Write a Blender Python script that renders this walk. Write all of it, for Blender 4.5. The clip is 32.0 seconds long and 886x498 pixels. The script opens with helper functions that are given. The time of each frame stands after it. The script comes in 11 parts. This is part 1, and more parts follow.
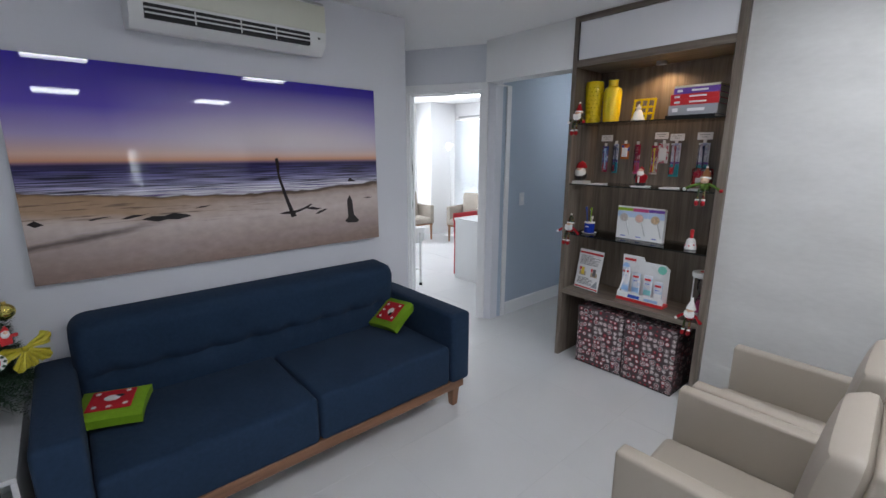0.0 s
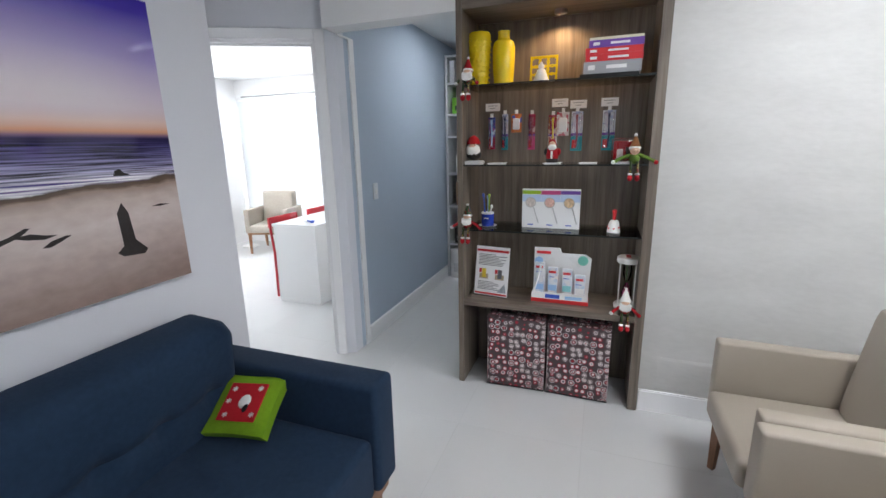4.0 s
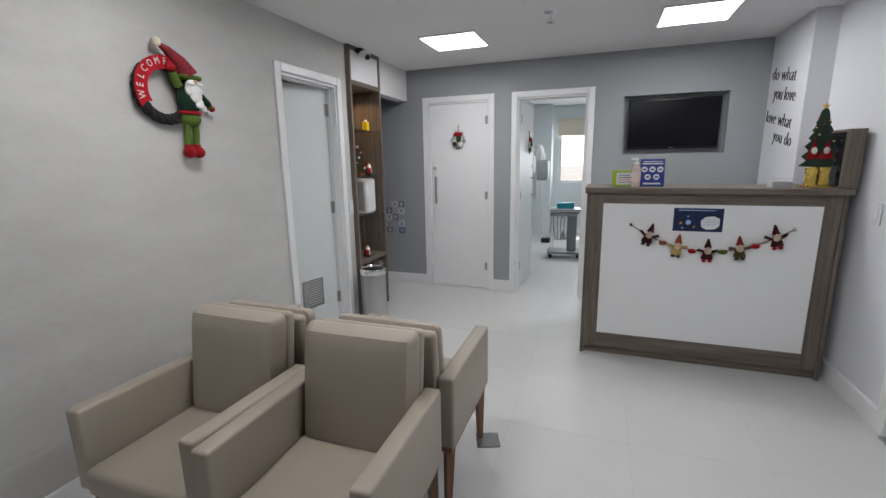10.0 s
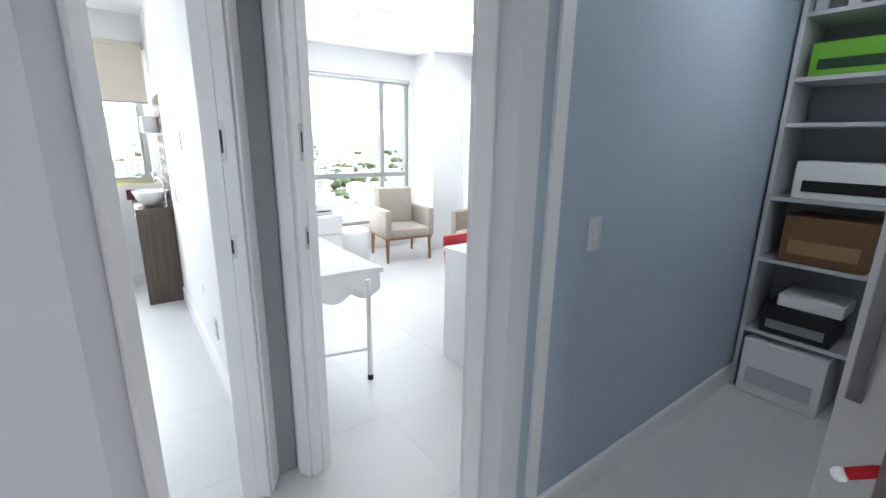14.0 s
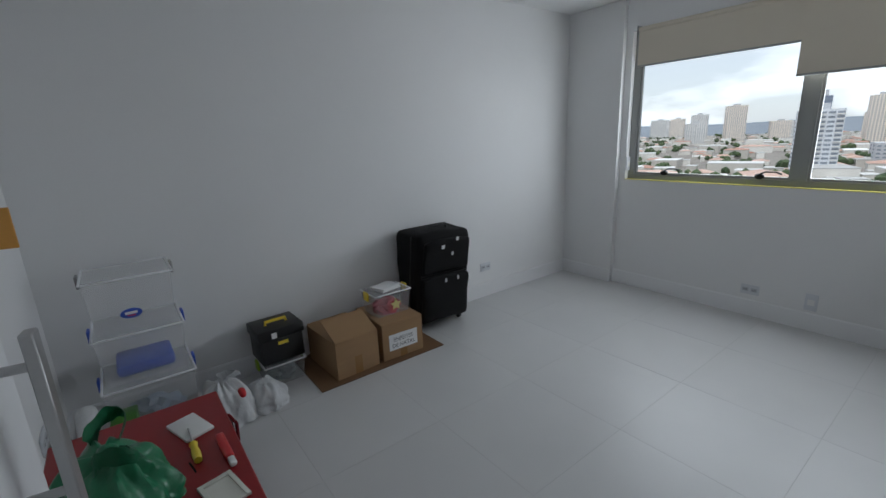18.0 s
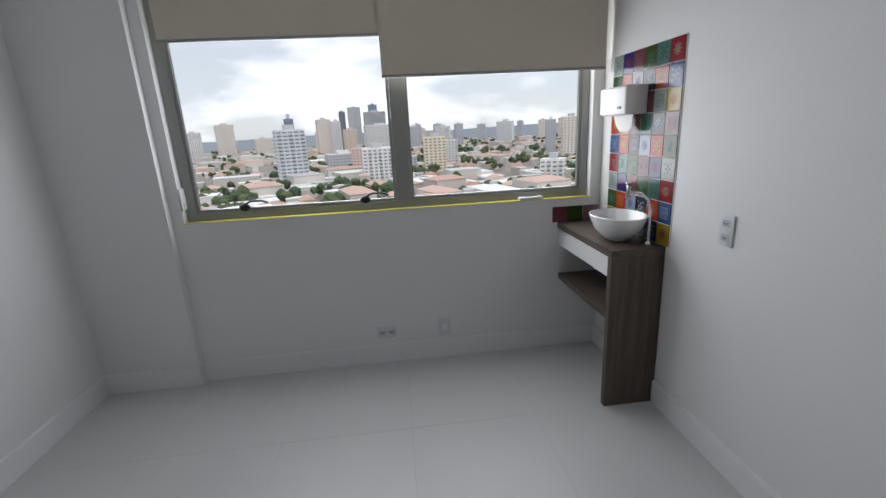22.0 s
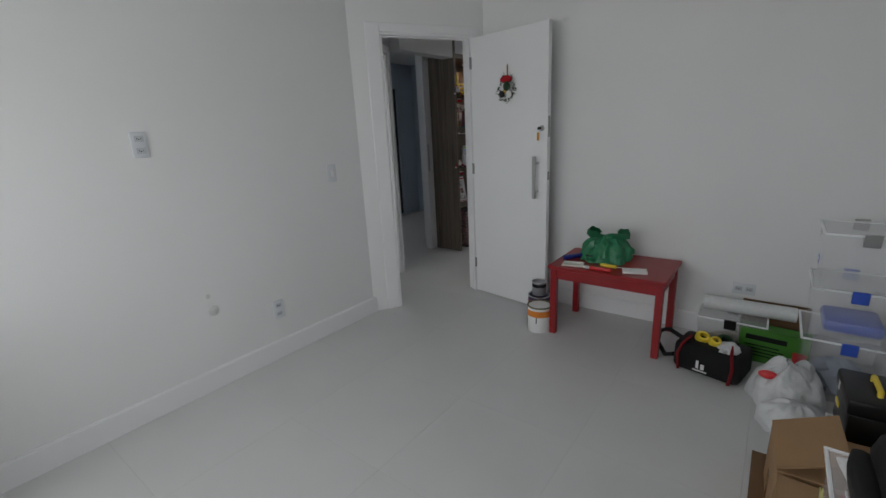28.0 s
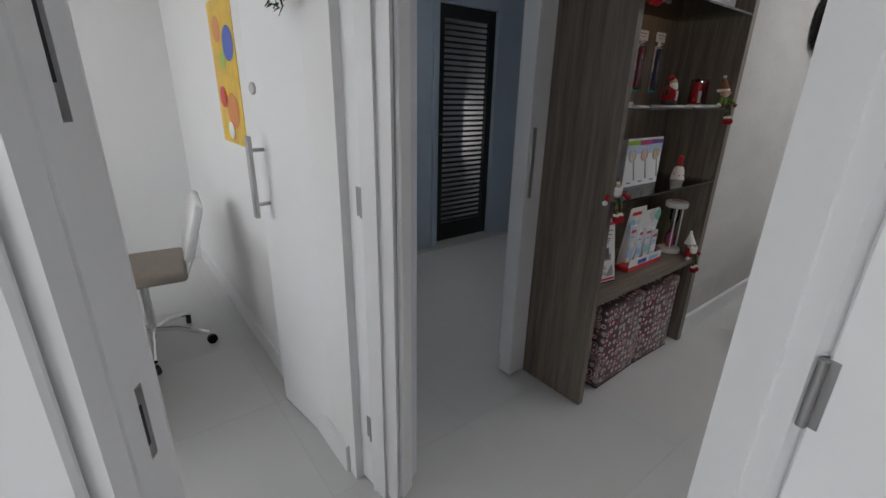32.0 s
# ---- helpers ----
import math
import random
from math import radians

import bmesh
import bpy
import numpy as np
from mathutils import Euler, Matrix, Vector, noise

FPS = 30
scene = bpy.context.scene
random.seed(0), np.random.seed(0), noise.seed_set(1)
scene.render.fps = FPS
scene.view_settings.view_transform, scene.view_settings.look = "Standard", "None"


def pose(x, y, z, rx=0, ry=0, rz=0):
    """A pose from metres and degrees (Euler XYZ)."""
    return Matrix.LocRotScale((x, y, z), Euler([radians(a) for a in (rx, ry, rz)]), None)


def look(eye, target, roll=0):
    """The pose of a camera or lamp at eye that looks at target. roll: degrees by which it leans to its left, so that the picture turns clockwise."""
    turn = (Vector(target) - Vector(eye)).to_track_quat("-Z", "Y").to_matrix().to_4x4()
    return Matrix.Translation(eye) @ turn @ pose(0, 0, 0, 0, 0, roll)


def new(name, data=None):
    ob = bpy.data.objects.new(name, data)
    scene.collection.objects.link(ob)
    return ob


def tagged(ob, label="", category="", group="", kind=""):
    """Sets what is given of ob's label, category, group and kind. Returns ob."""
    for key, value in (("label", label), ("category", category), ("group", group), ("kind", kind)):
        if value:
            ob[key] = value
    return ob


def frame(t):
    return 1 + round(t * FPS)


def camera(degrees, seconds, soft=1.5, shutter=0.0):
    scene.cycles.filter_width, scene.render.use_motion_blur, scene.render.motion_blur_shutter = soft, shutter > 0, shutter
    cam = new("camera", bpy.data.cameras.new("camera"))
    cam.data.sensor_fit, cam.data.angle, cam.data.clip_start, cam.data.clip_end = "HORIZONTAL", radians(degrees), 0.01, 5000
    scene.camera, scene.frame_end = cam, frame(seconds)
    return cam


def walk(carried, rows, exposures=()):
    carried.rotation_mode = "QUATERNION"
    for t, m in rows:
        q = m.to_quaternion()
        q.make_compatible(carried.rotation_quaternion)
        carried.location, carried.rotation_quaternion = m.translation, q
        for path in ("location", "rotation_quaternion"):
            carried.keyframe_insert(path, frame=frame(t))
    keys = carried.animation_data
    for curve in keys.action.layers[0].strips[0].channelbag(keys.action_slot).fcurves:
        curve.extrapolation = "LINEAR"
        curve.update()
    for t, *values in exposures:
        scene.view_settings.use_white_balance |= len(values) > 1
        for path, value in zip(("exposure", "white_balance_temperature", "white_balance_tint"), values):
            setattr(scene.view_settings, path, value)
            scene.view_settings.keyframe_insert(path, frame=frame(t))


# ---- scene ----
cam = camera(91.3, 32.0, shutter=0.0)
PATH = [
    (0, (2.032, 2.782, 1.536), (0.743, 1.316, 1.101), 0.2),
    (0.5, (2.019, 2.696, 1.535), (0.903, 1.096, 1.095), 0.1),
    (1, (2.024, 2.632, 1.53), (1.089, 0.925, 1.07), -1.0),
    (1.5, (1.991, 2.578, 1.497), (1.222, 0.8, 0.997), -1.3),
    (2, (1.856, 2.509, 1.504), (1.122, 0.713, 1.018), 0.1),
    (2.5, (1.736, 2.409, 1.505), (0.888, 0.672, 0.99), -1.9),
    (3, (1.677, 2.187, 1.533), (0.281, 0.832, 1.068), -0.0),
    (3.5, (1.679, 1.969, 1.49), (0.087, 0.871, 0.982), -0.6),
    (4, (1.608, 1.753, 1.431), (-0.218, 1.083, 0.964), -1.1),
    (4.5, (1.64, 1.432, 1.361), (-0.318, 1.636, 1.007), 0.2),
    (6.5, (1.504, 1.452, 1.447), (0.199, 2.897, 0.989), -0.9),
    (7, (1.452, 1.437, 1.458), (0.391, 3.075, 1.018), -2.0),
    (7.5, (1.408, 1.412, 1.473), (0.585, 3.188, 1.063), -3.4),
    (8, (1.421, 1.417, 1.464), (0.874, 3.301, 1.076), -3.3),
    (8.5, (1.421, 1.412, 1.467), (1.033, 3.34, 1.1), -1.4),
    (9, (1.426, 1.422, 1.458), (1.095, 3.364, 1.11), -0.0),
    (9.5, (1.381, 1.431, 1.449), (0.864, 3.321, 1.049), -0.3),
    (10, (1.345, 1.413, 1.455), (0.675, 3.254, 1.051), -1.0),
    (10.5, (1.268, 1.397, 1.458), (0.352, 3.126, 1.045), -0.9),
    (11, (1.184, 1.389, 1.434), (-0.032, 2.906, 0.967), -2.0),
    (11.5, (1.101, 1.426, 1.43), (-0.47, 2.567, 0.954), -2.4),
    (12, (0.921, 1.494, 1.441), (-0.96, 1.963, 0.948), 0.5),
    (12.5, (0.704, 1.387, 1.432), (-1.217, 1.322, 0.878), -0.7),
    (13, (0.456, 1.234, 1.444), (-1.422, 0.766, 0.94), -0.8),
    (13.5, (0.201, 1.131, 1.417), (-1.451, 0.109, 0.942), -2.4),
    (14, (0.041, 1.033, 1.414), (-1.124, -0.516, 0.921), 0.9),
    (14.5, (-0.023, 0.853, 1.363), (-0.695, -0.961, 0.856), 1.6),
    (15, (-0.092, 0.611, 1.349), (-0.394, -1.305, 0.864), 1.4),
    (15.5, (-0.148, 0.373, 1.329), (0.125, -1.542, 0.82), -2.3),
    (17.5, (-0.051, -0.232, 1.421), (1.264, -1.671, 0.973), -1.6),
    (18, (-0.012, -0.252, 1.398), (1.535, -1.416, 0.896), -2.4),
    (18.5, (-0.01, -0.253, 1.391), (1.691, -1.17, 0.872), -2.6),
    (19, (-0.016, -0.291, 1.39), (1.653, -1.245, 0.84), -2.9),
    (19.5, (-0.029, -0.345, 1.404), (1.467, -1.549, 0.844), -1.6),
    (20, (0.09, -0.36, 1.376), (1.264, -1.866, 0.779), -0.8),
    (20.5, (0.155, -0.517, 1.376), (1.033, -2.206, 0.764), -0.4),
    (21, (0.308, -0.769, 1.353), (0.991, -2.561, 0.787), -1.6),
    (21.5, (0.547, -1.086, 1.368), (0.887, -2.988, 0.849), -0.7),
    (22, (0.916, -1.394, 1.394), (0.724, -3.314, 0.868), -3.0),
    (22.5, (1.242, -1.773, 1.379), (0.512, -3.566, 0.875), -3.8),
    (23, (1.497, -2.166, 1.387), (0.06, -3.48, 0.93), -1.1),
    (23.5, (1.65, -2.535, 1.389), (-0.254, -2.897, 0.896), 0.5),
    (24, (1.831, -2.829, 1.42), (-0.024, -2.261, 0.934), 1.3),
    (24.5, (2.062, -3.096, 1.448), (0.405, -2.119, 0.899), -1.6),
    (25, (2.233, -3.221, 1.459), (0.706, -2.057, 0.901), 0.4),
    (25.5, (2.269, -3.249, 1.497), (0.781, -2.022, 0.968), -0.1),
    (26, (2.287, -3.229, 1.516), (0.906, -1.89, 0.97), -0.1),
    (26.5, (2.297, -3.182, 1.523), (1.132, -1.65, 0.978), 0.4),
    (28.5, (1.975, -2.821, 1.36), (0.782, -1.308, 0.82), -3.3),
    (29, (1.763, -2.562, 1.402), (0.585, -1.058, 0.812), -0.6),
    (29.5, (1.488, -2.266, 1.395), (0.389, -0.709, 0.787), -2.5),
    (30, (1.244, -1.888, 1.381), (0.06, -0.374, 0.827), -1.2),
    (30.5, (0.96, -1.523, 1.336), (-0.221, -0.039, 0.701), -1.1),
    (31, (0.653, -1.176, 1.347), (-0.504, 0.323, 0.705), 0.8),
    (31.5, (0.427, -0.813, 1.355), (-0.914, 0.527, 0.717), 1.6),
    (32, (0.198, -0.538, 1.357), (-1.284, 0.624, 0.681), 1.3),
]
EXPOSURES = [(0, 0.6, 6150, 11), (1, 0.8, 6150, 11), (2, 1.08, 6250, 10), (3, 1.2, 6250, 10), (4, 1.1, 6300, 10), (4.5, 1.1, 6350, 11), (6.8, 0.5, 6600, 11), (8, 0.45, 6600, 11), (9, 0.35, 6550, 11), (10, 0.2, 6550, 11), (11, 0.18, 6550, 12), (12, 0.45, 6500, 12), (13, 1.26, 6200, 10), (14, 0.85, 6200, 9), (14.5, 0.55, 6200, 9), (15, 0.12, 6250, 9), (17, -0.56, 6150, 8), (18, -1.1, 6150, 9), (19, -0.86, 6150, 9), (20, -0.66, 6300, 10), (21, -0.86, 6450, 11), (22, -1.19, 6450, 13), (23, -1.36, 6500, 12), (24, -1.78, 6500, 11), (25, -1.35, 6600, 10), (26, -1.1, 6650, 10), (29, -0.72, 6650, 10), (30, -0.38, 6650, 10), (31, -0.21, 6650, 10), (32, -0.2, 6650, 11)]
walk(cam, [(t, look(eye, target, roll)) for t, eye, target, roll in PATH], EXPOSURES)

# ---- light, sky, exposure ----
SKY = bpy.data.worlds.new("sky")
scene.world = SKY
SKY.use_nodes = True
_n = SKY.node_tree.nodes
_l = SKY.node_tree.links
_bg = _n["Background"]
_sky = _n.new("ShaderNodeTexSky")
_sky.sky_type = "NISHITA"
_sky.sun_disc = False
_sky.sun_elevation, _sky.sun_rotation = radians(58), radians(20)
_sky.air_density, _sky.dust_density, _sky.ozone_density = 1.0, 0.8, 1.6
_tc = _n.new("ShaderNodeTexCoord")
_mp = _n.new("ShaderNodeMapping")
_mp.inputs["Scale"].default_value = (2.2, 2.2, 6.0)
_cl = _n.new("ShaderNodeTexNoise")
_cl.inputs["Scale"].default_value = 1.6
_cl.inputs["Detail"].default_value = 7.0
_cl.inputs["Roughness"].default_value = 0.55
_rp = _n.new("ShaderNodeValToRGB")
_rp.color_ramp.elements[0].position, _rp.color_ramp.elements[1].position = 0.44, 0.60
_rp.color_ramp.elements[0].color = (0.50, 0.50, 0.50, 1)
_mx = _n.new("ShaderNodeMixRGB")
_mx.inputs["Color2"].default_value = (19.0, 19.5, 20.6, 1)
_l.new(_tc.outputs["Generated"], _mp.inputs["Vector"])
_l.new(_mp.outputs["Vector"], _cl.inputs["Vector"])
_l.new(_cl.outputs["Fac"], _rp.inputs["Fac"])
_l.new(_rp.outputs["Color"], _mx.inputs["Fac"])
_l.new(_sky.outputs["Color"], _mx.inputs["Color1"])
_l.new(_mx.outputs["Color"], _bg.inputs["Color"])
_bg.inputs["Strength"].default_value = 0.15


def lamp_area(name, x, y, z, sx, sy, watts, turn=(0, 0, 0), color=(1, 1, 1)):
    d = bpy.data.lights.new(name, "AREA")
    d.shape, d.size, d.size_y, d.energy, d.color = "RECTANGLE", sx, sy, watts, color
    ob = new(name, d)
    ob.matrix_world = pose(x, y, z, *turn)
    return ob


_sd = bpy.data.lights.new("sun", "SUN")
_sd.energy, _sd.angle, _sd.color = 4.3, radians(0.6), (1.0, 0.95, 0.88)
_so = new("sun", _sd)
_so.matrix_world = look((0, 0, 60), (9, -26, 0))

CEIL = 2.42
# (x, y) of the LED panels in the suspended ceiling of the lobby
PANELS = [(0.14, 5.1), (1.91, 5.08), (0.14, 2.75), (1.91, 2.75)]
for px_, py_ in PANELS:
    lamp_area("panel_light", px_, py_, CEIL - 0.03, 0.44, 0.44, 6.0, color=(0.97, 0.978, 1.0))
for px_, py_ in ((-2.9, -2.3), (-2.0, -2.6)):
    lamp_area("office_panel_light", px_, py_, CEIL - 0.03, 0.36, 0.36, 4, color=(0.97, 0.978, 1.0))
# added lamp that fills the surgery from above, its source unseen
lamp_area("surgery_fill_light", 1.0, 8.0, CEIL - 0.03, 0.5, 0.5, 7, color=(0.96, 0.99, 1.0))
# added fill lamp that brightens the passage, no known source there
lamp_area("passage_fill_light", -2.0, 0.85, CEIL - 0.03, 0.36, 0.36, 1.25, color=(0.97, 0.978, 1.0))
# daylight standing in the window openings
lamp_area("storage_window_daylight", 0.9, -3.98, 1.45, 2.1, 0.9, 52, (90, 0, 0), (0.93, 0.97, 1.0))
lamp_area("office_window_daylight", -2.0, -3.98, 1.25, 2.2, 1.6, 31, (90, 0, 0), (0.94, 0.97, 1.0))
lamp_area("office_side_daylight", -3.86, -2.4, 1.3, 1.6, 1.8, 12, (0, -90, 0), (0.97, 0.98, 1.0))
lamp_area("surgery_window_daylight", 1.2, 10.2, 1.5, 1.4, 1.2, 13, (-90, 0, 0), (0.9, 0.97, 1.0))


# ---- mesh helpers ----
def bm_new():
    return bmesh.new()


def bx(bm, x0, y0, z0, x1, y1, z1, bevel=0.0, seg=2, m=None):
    """A box between two corners, added to bm."""
    x0, x1 = min(x0, x1), max(x0, x1)
    y0, y1 = min(y0, y1), max(y0, y1)
    z0, z1 = min(z0, z1), max(z0, z1)
    t = bmesh.new() if bevel > 0 else bm
    v = [t.verts.new(p if m is None or bevel > 0 else m @ Vector(p)) for p in ((x0, y0, z0), (x1, y0, z0), (x1, y1, z0), (x0, y1, z0), (x0, y0, z1), (x1, y0, z1), (x1, y1, z1), (x0, y1, z1))]
    for f in ((3, 2, 1, 0), (4, 5, 6, 7), (0, 1, 5, 4), (1, 2, 6, 5), (2, 3, 7, 6), (3, 0, 4, 7)):
        t.faces.new([v[i] for i in f])
    if bevel <= 0:
        return bm
    if bevel > 0:
        b = min(bevel, 0.49 * min(x1 - x0, y1 - y0, z1 - z0))
        bmesh.ops.bevel(t, geom=list(t.edges), offset=b, segments=seg, affect="EDGES", profile=0.5)
    if m is not None:
        bmesh.ops.transform(t, matrix=m, verts=t.verts)
    return merge(bm, t)


def merge(bm, t):
    if len(bm.verts):
        t.verts.index_update()
        vs = [bm.verts.new(v.co) for v in t.verts]
        for f in t.faces:
            bm.faces.new([vs[v.index] for v in f.verts])
        t.free()
        return bm
    me = bpy.data.meshes.new("tmp")
    t.to_mesh(me)
    t.free()
    bm.from_mesh(me)
    bpy.data.meshes.remove(me)
    return bm


def lathe(bm, profile, n=24, m=None, cap=True):
    """A turned body from (radius, height) pairs."""
    t = bmesh.new()
    rings = []
    for r, z in profile:
        if r < 1e-5:
            rings.append([t.verts.new((0, 0, z))])
        else:
            rings.append([t.verts.new((r * math.cos(2 * math.pi * i / n), r * math.sin(2 * math.pi * i / n), z)) for i in range(n)])
    for a, b in zip(rings, rings[1:]):
        for i in range(n):
            j = (i + 1) % n
            if len(a) == 1 and len(b) == 1:
                continue
            if len(a) == 1:
                t.faces.new((a[0], b[i], b[j]))
            elif len(b) == 1:
                t.faces.new((a[i], a[j], b[0]))
            else:
                t.faces.new((a[i], a[j], b[j], b[i]))
    if cap:
        for k in (0, -1):
            if len(rings[k]) > 1:
                t.faces.new(rings[k])
    bmesh.ops.recalc_face_normals(t, faces=t.faces)
    if m is not None:
        bmesh.ops.transform(t, matrix=m, verts=t.verts)
    return merge(bm, t)


def rod(bm, a, b, r0, r1=None, n=12):
    """A round bar from a to b."""
    a, b = Vector(a), Vector(b)
    q = (b - a).to_track_quat("Z", "Y").to_matrix().to_4x4()
    return lathe(bm, [(r0, 0), (r0 if r1 is None else r1, (b - a).length)], n, Matrix.Translation(a) @ q)


def tube(bm, pts, r, n=8):
    """A bent round bar through points."""
    pts = [Vector(p) for p in pts]
    t = bmesh.new()
    rings = []
    side = None
    for i, p in enumerate(pts):
        d = (pts[min(i + 1, len(pts) - 1)] - pts[max(i - 1, 0)]).normalized()
        if side is None:
            side = d.orthogonal().normalized()
        side = (side - d * side.dot(d)).normalized()
        up = d.cross(side)
        rings.append([t.verts.new(p + r * (math.cos(2 * math.pi * k / n) * side + math.sin(2 * math.pi * k / n) * up)) for k in range(n)])
    for a, b in zip(rings, rings[1:]):
        for i in range(n):
            j = (i + 1) % n
            t.faces.new((a[i], a[j], b[j], b[i]))
    t.faces.new(rings[0])
    t.faces.new(rings[-1])
    bmesh.ops.recalc_face_normals(t, faces=t.faces)
    return merge(bm, t)


def arc(cx, cz, r, a0, a1, n, y=0.0):
    return [(cx + r * math.cos(radians(a0 + (a1 - a0) * i / n)), y, cz + r * math.sin(radians(a0 + (a1 - a0) * i / n))) for i in range(n + 1)]


def prism(bm, outline, depth, m=None, bevel=0.0):
    """An outline in x, y drawn out to depth in z."""
    t = bmesh.new()
    f = t.faces.new([t.verts.new((x, y, 0)) for x, y in outline])
    r = bmesh.ops.extrude_face_region(t, geom=[f])
    bmesh.ops.translate(t, vec=(0, 0, depth), verts=[v for v in r["geom"] if isinstance(v, bmesh.types.BMVert)])
    bmesh.ops.recalc_face_normals(t, faces=t.faces)
    if bevel > 0:
        bmesh.ops.bevel(t, geom=list(t.edges), offset=bevel, segments=2, affect="EDGES", profile=0.5)
    if m is not None:
        bmesh.ops.transform(t, matrix=m, verts=t.verts)
    return merge(bm, t)


def ball(bm, x, y, z, r, sx=1, sy=1, sz=1, sub=2, m=None):
    t = bmesh.new()
    bmesh.ops.create_icosphere(t, subdivisions=sub, radius=r)
    bmesh.ops.transform(t, matrix=Matrix.Translation((x, y, z)) @ Matrix.Diagonal((sx, sy, sz, 1)), verts=t.verts)
    if m is not None:
        bmesh.ops.transform(t, matrix=m, verts=t.verts)
    return merge(bm, t)


def cushion(bm, sx, sy, sz, m=None, n=10, pinch=0.5, puff=1.0):
    """A soft block: full in the middle, thin along its seams."""
    t = bmesh.new()
    top, bot = [], []
    for i in range(n + 1):
        for j in range(n + 1):
            u, v = 2 * i / n - 1, 2 * j / n - 1
            h = (1 - abs(u) ** 3.5) * (1 - abs(v) ** 3.5)
            h = sz * 0.5 * (pinch + (1 - pinch) * h ** 0.6 * puff)
            x, y = u * sx / 2 * (1 - 0.05 * (1 - v * v)), v * sy / 2 * (1 - 0.05 * (1 - u * u))
            top.append(t.verts.new((x, y, h)))
            bot.append(t.verts.new((x, y, -h)))
    k = n + 1
    for i in range(n):
        for j in range(n):
            a, b, c, d = i * k + j, (i + 1) * k + j, (i + 1) * k + j + 1, i * k + j + 1
            t.faces.new((top[a], top[b], top[c], top[d]))
            t.faces.new((bot[d], bot[c], bot[b], bot[a]))
    rim = [i * k for i in range(k)] + [n * k + j for j in range(1, k)] + [i * k + n for i in range(n - 1, -1, -1)] + [j for j in range(n - 1, 0, -1)]
    for a, b in zip(rim, rim[1:] + rim[:1]):
        t.faces.new((top[b], top[a], bot[a], bot[b]))
    bmesh.ops.recalc_face_normals(t, faces=t.faces)
    if m is not None:
        bmesh.ops.transform(t, matrix=m, verts=t.verts)
    return merge(bm, t)


def finish(me, smooth):
    if smooth:
        me.polygons.foreach_set("use_smooth", [True] * len(me.polygons))
        me.set_sharp_from_angle(angle=radians(38))


def mesh_ob(name, bm, material, smooth=True):
    me = bpy.data.meshes.new(name)
    bm.to_mesh(me)
    bm.free()
    finish(me, smooth)
    me.materials.append(material)
    return new(name, me)


def part(name, bm, material, parent, label=""):
    """One mesh under a thing or a part."""
    ob = mesh_ob(name, bm, material)
    ob.parent = parent
    return tagged(ob, label) if label else ob


def shared(name, me, parent, m):
    """One more object on a mesh that is there already."""
    ob = new(name, me)
    ob.parent = parent
    ob.matrix_basis = m
    return ob


def thing(name, label, category, m=None, group=""):
    ob = new(name)
    ob.empty_display_size = 0.1
    if m is not None:
        ob.matrix_basis = m
    return tagged(ob, label, category, group)


def solid(name, bm, material, label, category, m=None, group=""):
    ob = mesh_ob(name, bm, material)
    if m is not None:
        ob.matrix_basis = m
    return tagged(ob, label, category, group)


def setting(name, bm, material, label="", category=""):
    ob = mesh_ob(name, bm, material, smooth=False)
    return tagged(ob, label, category, kind="structure")


def box1(*a, **k):
    return bx(bm_new(), *a, **k)


def write(name, text, size, material, parent, m, label="", align="CENTER", squeeze=1.0, thick=0.0004, slim=0.0):
    """Lettering turned into a mesh; it lies in local x, y and faces z."""
    c = bpy.data.curves.new("lettering", "FONT")
    c.body, c.size, c.align_x, c.extrude, c.resolution_u = text, size, align, thick, 2
    c.fill_mode, c.offset = "FRONT", -slim
    tmp = bpy.data.objects.new("lettering", c)
    scene.collection.objects.link(tmp)
    dg = bpy.context.evaluated_depsgraph_get()
    me = bpy.data.meshes.new_from_object(tmp.evaluated_get(dg))
    bpy.data.objects.remove(tmp)
    bpy.data.curves.remove(c)
    me.materials.clear()
    me.materials.append(material)
    ob = new(name, me)
    ob.parent = parent
    ob.matrix_basis = m @ Matrix.Diagonal((squeeze, 1, 1, 1))
    return tagged(ob, label) if label else ob


# ---- materials ----
def nodes_of(name):
    m = bpy.data.materials.new(name)
    m.use_nodes = True
    t = m.node_tree
    return m, t.nodes, t.links, t.nodes["Principled BSDF"]


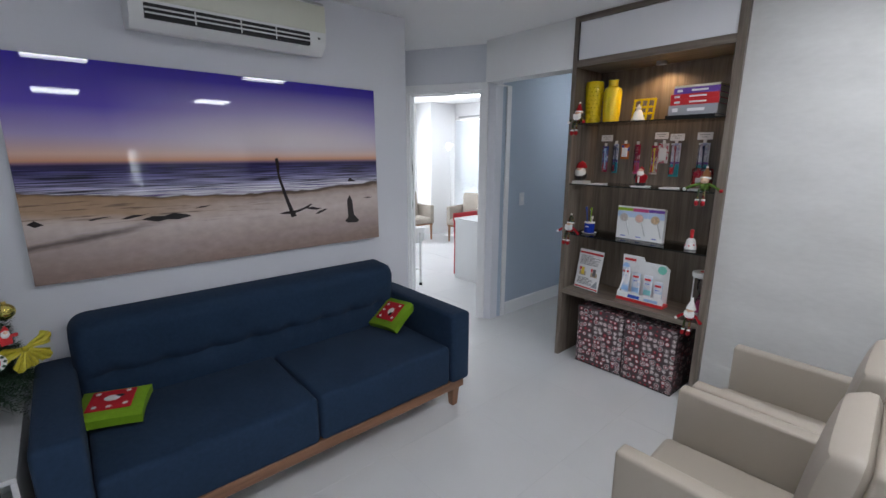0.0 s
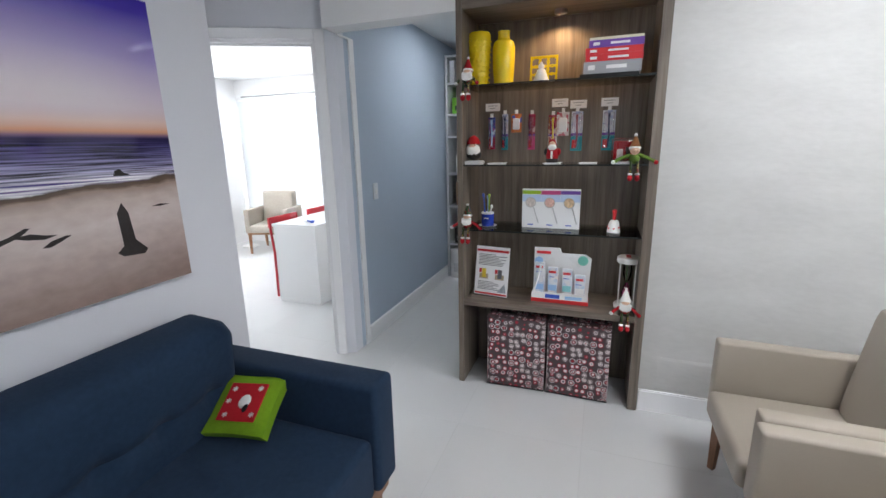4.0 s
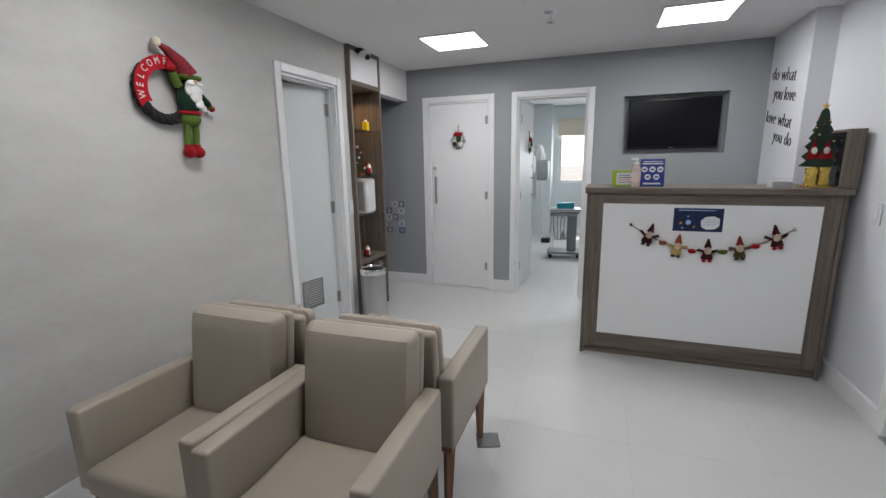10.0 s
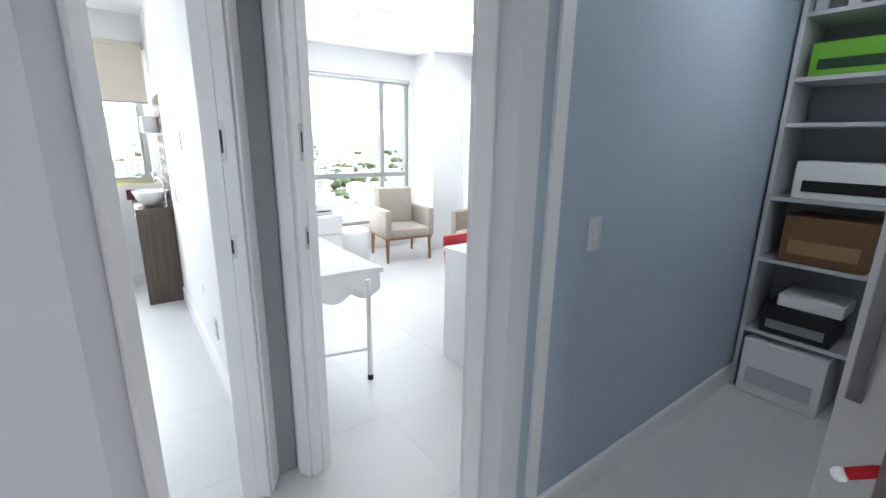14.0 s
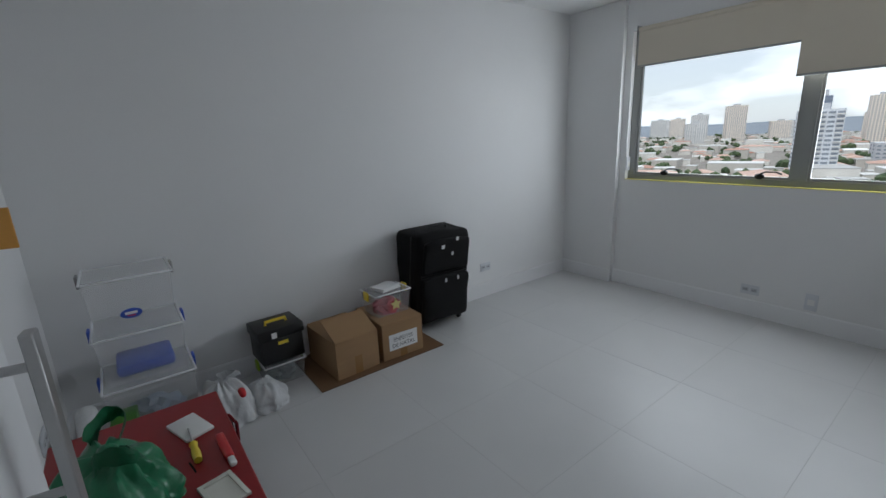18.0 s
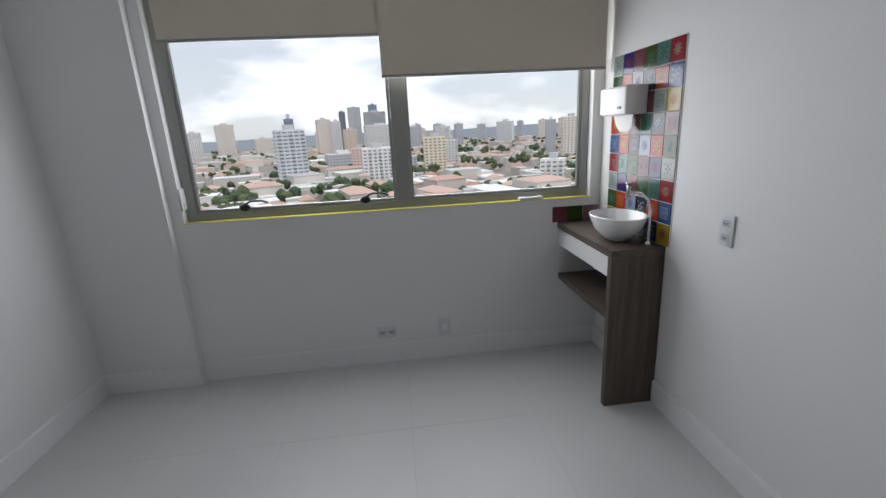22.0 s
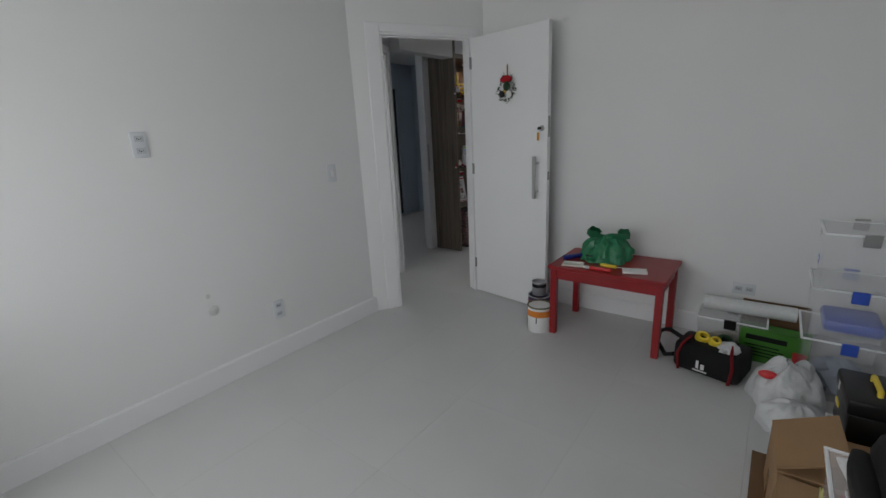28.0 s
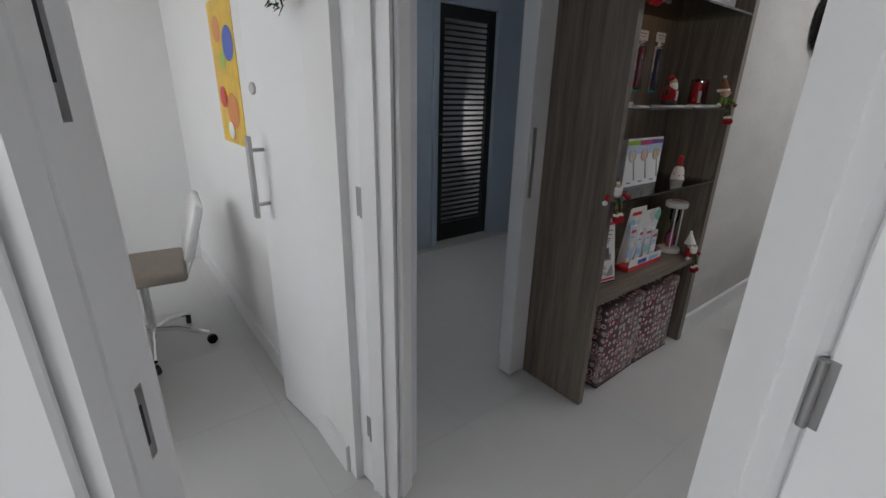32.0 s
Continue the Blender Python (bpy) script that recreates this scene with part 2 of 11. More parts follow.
def mat(name, color, rough=0.5, metal=0.0, var=0.06, scale=6.0, fine=120.0, bump=0.06, depth=0.002, stretch=(1, 1, 1), rand=0.0, spec=0.5, coat=0.0, rvar=0.08):
    """A plain material with drift in colour and gloss at two scales and a fine relief."""
    m, n, l, p = nodes_of(name)
    tc = n.new("ShaderNodeTexCoord")
    mp = n.new("ShaderNodeMapping")
    mp.inputs["Scale"].default_value = stretch
    l.new(tc.outputs["Object"], mp.inputs["Vector"])
    a = n.new("ShaderNodeTexNoise")
    a.inputs["Scale"].default_value, a.inputs["Detail"].default_value = scale, 4
    b = n.new("ShaderNodeTexNoise")
    b.inputs["Scale"].default_value, b.inputs["Detail"].default_value = fine, 3
    for t in (a, b):
        l.new(mp.outputs["Vector"], t.inputs["Vector"])
    ad = n.new("ShaderNodeMath")
    ad.operation = "MULTIPLY_ADD"
    l.new(b.outputs["Fac"], ad.inputs[0])
    ad.inputs[1].default_value = 0.5
    l.new(a.outputs["Fac"], ad.inputs[2])
    val = n.new("ShaderNodeMapRange")
    val.inputs["From Min"].default_value, val.inputs["From Max"].default_value = 0.35, 1.15
    val.inputs["To Min"].default_value, val.inputs["To Max"].default_value = 1 - var, 1 + var
    l.new(ad.outputs[0], val.inputs["Value"])
    hs = n.new("ShaderNodeHueSaturation")
    hs.inputs["Color"].default_value = (*color, 1)
    last = val.outputs["Result"]
    if rand > 0:
        oi = n.new("ShaderNodeObjectInfo")
        rr = n.new("ShaderNodeMapRange")
        rr.inputs["To Min"].default_value, rr.inputs["To Max"].default_value = 1 - rand, 1 + rand
        l.new(oi.outputs["Random"], rr.inputs["Value"])
        mu = n.new("ShaderNodeMath")
        mu.operation = "MULTIPLY"
        l.new(last, mu.inputs[0])
        l.new(rr.outputs["Result"], mu.inputs[1])
        last = mu.outputs[0]
    l.new(last, hs.inputs["Value"])
    l.new(hs.outputs["Color"], p.inputs["Base Color"])
    ro = n.new("ShaderNodeMapRange")
    ro.inputs["To Min"].default_value, ro.inputs["To Max"].default_value = max(0.02, rough - rvar), min(1, rough + rvar)
    l.new(a.outputs["Fac"], ro.inputs["Value"])
    l.new(ro.outputs["Result"], p.inputs["Roughness"])
    p.inputs["Metallic"].default_value = metal
    p.inputs["Specular IOR Level"].default_value = spec
    p.inputs["Coat Weight"].default_value = coat
    if bump > 0:
        bu = n.new("ShaderNodeBump")
        bu.inputs["Strength"].default_value, bu.inputs["Distance"].default_value = bump, depth
        l.new(b.outputs["Fac"], bu.inputs["Height"])
        l.new(bu.outputs["Normal"], p.inputs["Normal"])
    return m


def wood(name, dark, light, rough=0.45, along="z", grain=1.0, bump=0.08):
    """Veneer with long streaks along one axis."""
    m, n, l, p = nodes_of(name)
    tc = n.new("ShaderNodeTexCoord")
    mp = n.new("ShaderNodeMapping")
    s = {"x": (1.2, 26, 26), "y": (26, 1.2, 26), "z": (26, 26, 1.2)}[along]
    mp.inputs["Scale"].default_value = [v * grain for v in s]
    oi = n.new("ShaderNodeObjectInfo")
    l.new(tc.outputs["Object"], mp.inputs["Vector"])
    l.new(oi.outputs["Random"], mp.inputs["Location"])
    a = n.new("ShaderNodeTexNoise")
    a.inputs["Scale"].default_value, a.inputs["Detail"].default_value, a.inputs["Distortion"].default_value = 1.6, 6, 0.4
    b = n.new("ShaderNodeTexNoise")
    b.inputs["Scale"].default_value, b.inputs["Detail"].default_value = 9.0, 3
    for t in (a, b):
        l.new(mp.outputs["Vector"], t.inputs["Vector"])
    ad = n.new("ShaderNodeMath")
    ad.operation = "MULTIPLY_ADD"
    l.new(b.outputs["Fac"], ad.inputs[0])
    ad.inputs[1].default_value = 0.35
    l.new(a.outputs["Fac"], ad.inputs[2])
    r = n.new("ShaderNodeValToRGB")
    r.color_ramp.elements[0].position, r.color_ramp.elements[1].position = 0.42, 0.9
    r.color_ramp.elements[0].color, r.color_ramp.elements[1].color = (*dark, 1), (*light, 1)
    l.new(ad.outputs[0], r.inputs["Fac"])
    l.new(r.outputs["Color"], p.inputs["Base Color"])
    p.inputs["Roughness"].default_value = rough
    bu = n.new("ShaderNodeBump")
    bu.inputs["Strength"].default_value, bu.inputs["Distance"].default_value = bump, 0.001
    l.new(ad.outputs[0], bu.inputs["Height"])
    l.new(bu.outputs["Normal"], p.inputs["Normal"])
    return m


def cloth(name, color, rough=0.9, count=700.0, var=0.12, bump=0.25, sheen=0.02):
    """Woven fabric: threads both ways, mottled."""
    m, n, l, p = nodes_of(name)
    tc = n.new("ShaderNodeTexCoord")
    ws = []
    for d in ("X", "Y", "Z"):
        w = n.new("ShaderNodeTexWave")
        w.bands_direction = d
        w.inputs["Scale"].default_value, w.inputs["Distortion"].default_value = count / 6.0, 1.5
        l.new(tc.outputs["Object"], w.inputs["Vector"])
        ws.append(w)
    s1 = n.new("ShaderNodeMath")
    l.new(ws[0].outputs["Fac"], s1.inputs[0])
    l.new(ws[1].outputs["Fac"], s1.inputs[1])
    s2 = n.new("ShaderNodeMath")
    l.new(s1.outputs[0], s2.inputs[0])
    l.new(ws[2].outputs["Fac"], s2.inputs[1])
    a = n.new("ShaderNodeTexNoise")
    a.inputs["Scale"].default_value, a.inputs["Detail"].default_value = 60, 4
    l.new(tc.outputs["Object"], a.inputs["Vector"])
    big = n.new("ShaderNodeTexNoise")
    big.inputs["Scale"].default_value = 5
    l.new(tc.outputs["Object"], big.inputs["Vector"])
    s3 = n.new("ShaderNodeMath")
    s3.operation = "MULTIPLY_ADD"
    l.new(big.outputs["Fac"], s3.inputs[0])
    s3.inputs[1].default_value = 0.7
    l.new(a.outputs["Fac"], s3.inputs[2])
    mr = n.new("ShaderNodeMapRange")
    mr.inputs["From Min"].default_value, mr.inputs["From Max"].default_value = 0.45, 1.25
    mr.inputs["To Min"].default_value, mr.inputs["To Max"].default_value = 1 - var, 1 + var
    l.new(s3.outputs[0], mr.inputs["Value"])
    hs = n.new("ShaderNodeHueSaturation")
    hs.inputs["Color"].default_value = (*color, 1)
    l.new(mr.outputs["Result"], hs.inputs["Value"])
    l.new(hs.outputs["Color"], p.inputs["Base Color"])
    p.inputs["Roughness"].default_value, p.inputs["Sheen Weight"].default_value = rough, sheen
    p.inputs["Specular IOR Level"].default_value = 0.2
    bu = n.new("ShaderNodeBump")
    bu.inputs["Strength"].default_value, bu.inputs["Distance"].default_value = bump, 0.0008
    l.new(s2.outputs[0], bu.inputs["Height"])
    l.new(bu.outputs["Normal"], p.inputs["Normal"])
    return m


def glass(name, color=(1, 1, 1), rough=0.0, ior=1.45, alpha=None):
    m, n, l, p = nodes_of(name)
    p.inputs["Base Color"].default_value = (*color, 1)
    p.inputs["Roughness"].default_value = rough
    p.inputs["IOR"].default_value = ior
    p.inputs["Transmission Weight"].default_value = 1.0
    return m


def pane(name, color=(1, 1, 1), gloss=0.08):
    """Thin clear sheet: mostly see-through, a little mirror."""
    m = bpy.data.materials.new(name)
    m.use_nodes = True
    n, l = m.node_tree.nodes, m.node_tree.links
    n.remove(n["Principled BSDF"])
    tr, gl, mi, fr = n.new("ShaderNodeBsdfTransparent"), n.new("ShaderNodeBsdfGlossy"), n.new("ShaderNodeMixShader"), n.new("ShaderNodeFresnel")
    tr.inputs["Color"].default_value = (*color, 1)
    gl.inputs["Roughness"].default_value = 0.02
    fr.inputs["IOR"].default_value = 1.0 + gloss * 5
    l.new(fr.outputs["Fac"], mi.inputs["Fac"])
    l.new(tr.outputs["BSDF"], mi.inputs[1])
    l.new(gl.outputs["BSDF"], mi.inputs[2])
    l.new(mi.outputs["Shader"], n["Material Output"].inputs["Surface"])
    return m


def glow(name, color, strength):
    m, n, l, p = nodes_of(name)
    p.inputs["Base Color"].default_value = (0.9, 0.9, 0.9, 1)
    p.inputs["Emission Color"].default_value = (*color, 1)
    p.inputs["Emission Strength"].default_value = strength
    return m


def plaster(name, color, coarse=14.0, relief=0.12, var=0.03):
    """Painted plaster or woven wall paper."""
    return mat(name, color, rough=0.62, var=var, scale=1.3, fine=coarse * 12, bump=relief, depth=0.004, rvar=0.06, spec=0.35)


WHITE = plaster("white_wall_paint", (0.80, 0.80, 0.80))
LILAC = plaster("pale_lilac_wall_paint", (0.70, 0.71, 0.755))
GREY = plaster("mid_grey_wall_paint", (0.33, 0.345, 0.36))
BLUE = plaster("dusty_blue_wall_paint", (0.42, 0.495, 0.59))
PAPER = mat("woven_pale_wall_covering", (0.555, 0.549, 0.534), rough=0.75, var=0.10, scale=4.5, fine=34, bump=0.28, depth=0.004, stretch=(1, 0.6, 1.5))
CEILING = plaster("white_ceiling_paint", (0.82, 0.82, 0.82), relief=0.05)
TRIM = mat("white_satin_enamel", (0.82, 0.82, 0.83), rough=0.35, var=0.02, scale=3, bump=0.02)
DOORWHITE = mat("white_lacquered_door", (0.82, 0.825, 0.835), rough=0.38, var=0.02, scale=2, bump=0.03, fine=60)
WALNUT = wood("grey_brown_walnut_laminate", (0.082, 0.064, 0.050), (0.208, 0.171, 0.136))
WALNUT_H = wood("grey_brown_walnut_laminate_level", (0.082, 0.064, 0.050), (0.208, 0.171, 0.136), along="y")
WALNUT_X = wood("grey_brown_walnut_laminate_wide", (0.082, 0.064, 0.050), (0.208, 0.171, 0.136), along="x")
LEGWOOD = wood("warm_brown_wooden_leg", (0.13, 0.06, 0.03), (0.26, 0.13, 0.07), along="z")
RAILWOOD = wood("warm_brown_wooden_rail", (0.13, 0.06, 0.03), (0.26, 0.13, 0.07), along="x")
STEEL = mat("brushed_steel", (0.55, 0.55, 0.55), rough=0.32, metal=1.0, var=0.05, scale=4, fine=200, bump=0.03, stretch=(1, 1, 12))
CHROME = mat("chrome", (0.8, 0.8, 0.8), rough=0.08, metal=1.0, var=0.02, bump=0)
NAVY = cloth("navy_blue_woven_upholstery", (0.014, 0.030, 0.062), var=0.18)
BEIGE = mat("taupe_beige_vinyl", (0.36, 0.315, 0.26), rough=0.5, var=0.05, scale=3, fine=260, bump=0.12, depth=0.001)
PLASTICW = mat("white_plastic", (0.78, 0.78, 0.77), rough=0.35, var=0.02, bump=0.01)
BLACKPL = mat("black_plastic", (0.007, 0.007, 0.0075), rough=0.4, var=0.1, bump=0.03)
GREENGLASS = pane("tinted_shelf_glass", (0.84, 0.89, 0.87), 0.07)
CLEARGLASS = pane("clear_window_glass", (0.97, 0.985, 0.98), 0.05)

# ---- structure ----
def wall(name, material, boxes, label=""):
    bm = bm_new()
    for b in boxes:
        bx(bm, *b)
    return setting(name, bm, material, label or "painted plaster wall", "wall")


def oriented(ax, ay, bx_, by_):
    """A frame whose x runs from a to b along the ground; y points to its left."""
    return Matrix.Translation((ax, ay, 0)) @ Matrix.Rotation(math.atan2(by_ - ay, bx_ - ax), 4, "Z")


C_X, C_Y = 0.12, 0.205            # west end of the sofa wall
B_X, B_Y = -0.85, 0.18            # corner of the blue wall
PS = (-0.335, -0.63)             # storage side of the pillar between the two slanted doors
PO = (-0.427, -0.625)             # office side
E_X, N_Y, W_X = 2.80, 6.05, -0.74
ST_W, ST_E, ST_S, ST_N = -0.31, 2.70, -3.90, 0.13
DOOR_H = 2.06

floor = setting("floor", box1(-4.6, -4.15, -0.12, 3.1, 10.6, -0.0007), mat("pale_grout", (0.47, 0.47, 0.465), rough=0.9, var=0.1, scale=3, bump=0.1), "pale grout bed under large tiles", "floor")

wall("wall_sofa_lobby_side", LILAC, [(C_X, 0.168, 0, 2.95, C_Y, CEIL)], "pale lilac plaster wall behind the sofa")
wall("wall_sofa_storage_side", WHITE, [(C_X + 0.03, ST_N, 0, 2.82, 0.168, CEIL)], "white plaster wall of the storage room")
wall("wall_east_lobby", LILAC, [(E_X, 0.1, 0, E_X + 0.12, 2.98, CEIL), (E_X, 2.98, DOOR_H, E_X + 0.12, 4.06, CEIL), (E_X, 4.06, 0, E_X + 0.12, 6.2, CEIL)], "pale lilac plaster wall beside the entrance")
wall("wall_column_lettering", LILAC, [(2.66, 5.28, 0, E_X, N_Y, CEIL)], "pale lilac wall projection with lettering")
# grey end wall with two doorways and the television recess
NT = N_Y + 0.13
wall("wall_north_grey", GREY, [(-2.3, N_Y, 0, -0.49, NT, CEIL), (-0.49, N_Y, DOOR_H, 0.20, NT, CEIL), (0.20, N_Y, 0, 0.50, NT, CEIL), (0.50, N_Y, DOOR_H, 1.19, NT, CEIL),
                               (1.19, N_Y, 0, 1.514, NT, CEIL), (1.514, N_Y, 0, 2.377, NT, 1.477), (1.514, N_Y, 2.012, 2.377, NT, CEIL), (2.377, N_Y, 0, 2.80, NT, CEIL), (1.514, N_Y + 0.10, 1.477, 2.377, NT, 2.012)], "mid grey painted wall with a recess for the television")
wall("wall_west_covering", PAPER, [(W_X - 0.12, 2.005, 0, W_X, 3.965, CEIL), (W_X - 0.12, 3.965, DOOR_H, W_X, 4.635, CEIL), (W_X - 0.12, 4.635, 0, W_X, 4.80, CEIL)], "pale woven wall covering, scuffed near the floor")
wall("wall_west_header", WHITE, [(W_X - 0.12, 5.345, 2.10, W_X, N_Y, CEIL), (-0.86, B_Y, 2.10, -0.72, 0.995, CEIL)], "white painted beam over the passage")
# rooms behind the west wall, closed
wall("wall_washroom", WHITE, [(-2.3, 2.95, 0, -2.2, 6.05, CEIL), (-2.2, 2.95, 0, -0.86, 3.05, CEIL), (-2.2, 4.70, 0, -1.10, 4.78, CEIL)], "white washroom wall")
wall("wall_passage_blue", BLUE, [(-3.3, 0.06, 0, -0.94, B_Y, CEIL)], "dusty blue painted wall of the passage")
wall("wall_passage_end", BLUE, [(-3.42, 0.06, 0, -3.30, 1.78, CEIL), (-3.0, 1.10, 0, -2.9, 1.78, CEIL), (-3.0, 1.78, 2.06, -2.9, 2.45, CEIL), (-3.0, 2.45, 0, -2.9, 2.95, CEIL), (-3.0, 2.85, 0, -2.2, 2.95, CEIL), (-3.42, 1.10, 0, -3.0, 1.2, CEIL)], "dusty blue passage wall")
wall("wall_behind_shelf", WHITE, [(-1.24, 1.0, 0, -1.135, 2.95, CEIL)], "white painted partition")

# slanted doorways
def slanted(name, a, b, s0, s1, thick, skins):
    m = oriented(*a, *b)
    L = math.hypot(b[0] - a[0], b[1] - a[1])
    for nm, material, y0, y1 in skins:
        bm = bm_new()
        for x0, x1, z0 in ((0, s0, 0), (s1, L, 0), (s0, s1, DOOR_H)):
            bx(bm, x0, y0, z0, x1, y1, CEIL, m=m)
        setting(nm, bm, material, "slanted wall round a doorway", "wall")
    return m, L


M_OFF, L_OFF = slanted("office", (B_X, B_Y), PO, 0.125, 0.825, 0.1, [("wall_slant_office_lobby", LILAC, -0.05, 0.0), ("wall_slant_office_inside", WHITE, -0.10, -0.05)])
M_STO, L_STO = slanted("storage", PS, (C_X, C_Y), 0.088, 0.806, 0.1, [("wall_slant_storage_lobby", LILAC, -0.05, 0.0), ("wall_slant_storage_inside", WHITE, -0.10, -0.05)])
for nm_, m_, a_, b_ in (("wall_slant_storage_corner", M_STO, -0.132, 0.0), ("wall_slant_office_corner", M_OFF, L_OFF, L_OFF + 0.09)):
    setting(nm_, bx(bm_new(), a_, -0.10, 0, b_, -0.06, CEIL, m=m_), WHITE, "white corner of the slanted wall", "wall")
wall("wall_blue_corner", LILAC, [(-0.94, 0.08, 0, B_X, B_Y, CEIL)], "pale corner pier")
wall("wall_party", WHITE, [(-0.45, -4.1, 0, ST_W, -0.70, CEIL)], "white partition between storage room and office")
wall("wall_pillar_tip", GREY, [(-0.425, -0.72, 0, -0.337, -0.632, CEIL)], "grey pier between two doorways")

# storage room
wall("wall_storage_east", WHITE, [(ST_E, -4.1, 0, ST_E + 0.12, 0.155, CEIL)], "white plaster wall")
wall("wall_storage_south", WHITE, [(-0.31, ST_S - 0.18, 0, 2.16, ST_S, 0.965), (-0.31, ST_S - 0.18, 2.17, 2.16, ST_S, CEIL), (-0.31, ST_S - 0.18, 0.965, -0.245, ST_S, 2.17), (2.10, ST_S - 0.18, 0.965, 2.16, ST_S, 2.17)], "white wall under and round the window")
wall("wall_storage_column", WHITE, [(2.16, ST_S - 0.18, 0, ST_E, -3.85, CEIL)], "white column in the corner")
# office
wall("wall_office_south", WHITE, [(-3.78, -4.08, 0, -0.45, -3.93, 0.33), (-3.78, -4.08, 2.12, -0.45, -3.93, CEIL), (-0.62, -4.08, 0.33, -0.45, -3.93, 2.12), (-3.78, -4.08, 0.33, -3.12, -3.93, 2.12)], "white wall round the office window")
wall("wall_office_column", WHITE, [(-3.78, -3.93, 0, -3.19, -3.50, CEIL)], "white column in the office corner")
wall("wall_office_west", WHITE, [(-3.92, -4.08, 0, -3.78, 0.06, 0.33), (-3.92, -4.08, 2.2, -3.78, 0.06, CEIL), (-3.92, -4.08, 0.33, -3.78, -3.46, 2.2), (-3.92, -0.9, 0.33, -3.78, 0.06, 2.2)], "white wall round the side window")
wall("wall_office_north", WHITE, [(-3.92, -0.02, 0, -0.95, 0.06, CEIL)], "white office wall")
# surgery
SURG = plaster("pale_aqua_wall_paint", (0.66, 0.705, 0.73))
wall("wall_surgery_west", SURG, [(0.02, NT, 0, 0.12, 10.2, CEIL), (0.12, 9.84, 0, 0.45, 10.2, CEIL)], "pale aqua wall with a corner pier")
wall("wall_surgery_east", SURG, [(2.80, NT, 0, 2.92, 10.3, CEIL)], "pale aqua wall")
wall("wall_surgery_north", SURG, [(0.02, 10.2, 0, 2.92, 10.32, 0.98), (0.02, 10.2, 2.05, 2.92, 10.32, CEIL), (0.02, 10.2, 0.98, 0.55, 10.32, 2.05), (2.0, 10.2, 0.98, 2.92, 10.32, 2.05)], "pale aqua wall round a window")
wall("wall_behind_closed_door", WHITE, [(-0.7, 7.2, 0, 0.02, 7.3, CEIL), (-0.75, NT, 0, -0.65, 7.3, CEIL)], "white wall behind the closed door")
wall("wall_landing", WHITE, [(3.9, 2.4, 0, 4.0, 4.6, CEIL), (2.92, 2.3, 0, 4.0, 2.4, CEIL), (2.92, 4.6, 0, 4.0, 4.7, CEIL)], "white wall of the landing outside")
setting("ceiling", box1(-4.0, -4.15, CEIL, 4.1, 10.4, CEIL + 0.12), CEILING, "white suspended plasterboard ceiling", "ceiling")
setting("ground_landing", box1(2.92, 2.3, -0.12, 4.1, 4.7, -0.004), TRIM, "pale landing floor", "floor")


# skirting, 12 cm, with a rounded top edge
def skirt(runs, name="baseboard"):
    for x0, y0, x1, y1 in runs:
        m = oriented(x0, y0, x1, y1)
        L = math.hypot(x1 - x0, y1 - y0)
        bm = bx(bm_new(), 0, 0, 0, L, 0.014, 0.115)
        bx(bm, 0, 0, 0.115, L, 0.009, 0.122)
        ob = setting(name, bm, TRIM, "white skirting board", "baseboard")
        ob.matrix_basis = m


# the run's left side faces the room
SK = [
    (C_X, C_Y, E_X, C_Y), (E_X, C_Y, E_X, 2.92), (E_X, 4.12, E_X, 5.28), (E_X, 5.28, 2.66, 5.28), (2.66, 5.28, 2.66, N_Y),
    (2.66, N_Y, 1.255, N_Y), (0.44, N_Y, 0.26, N_Y), (-0.55, N_Y, -2.2, N_Y),
    (W_X, 3.90, W_X, 2.01), (B_X - 2.05, B_Y, -1.045, B_Y),
    (ST_W, -0.70, ST_W, ST_S), (ST_W, ST_S, 2.16, ST_S), (2.16, -3.85, ST_E, -3.85), (ST_E, -3.85, ST_E, ST_N), (ST_E, ST_N, 0.18, ST_N),
    (-0.45, -4.0, -0.45, -0.72), (-3.19, -3.93, -0.45, -3.93), (-3.78, -0.02, -3.78, -3.5), (-3.78, -3.5, -3.19, -3.5), (-3.19, -3.5, -3.19, -3.93), (-1.0, -0.02, -3.78, -0.02),
    (0.12, 10.2, 0.12, NT), (2.80, NT, 2.80, 10.2), (2.80, 10.2, 0.12, 10.2),
]


# door casings: three boards proud of the wall, both sides of an opening
def casing(name, m, x0, x1, top, faces, w=0.06, d=0.018, depth=None, wide=0.0, stop=0.010):
    """m: x along the wall, y out of it. faces: (y, +1 or -1). depth: (y0, y1) of the lining. wide: more width for the first board."""
    bm = bm_new()
    for y, s in faces:
        ya, yb = (y, y + d) if s > 0 else (y - d, y)
        for a, b, z0, z1 in ((x0 - w - wide, x0, 0, top + w), (x1, x1 + w, 0, top + w), (x0, x1, top, top + w)):
            bx(bm, a, ya, z0, b, yb, z1, 0.004, 1)
    if depth:
        y0, y1 = depth
        bx(bm, x0 - 0.001, y0, 0, x0 + 0.016, y1, top)
        bx(bm, x1 - 0.016, y0, 0, x1 + 0.001, y1, top)
        bx(bm, x0 + 0.016, y0, top - 0.016, x1 - 0.016, y1, top)
        # the stop that the leaf closes against
        bx(bm, x0 + 0.016, y0 + 0.03, 0, x0 + 0.016 + stop, y1 - 0.045, top - 0.016)
        bx(bm, x1 - 0.016 - stop, y0 + 0.03, 0, x1 - 0.016, y1 - 0.045, top - 0.016)
        bx(bm, x0 + 0.016 + stop, y0 + 0.03, top - 0.026, x1 - 0.016 - stop, y1 - 0.045, top - 0.016)
    bmesh.ops.transform(bm, matrix=m, verts=bm.verts)
    return setting(name, bm, TRIM, "white painted door casing and lining", "door frame")


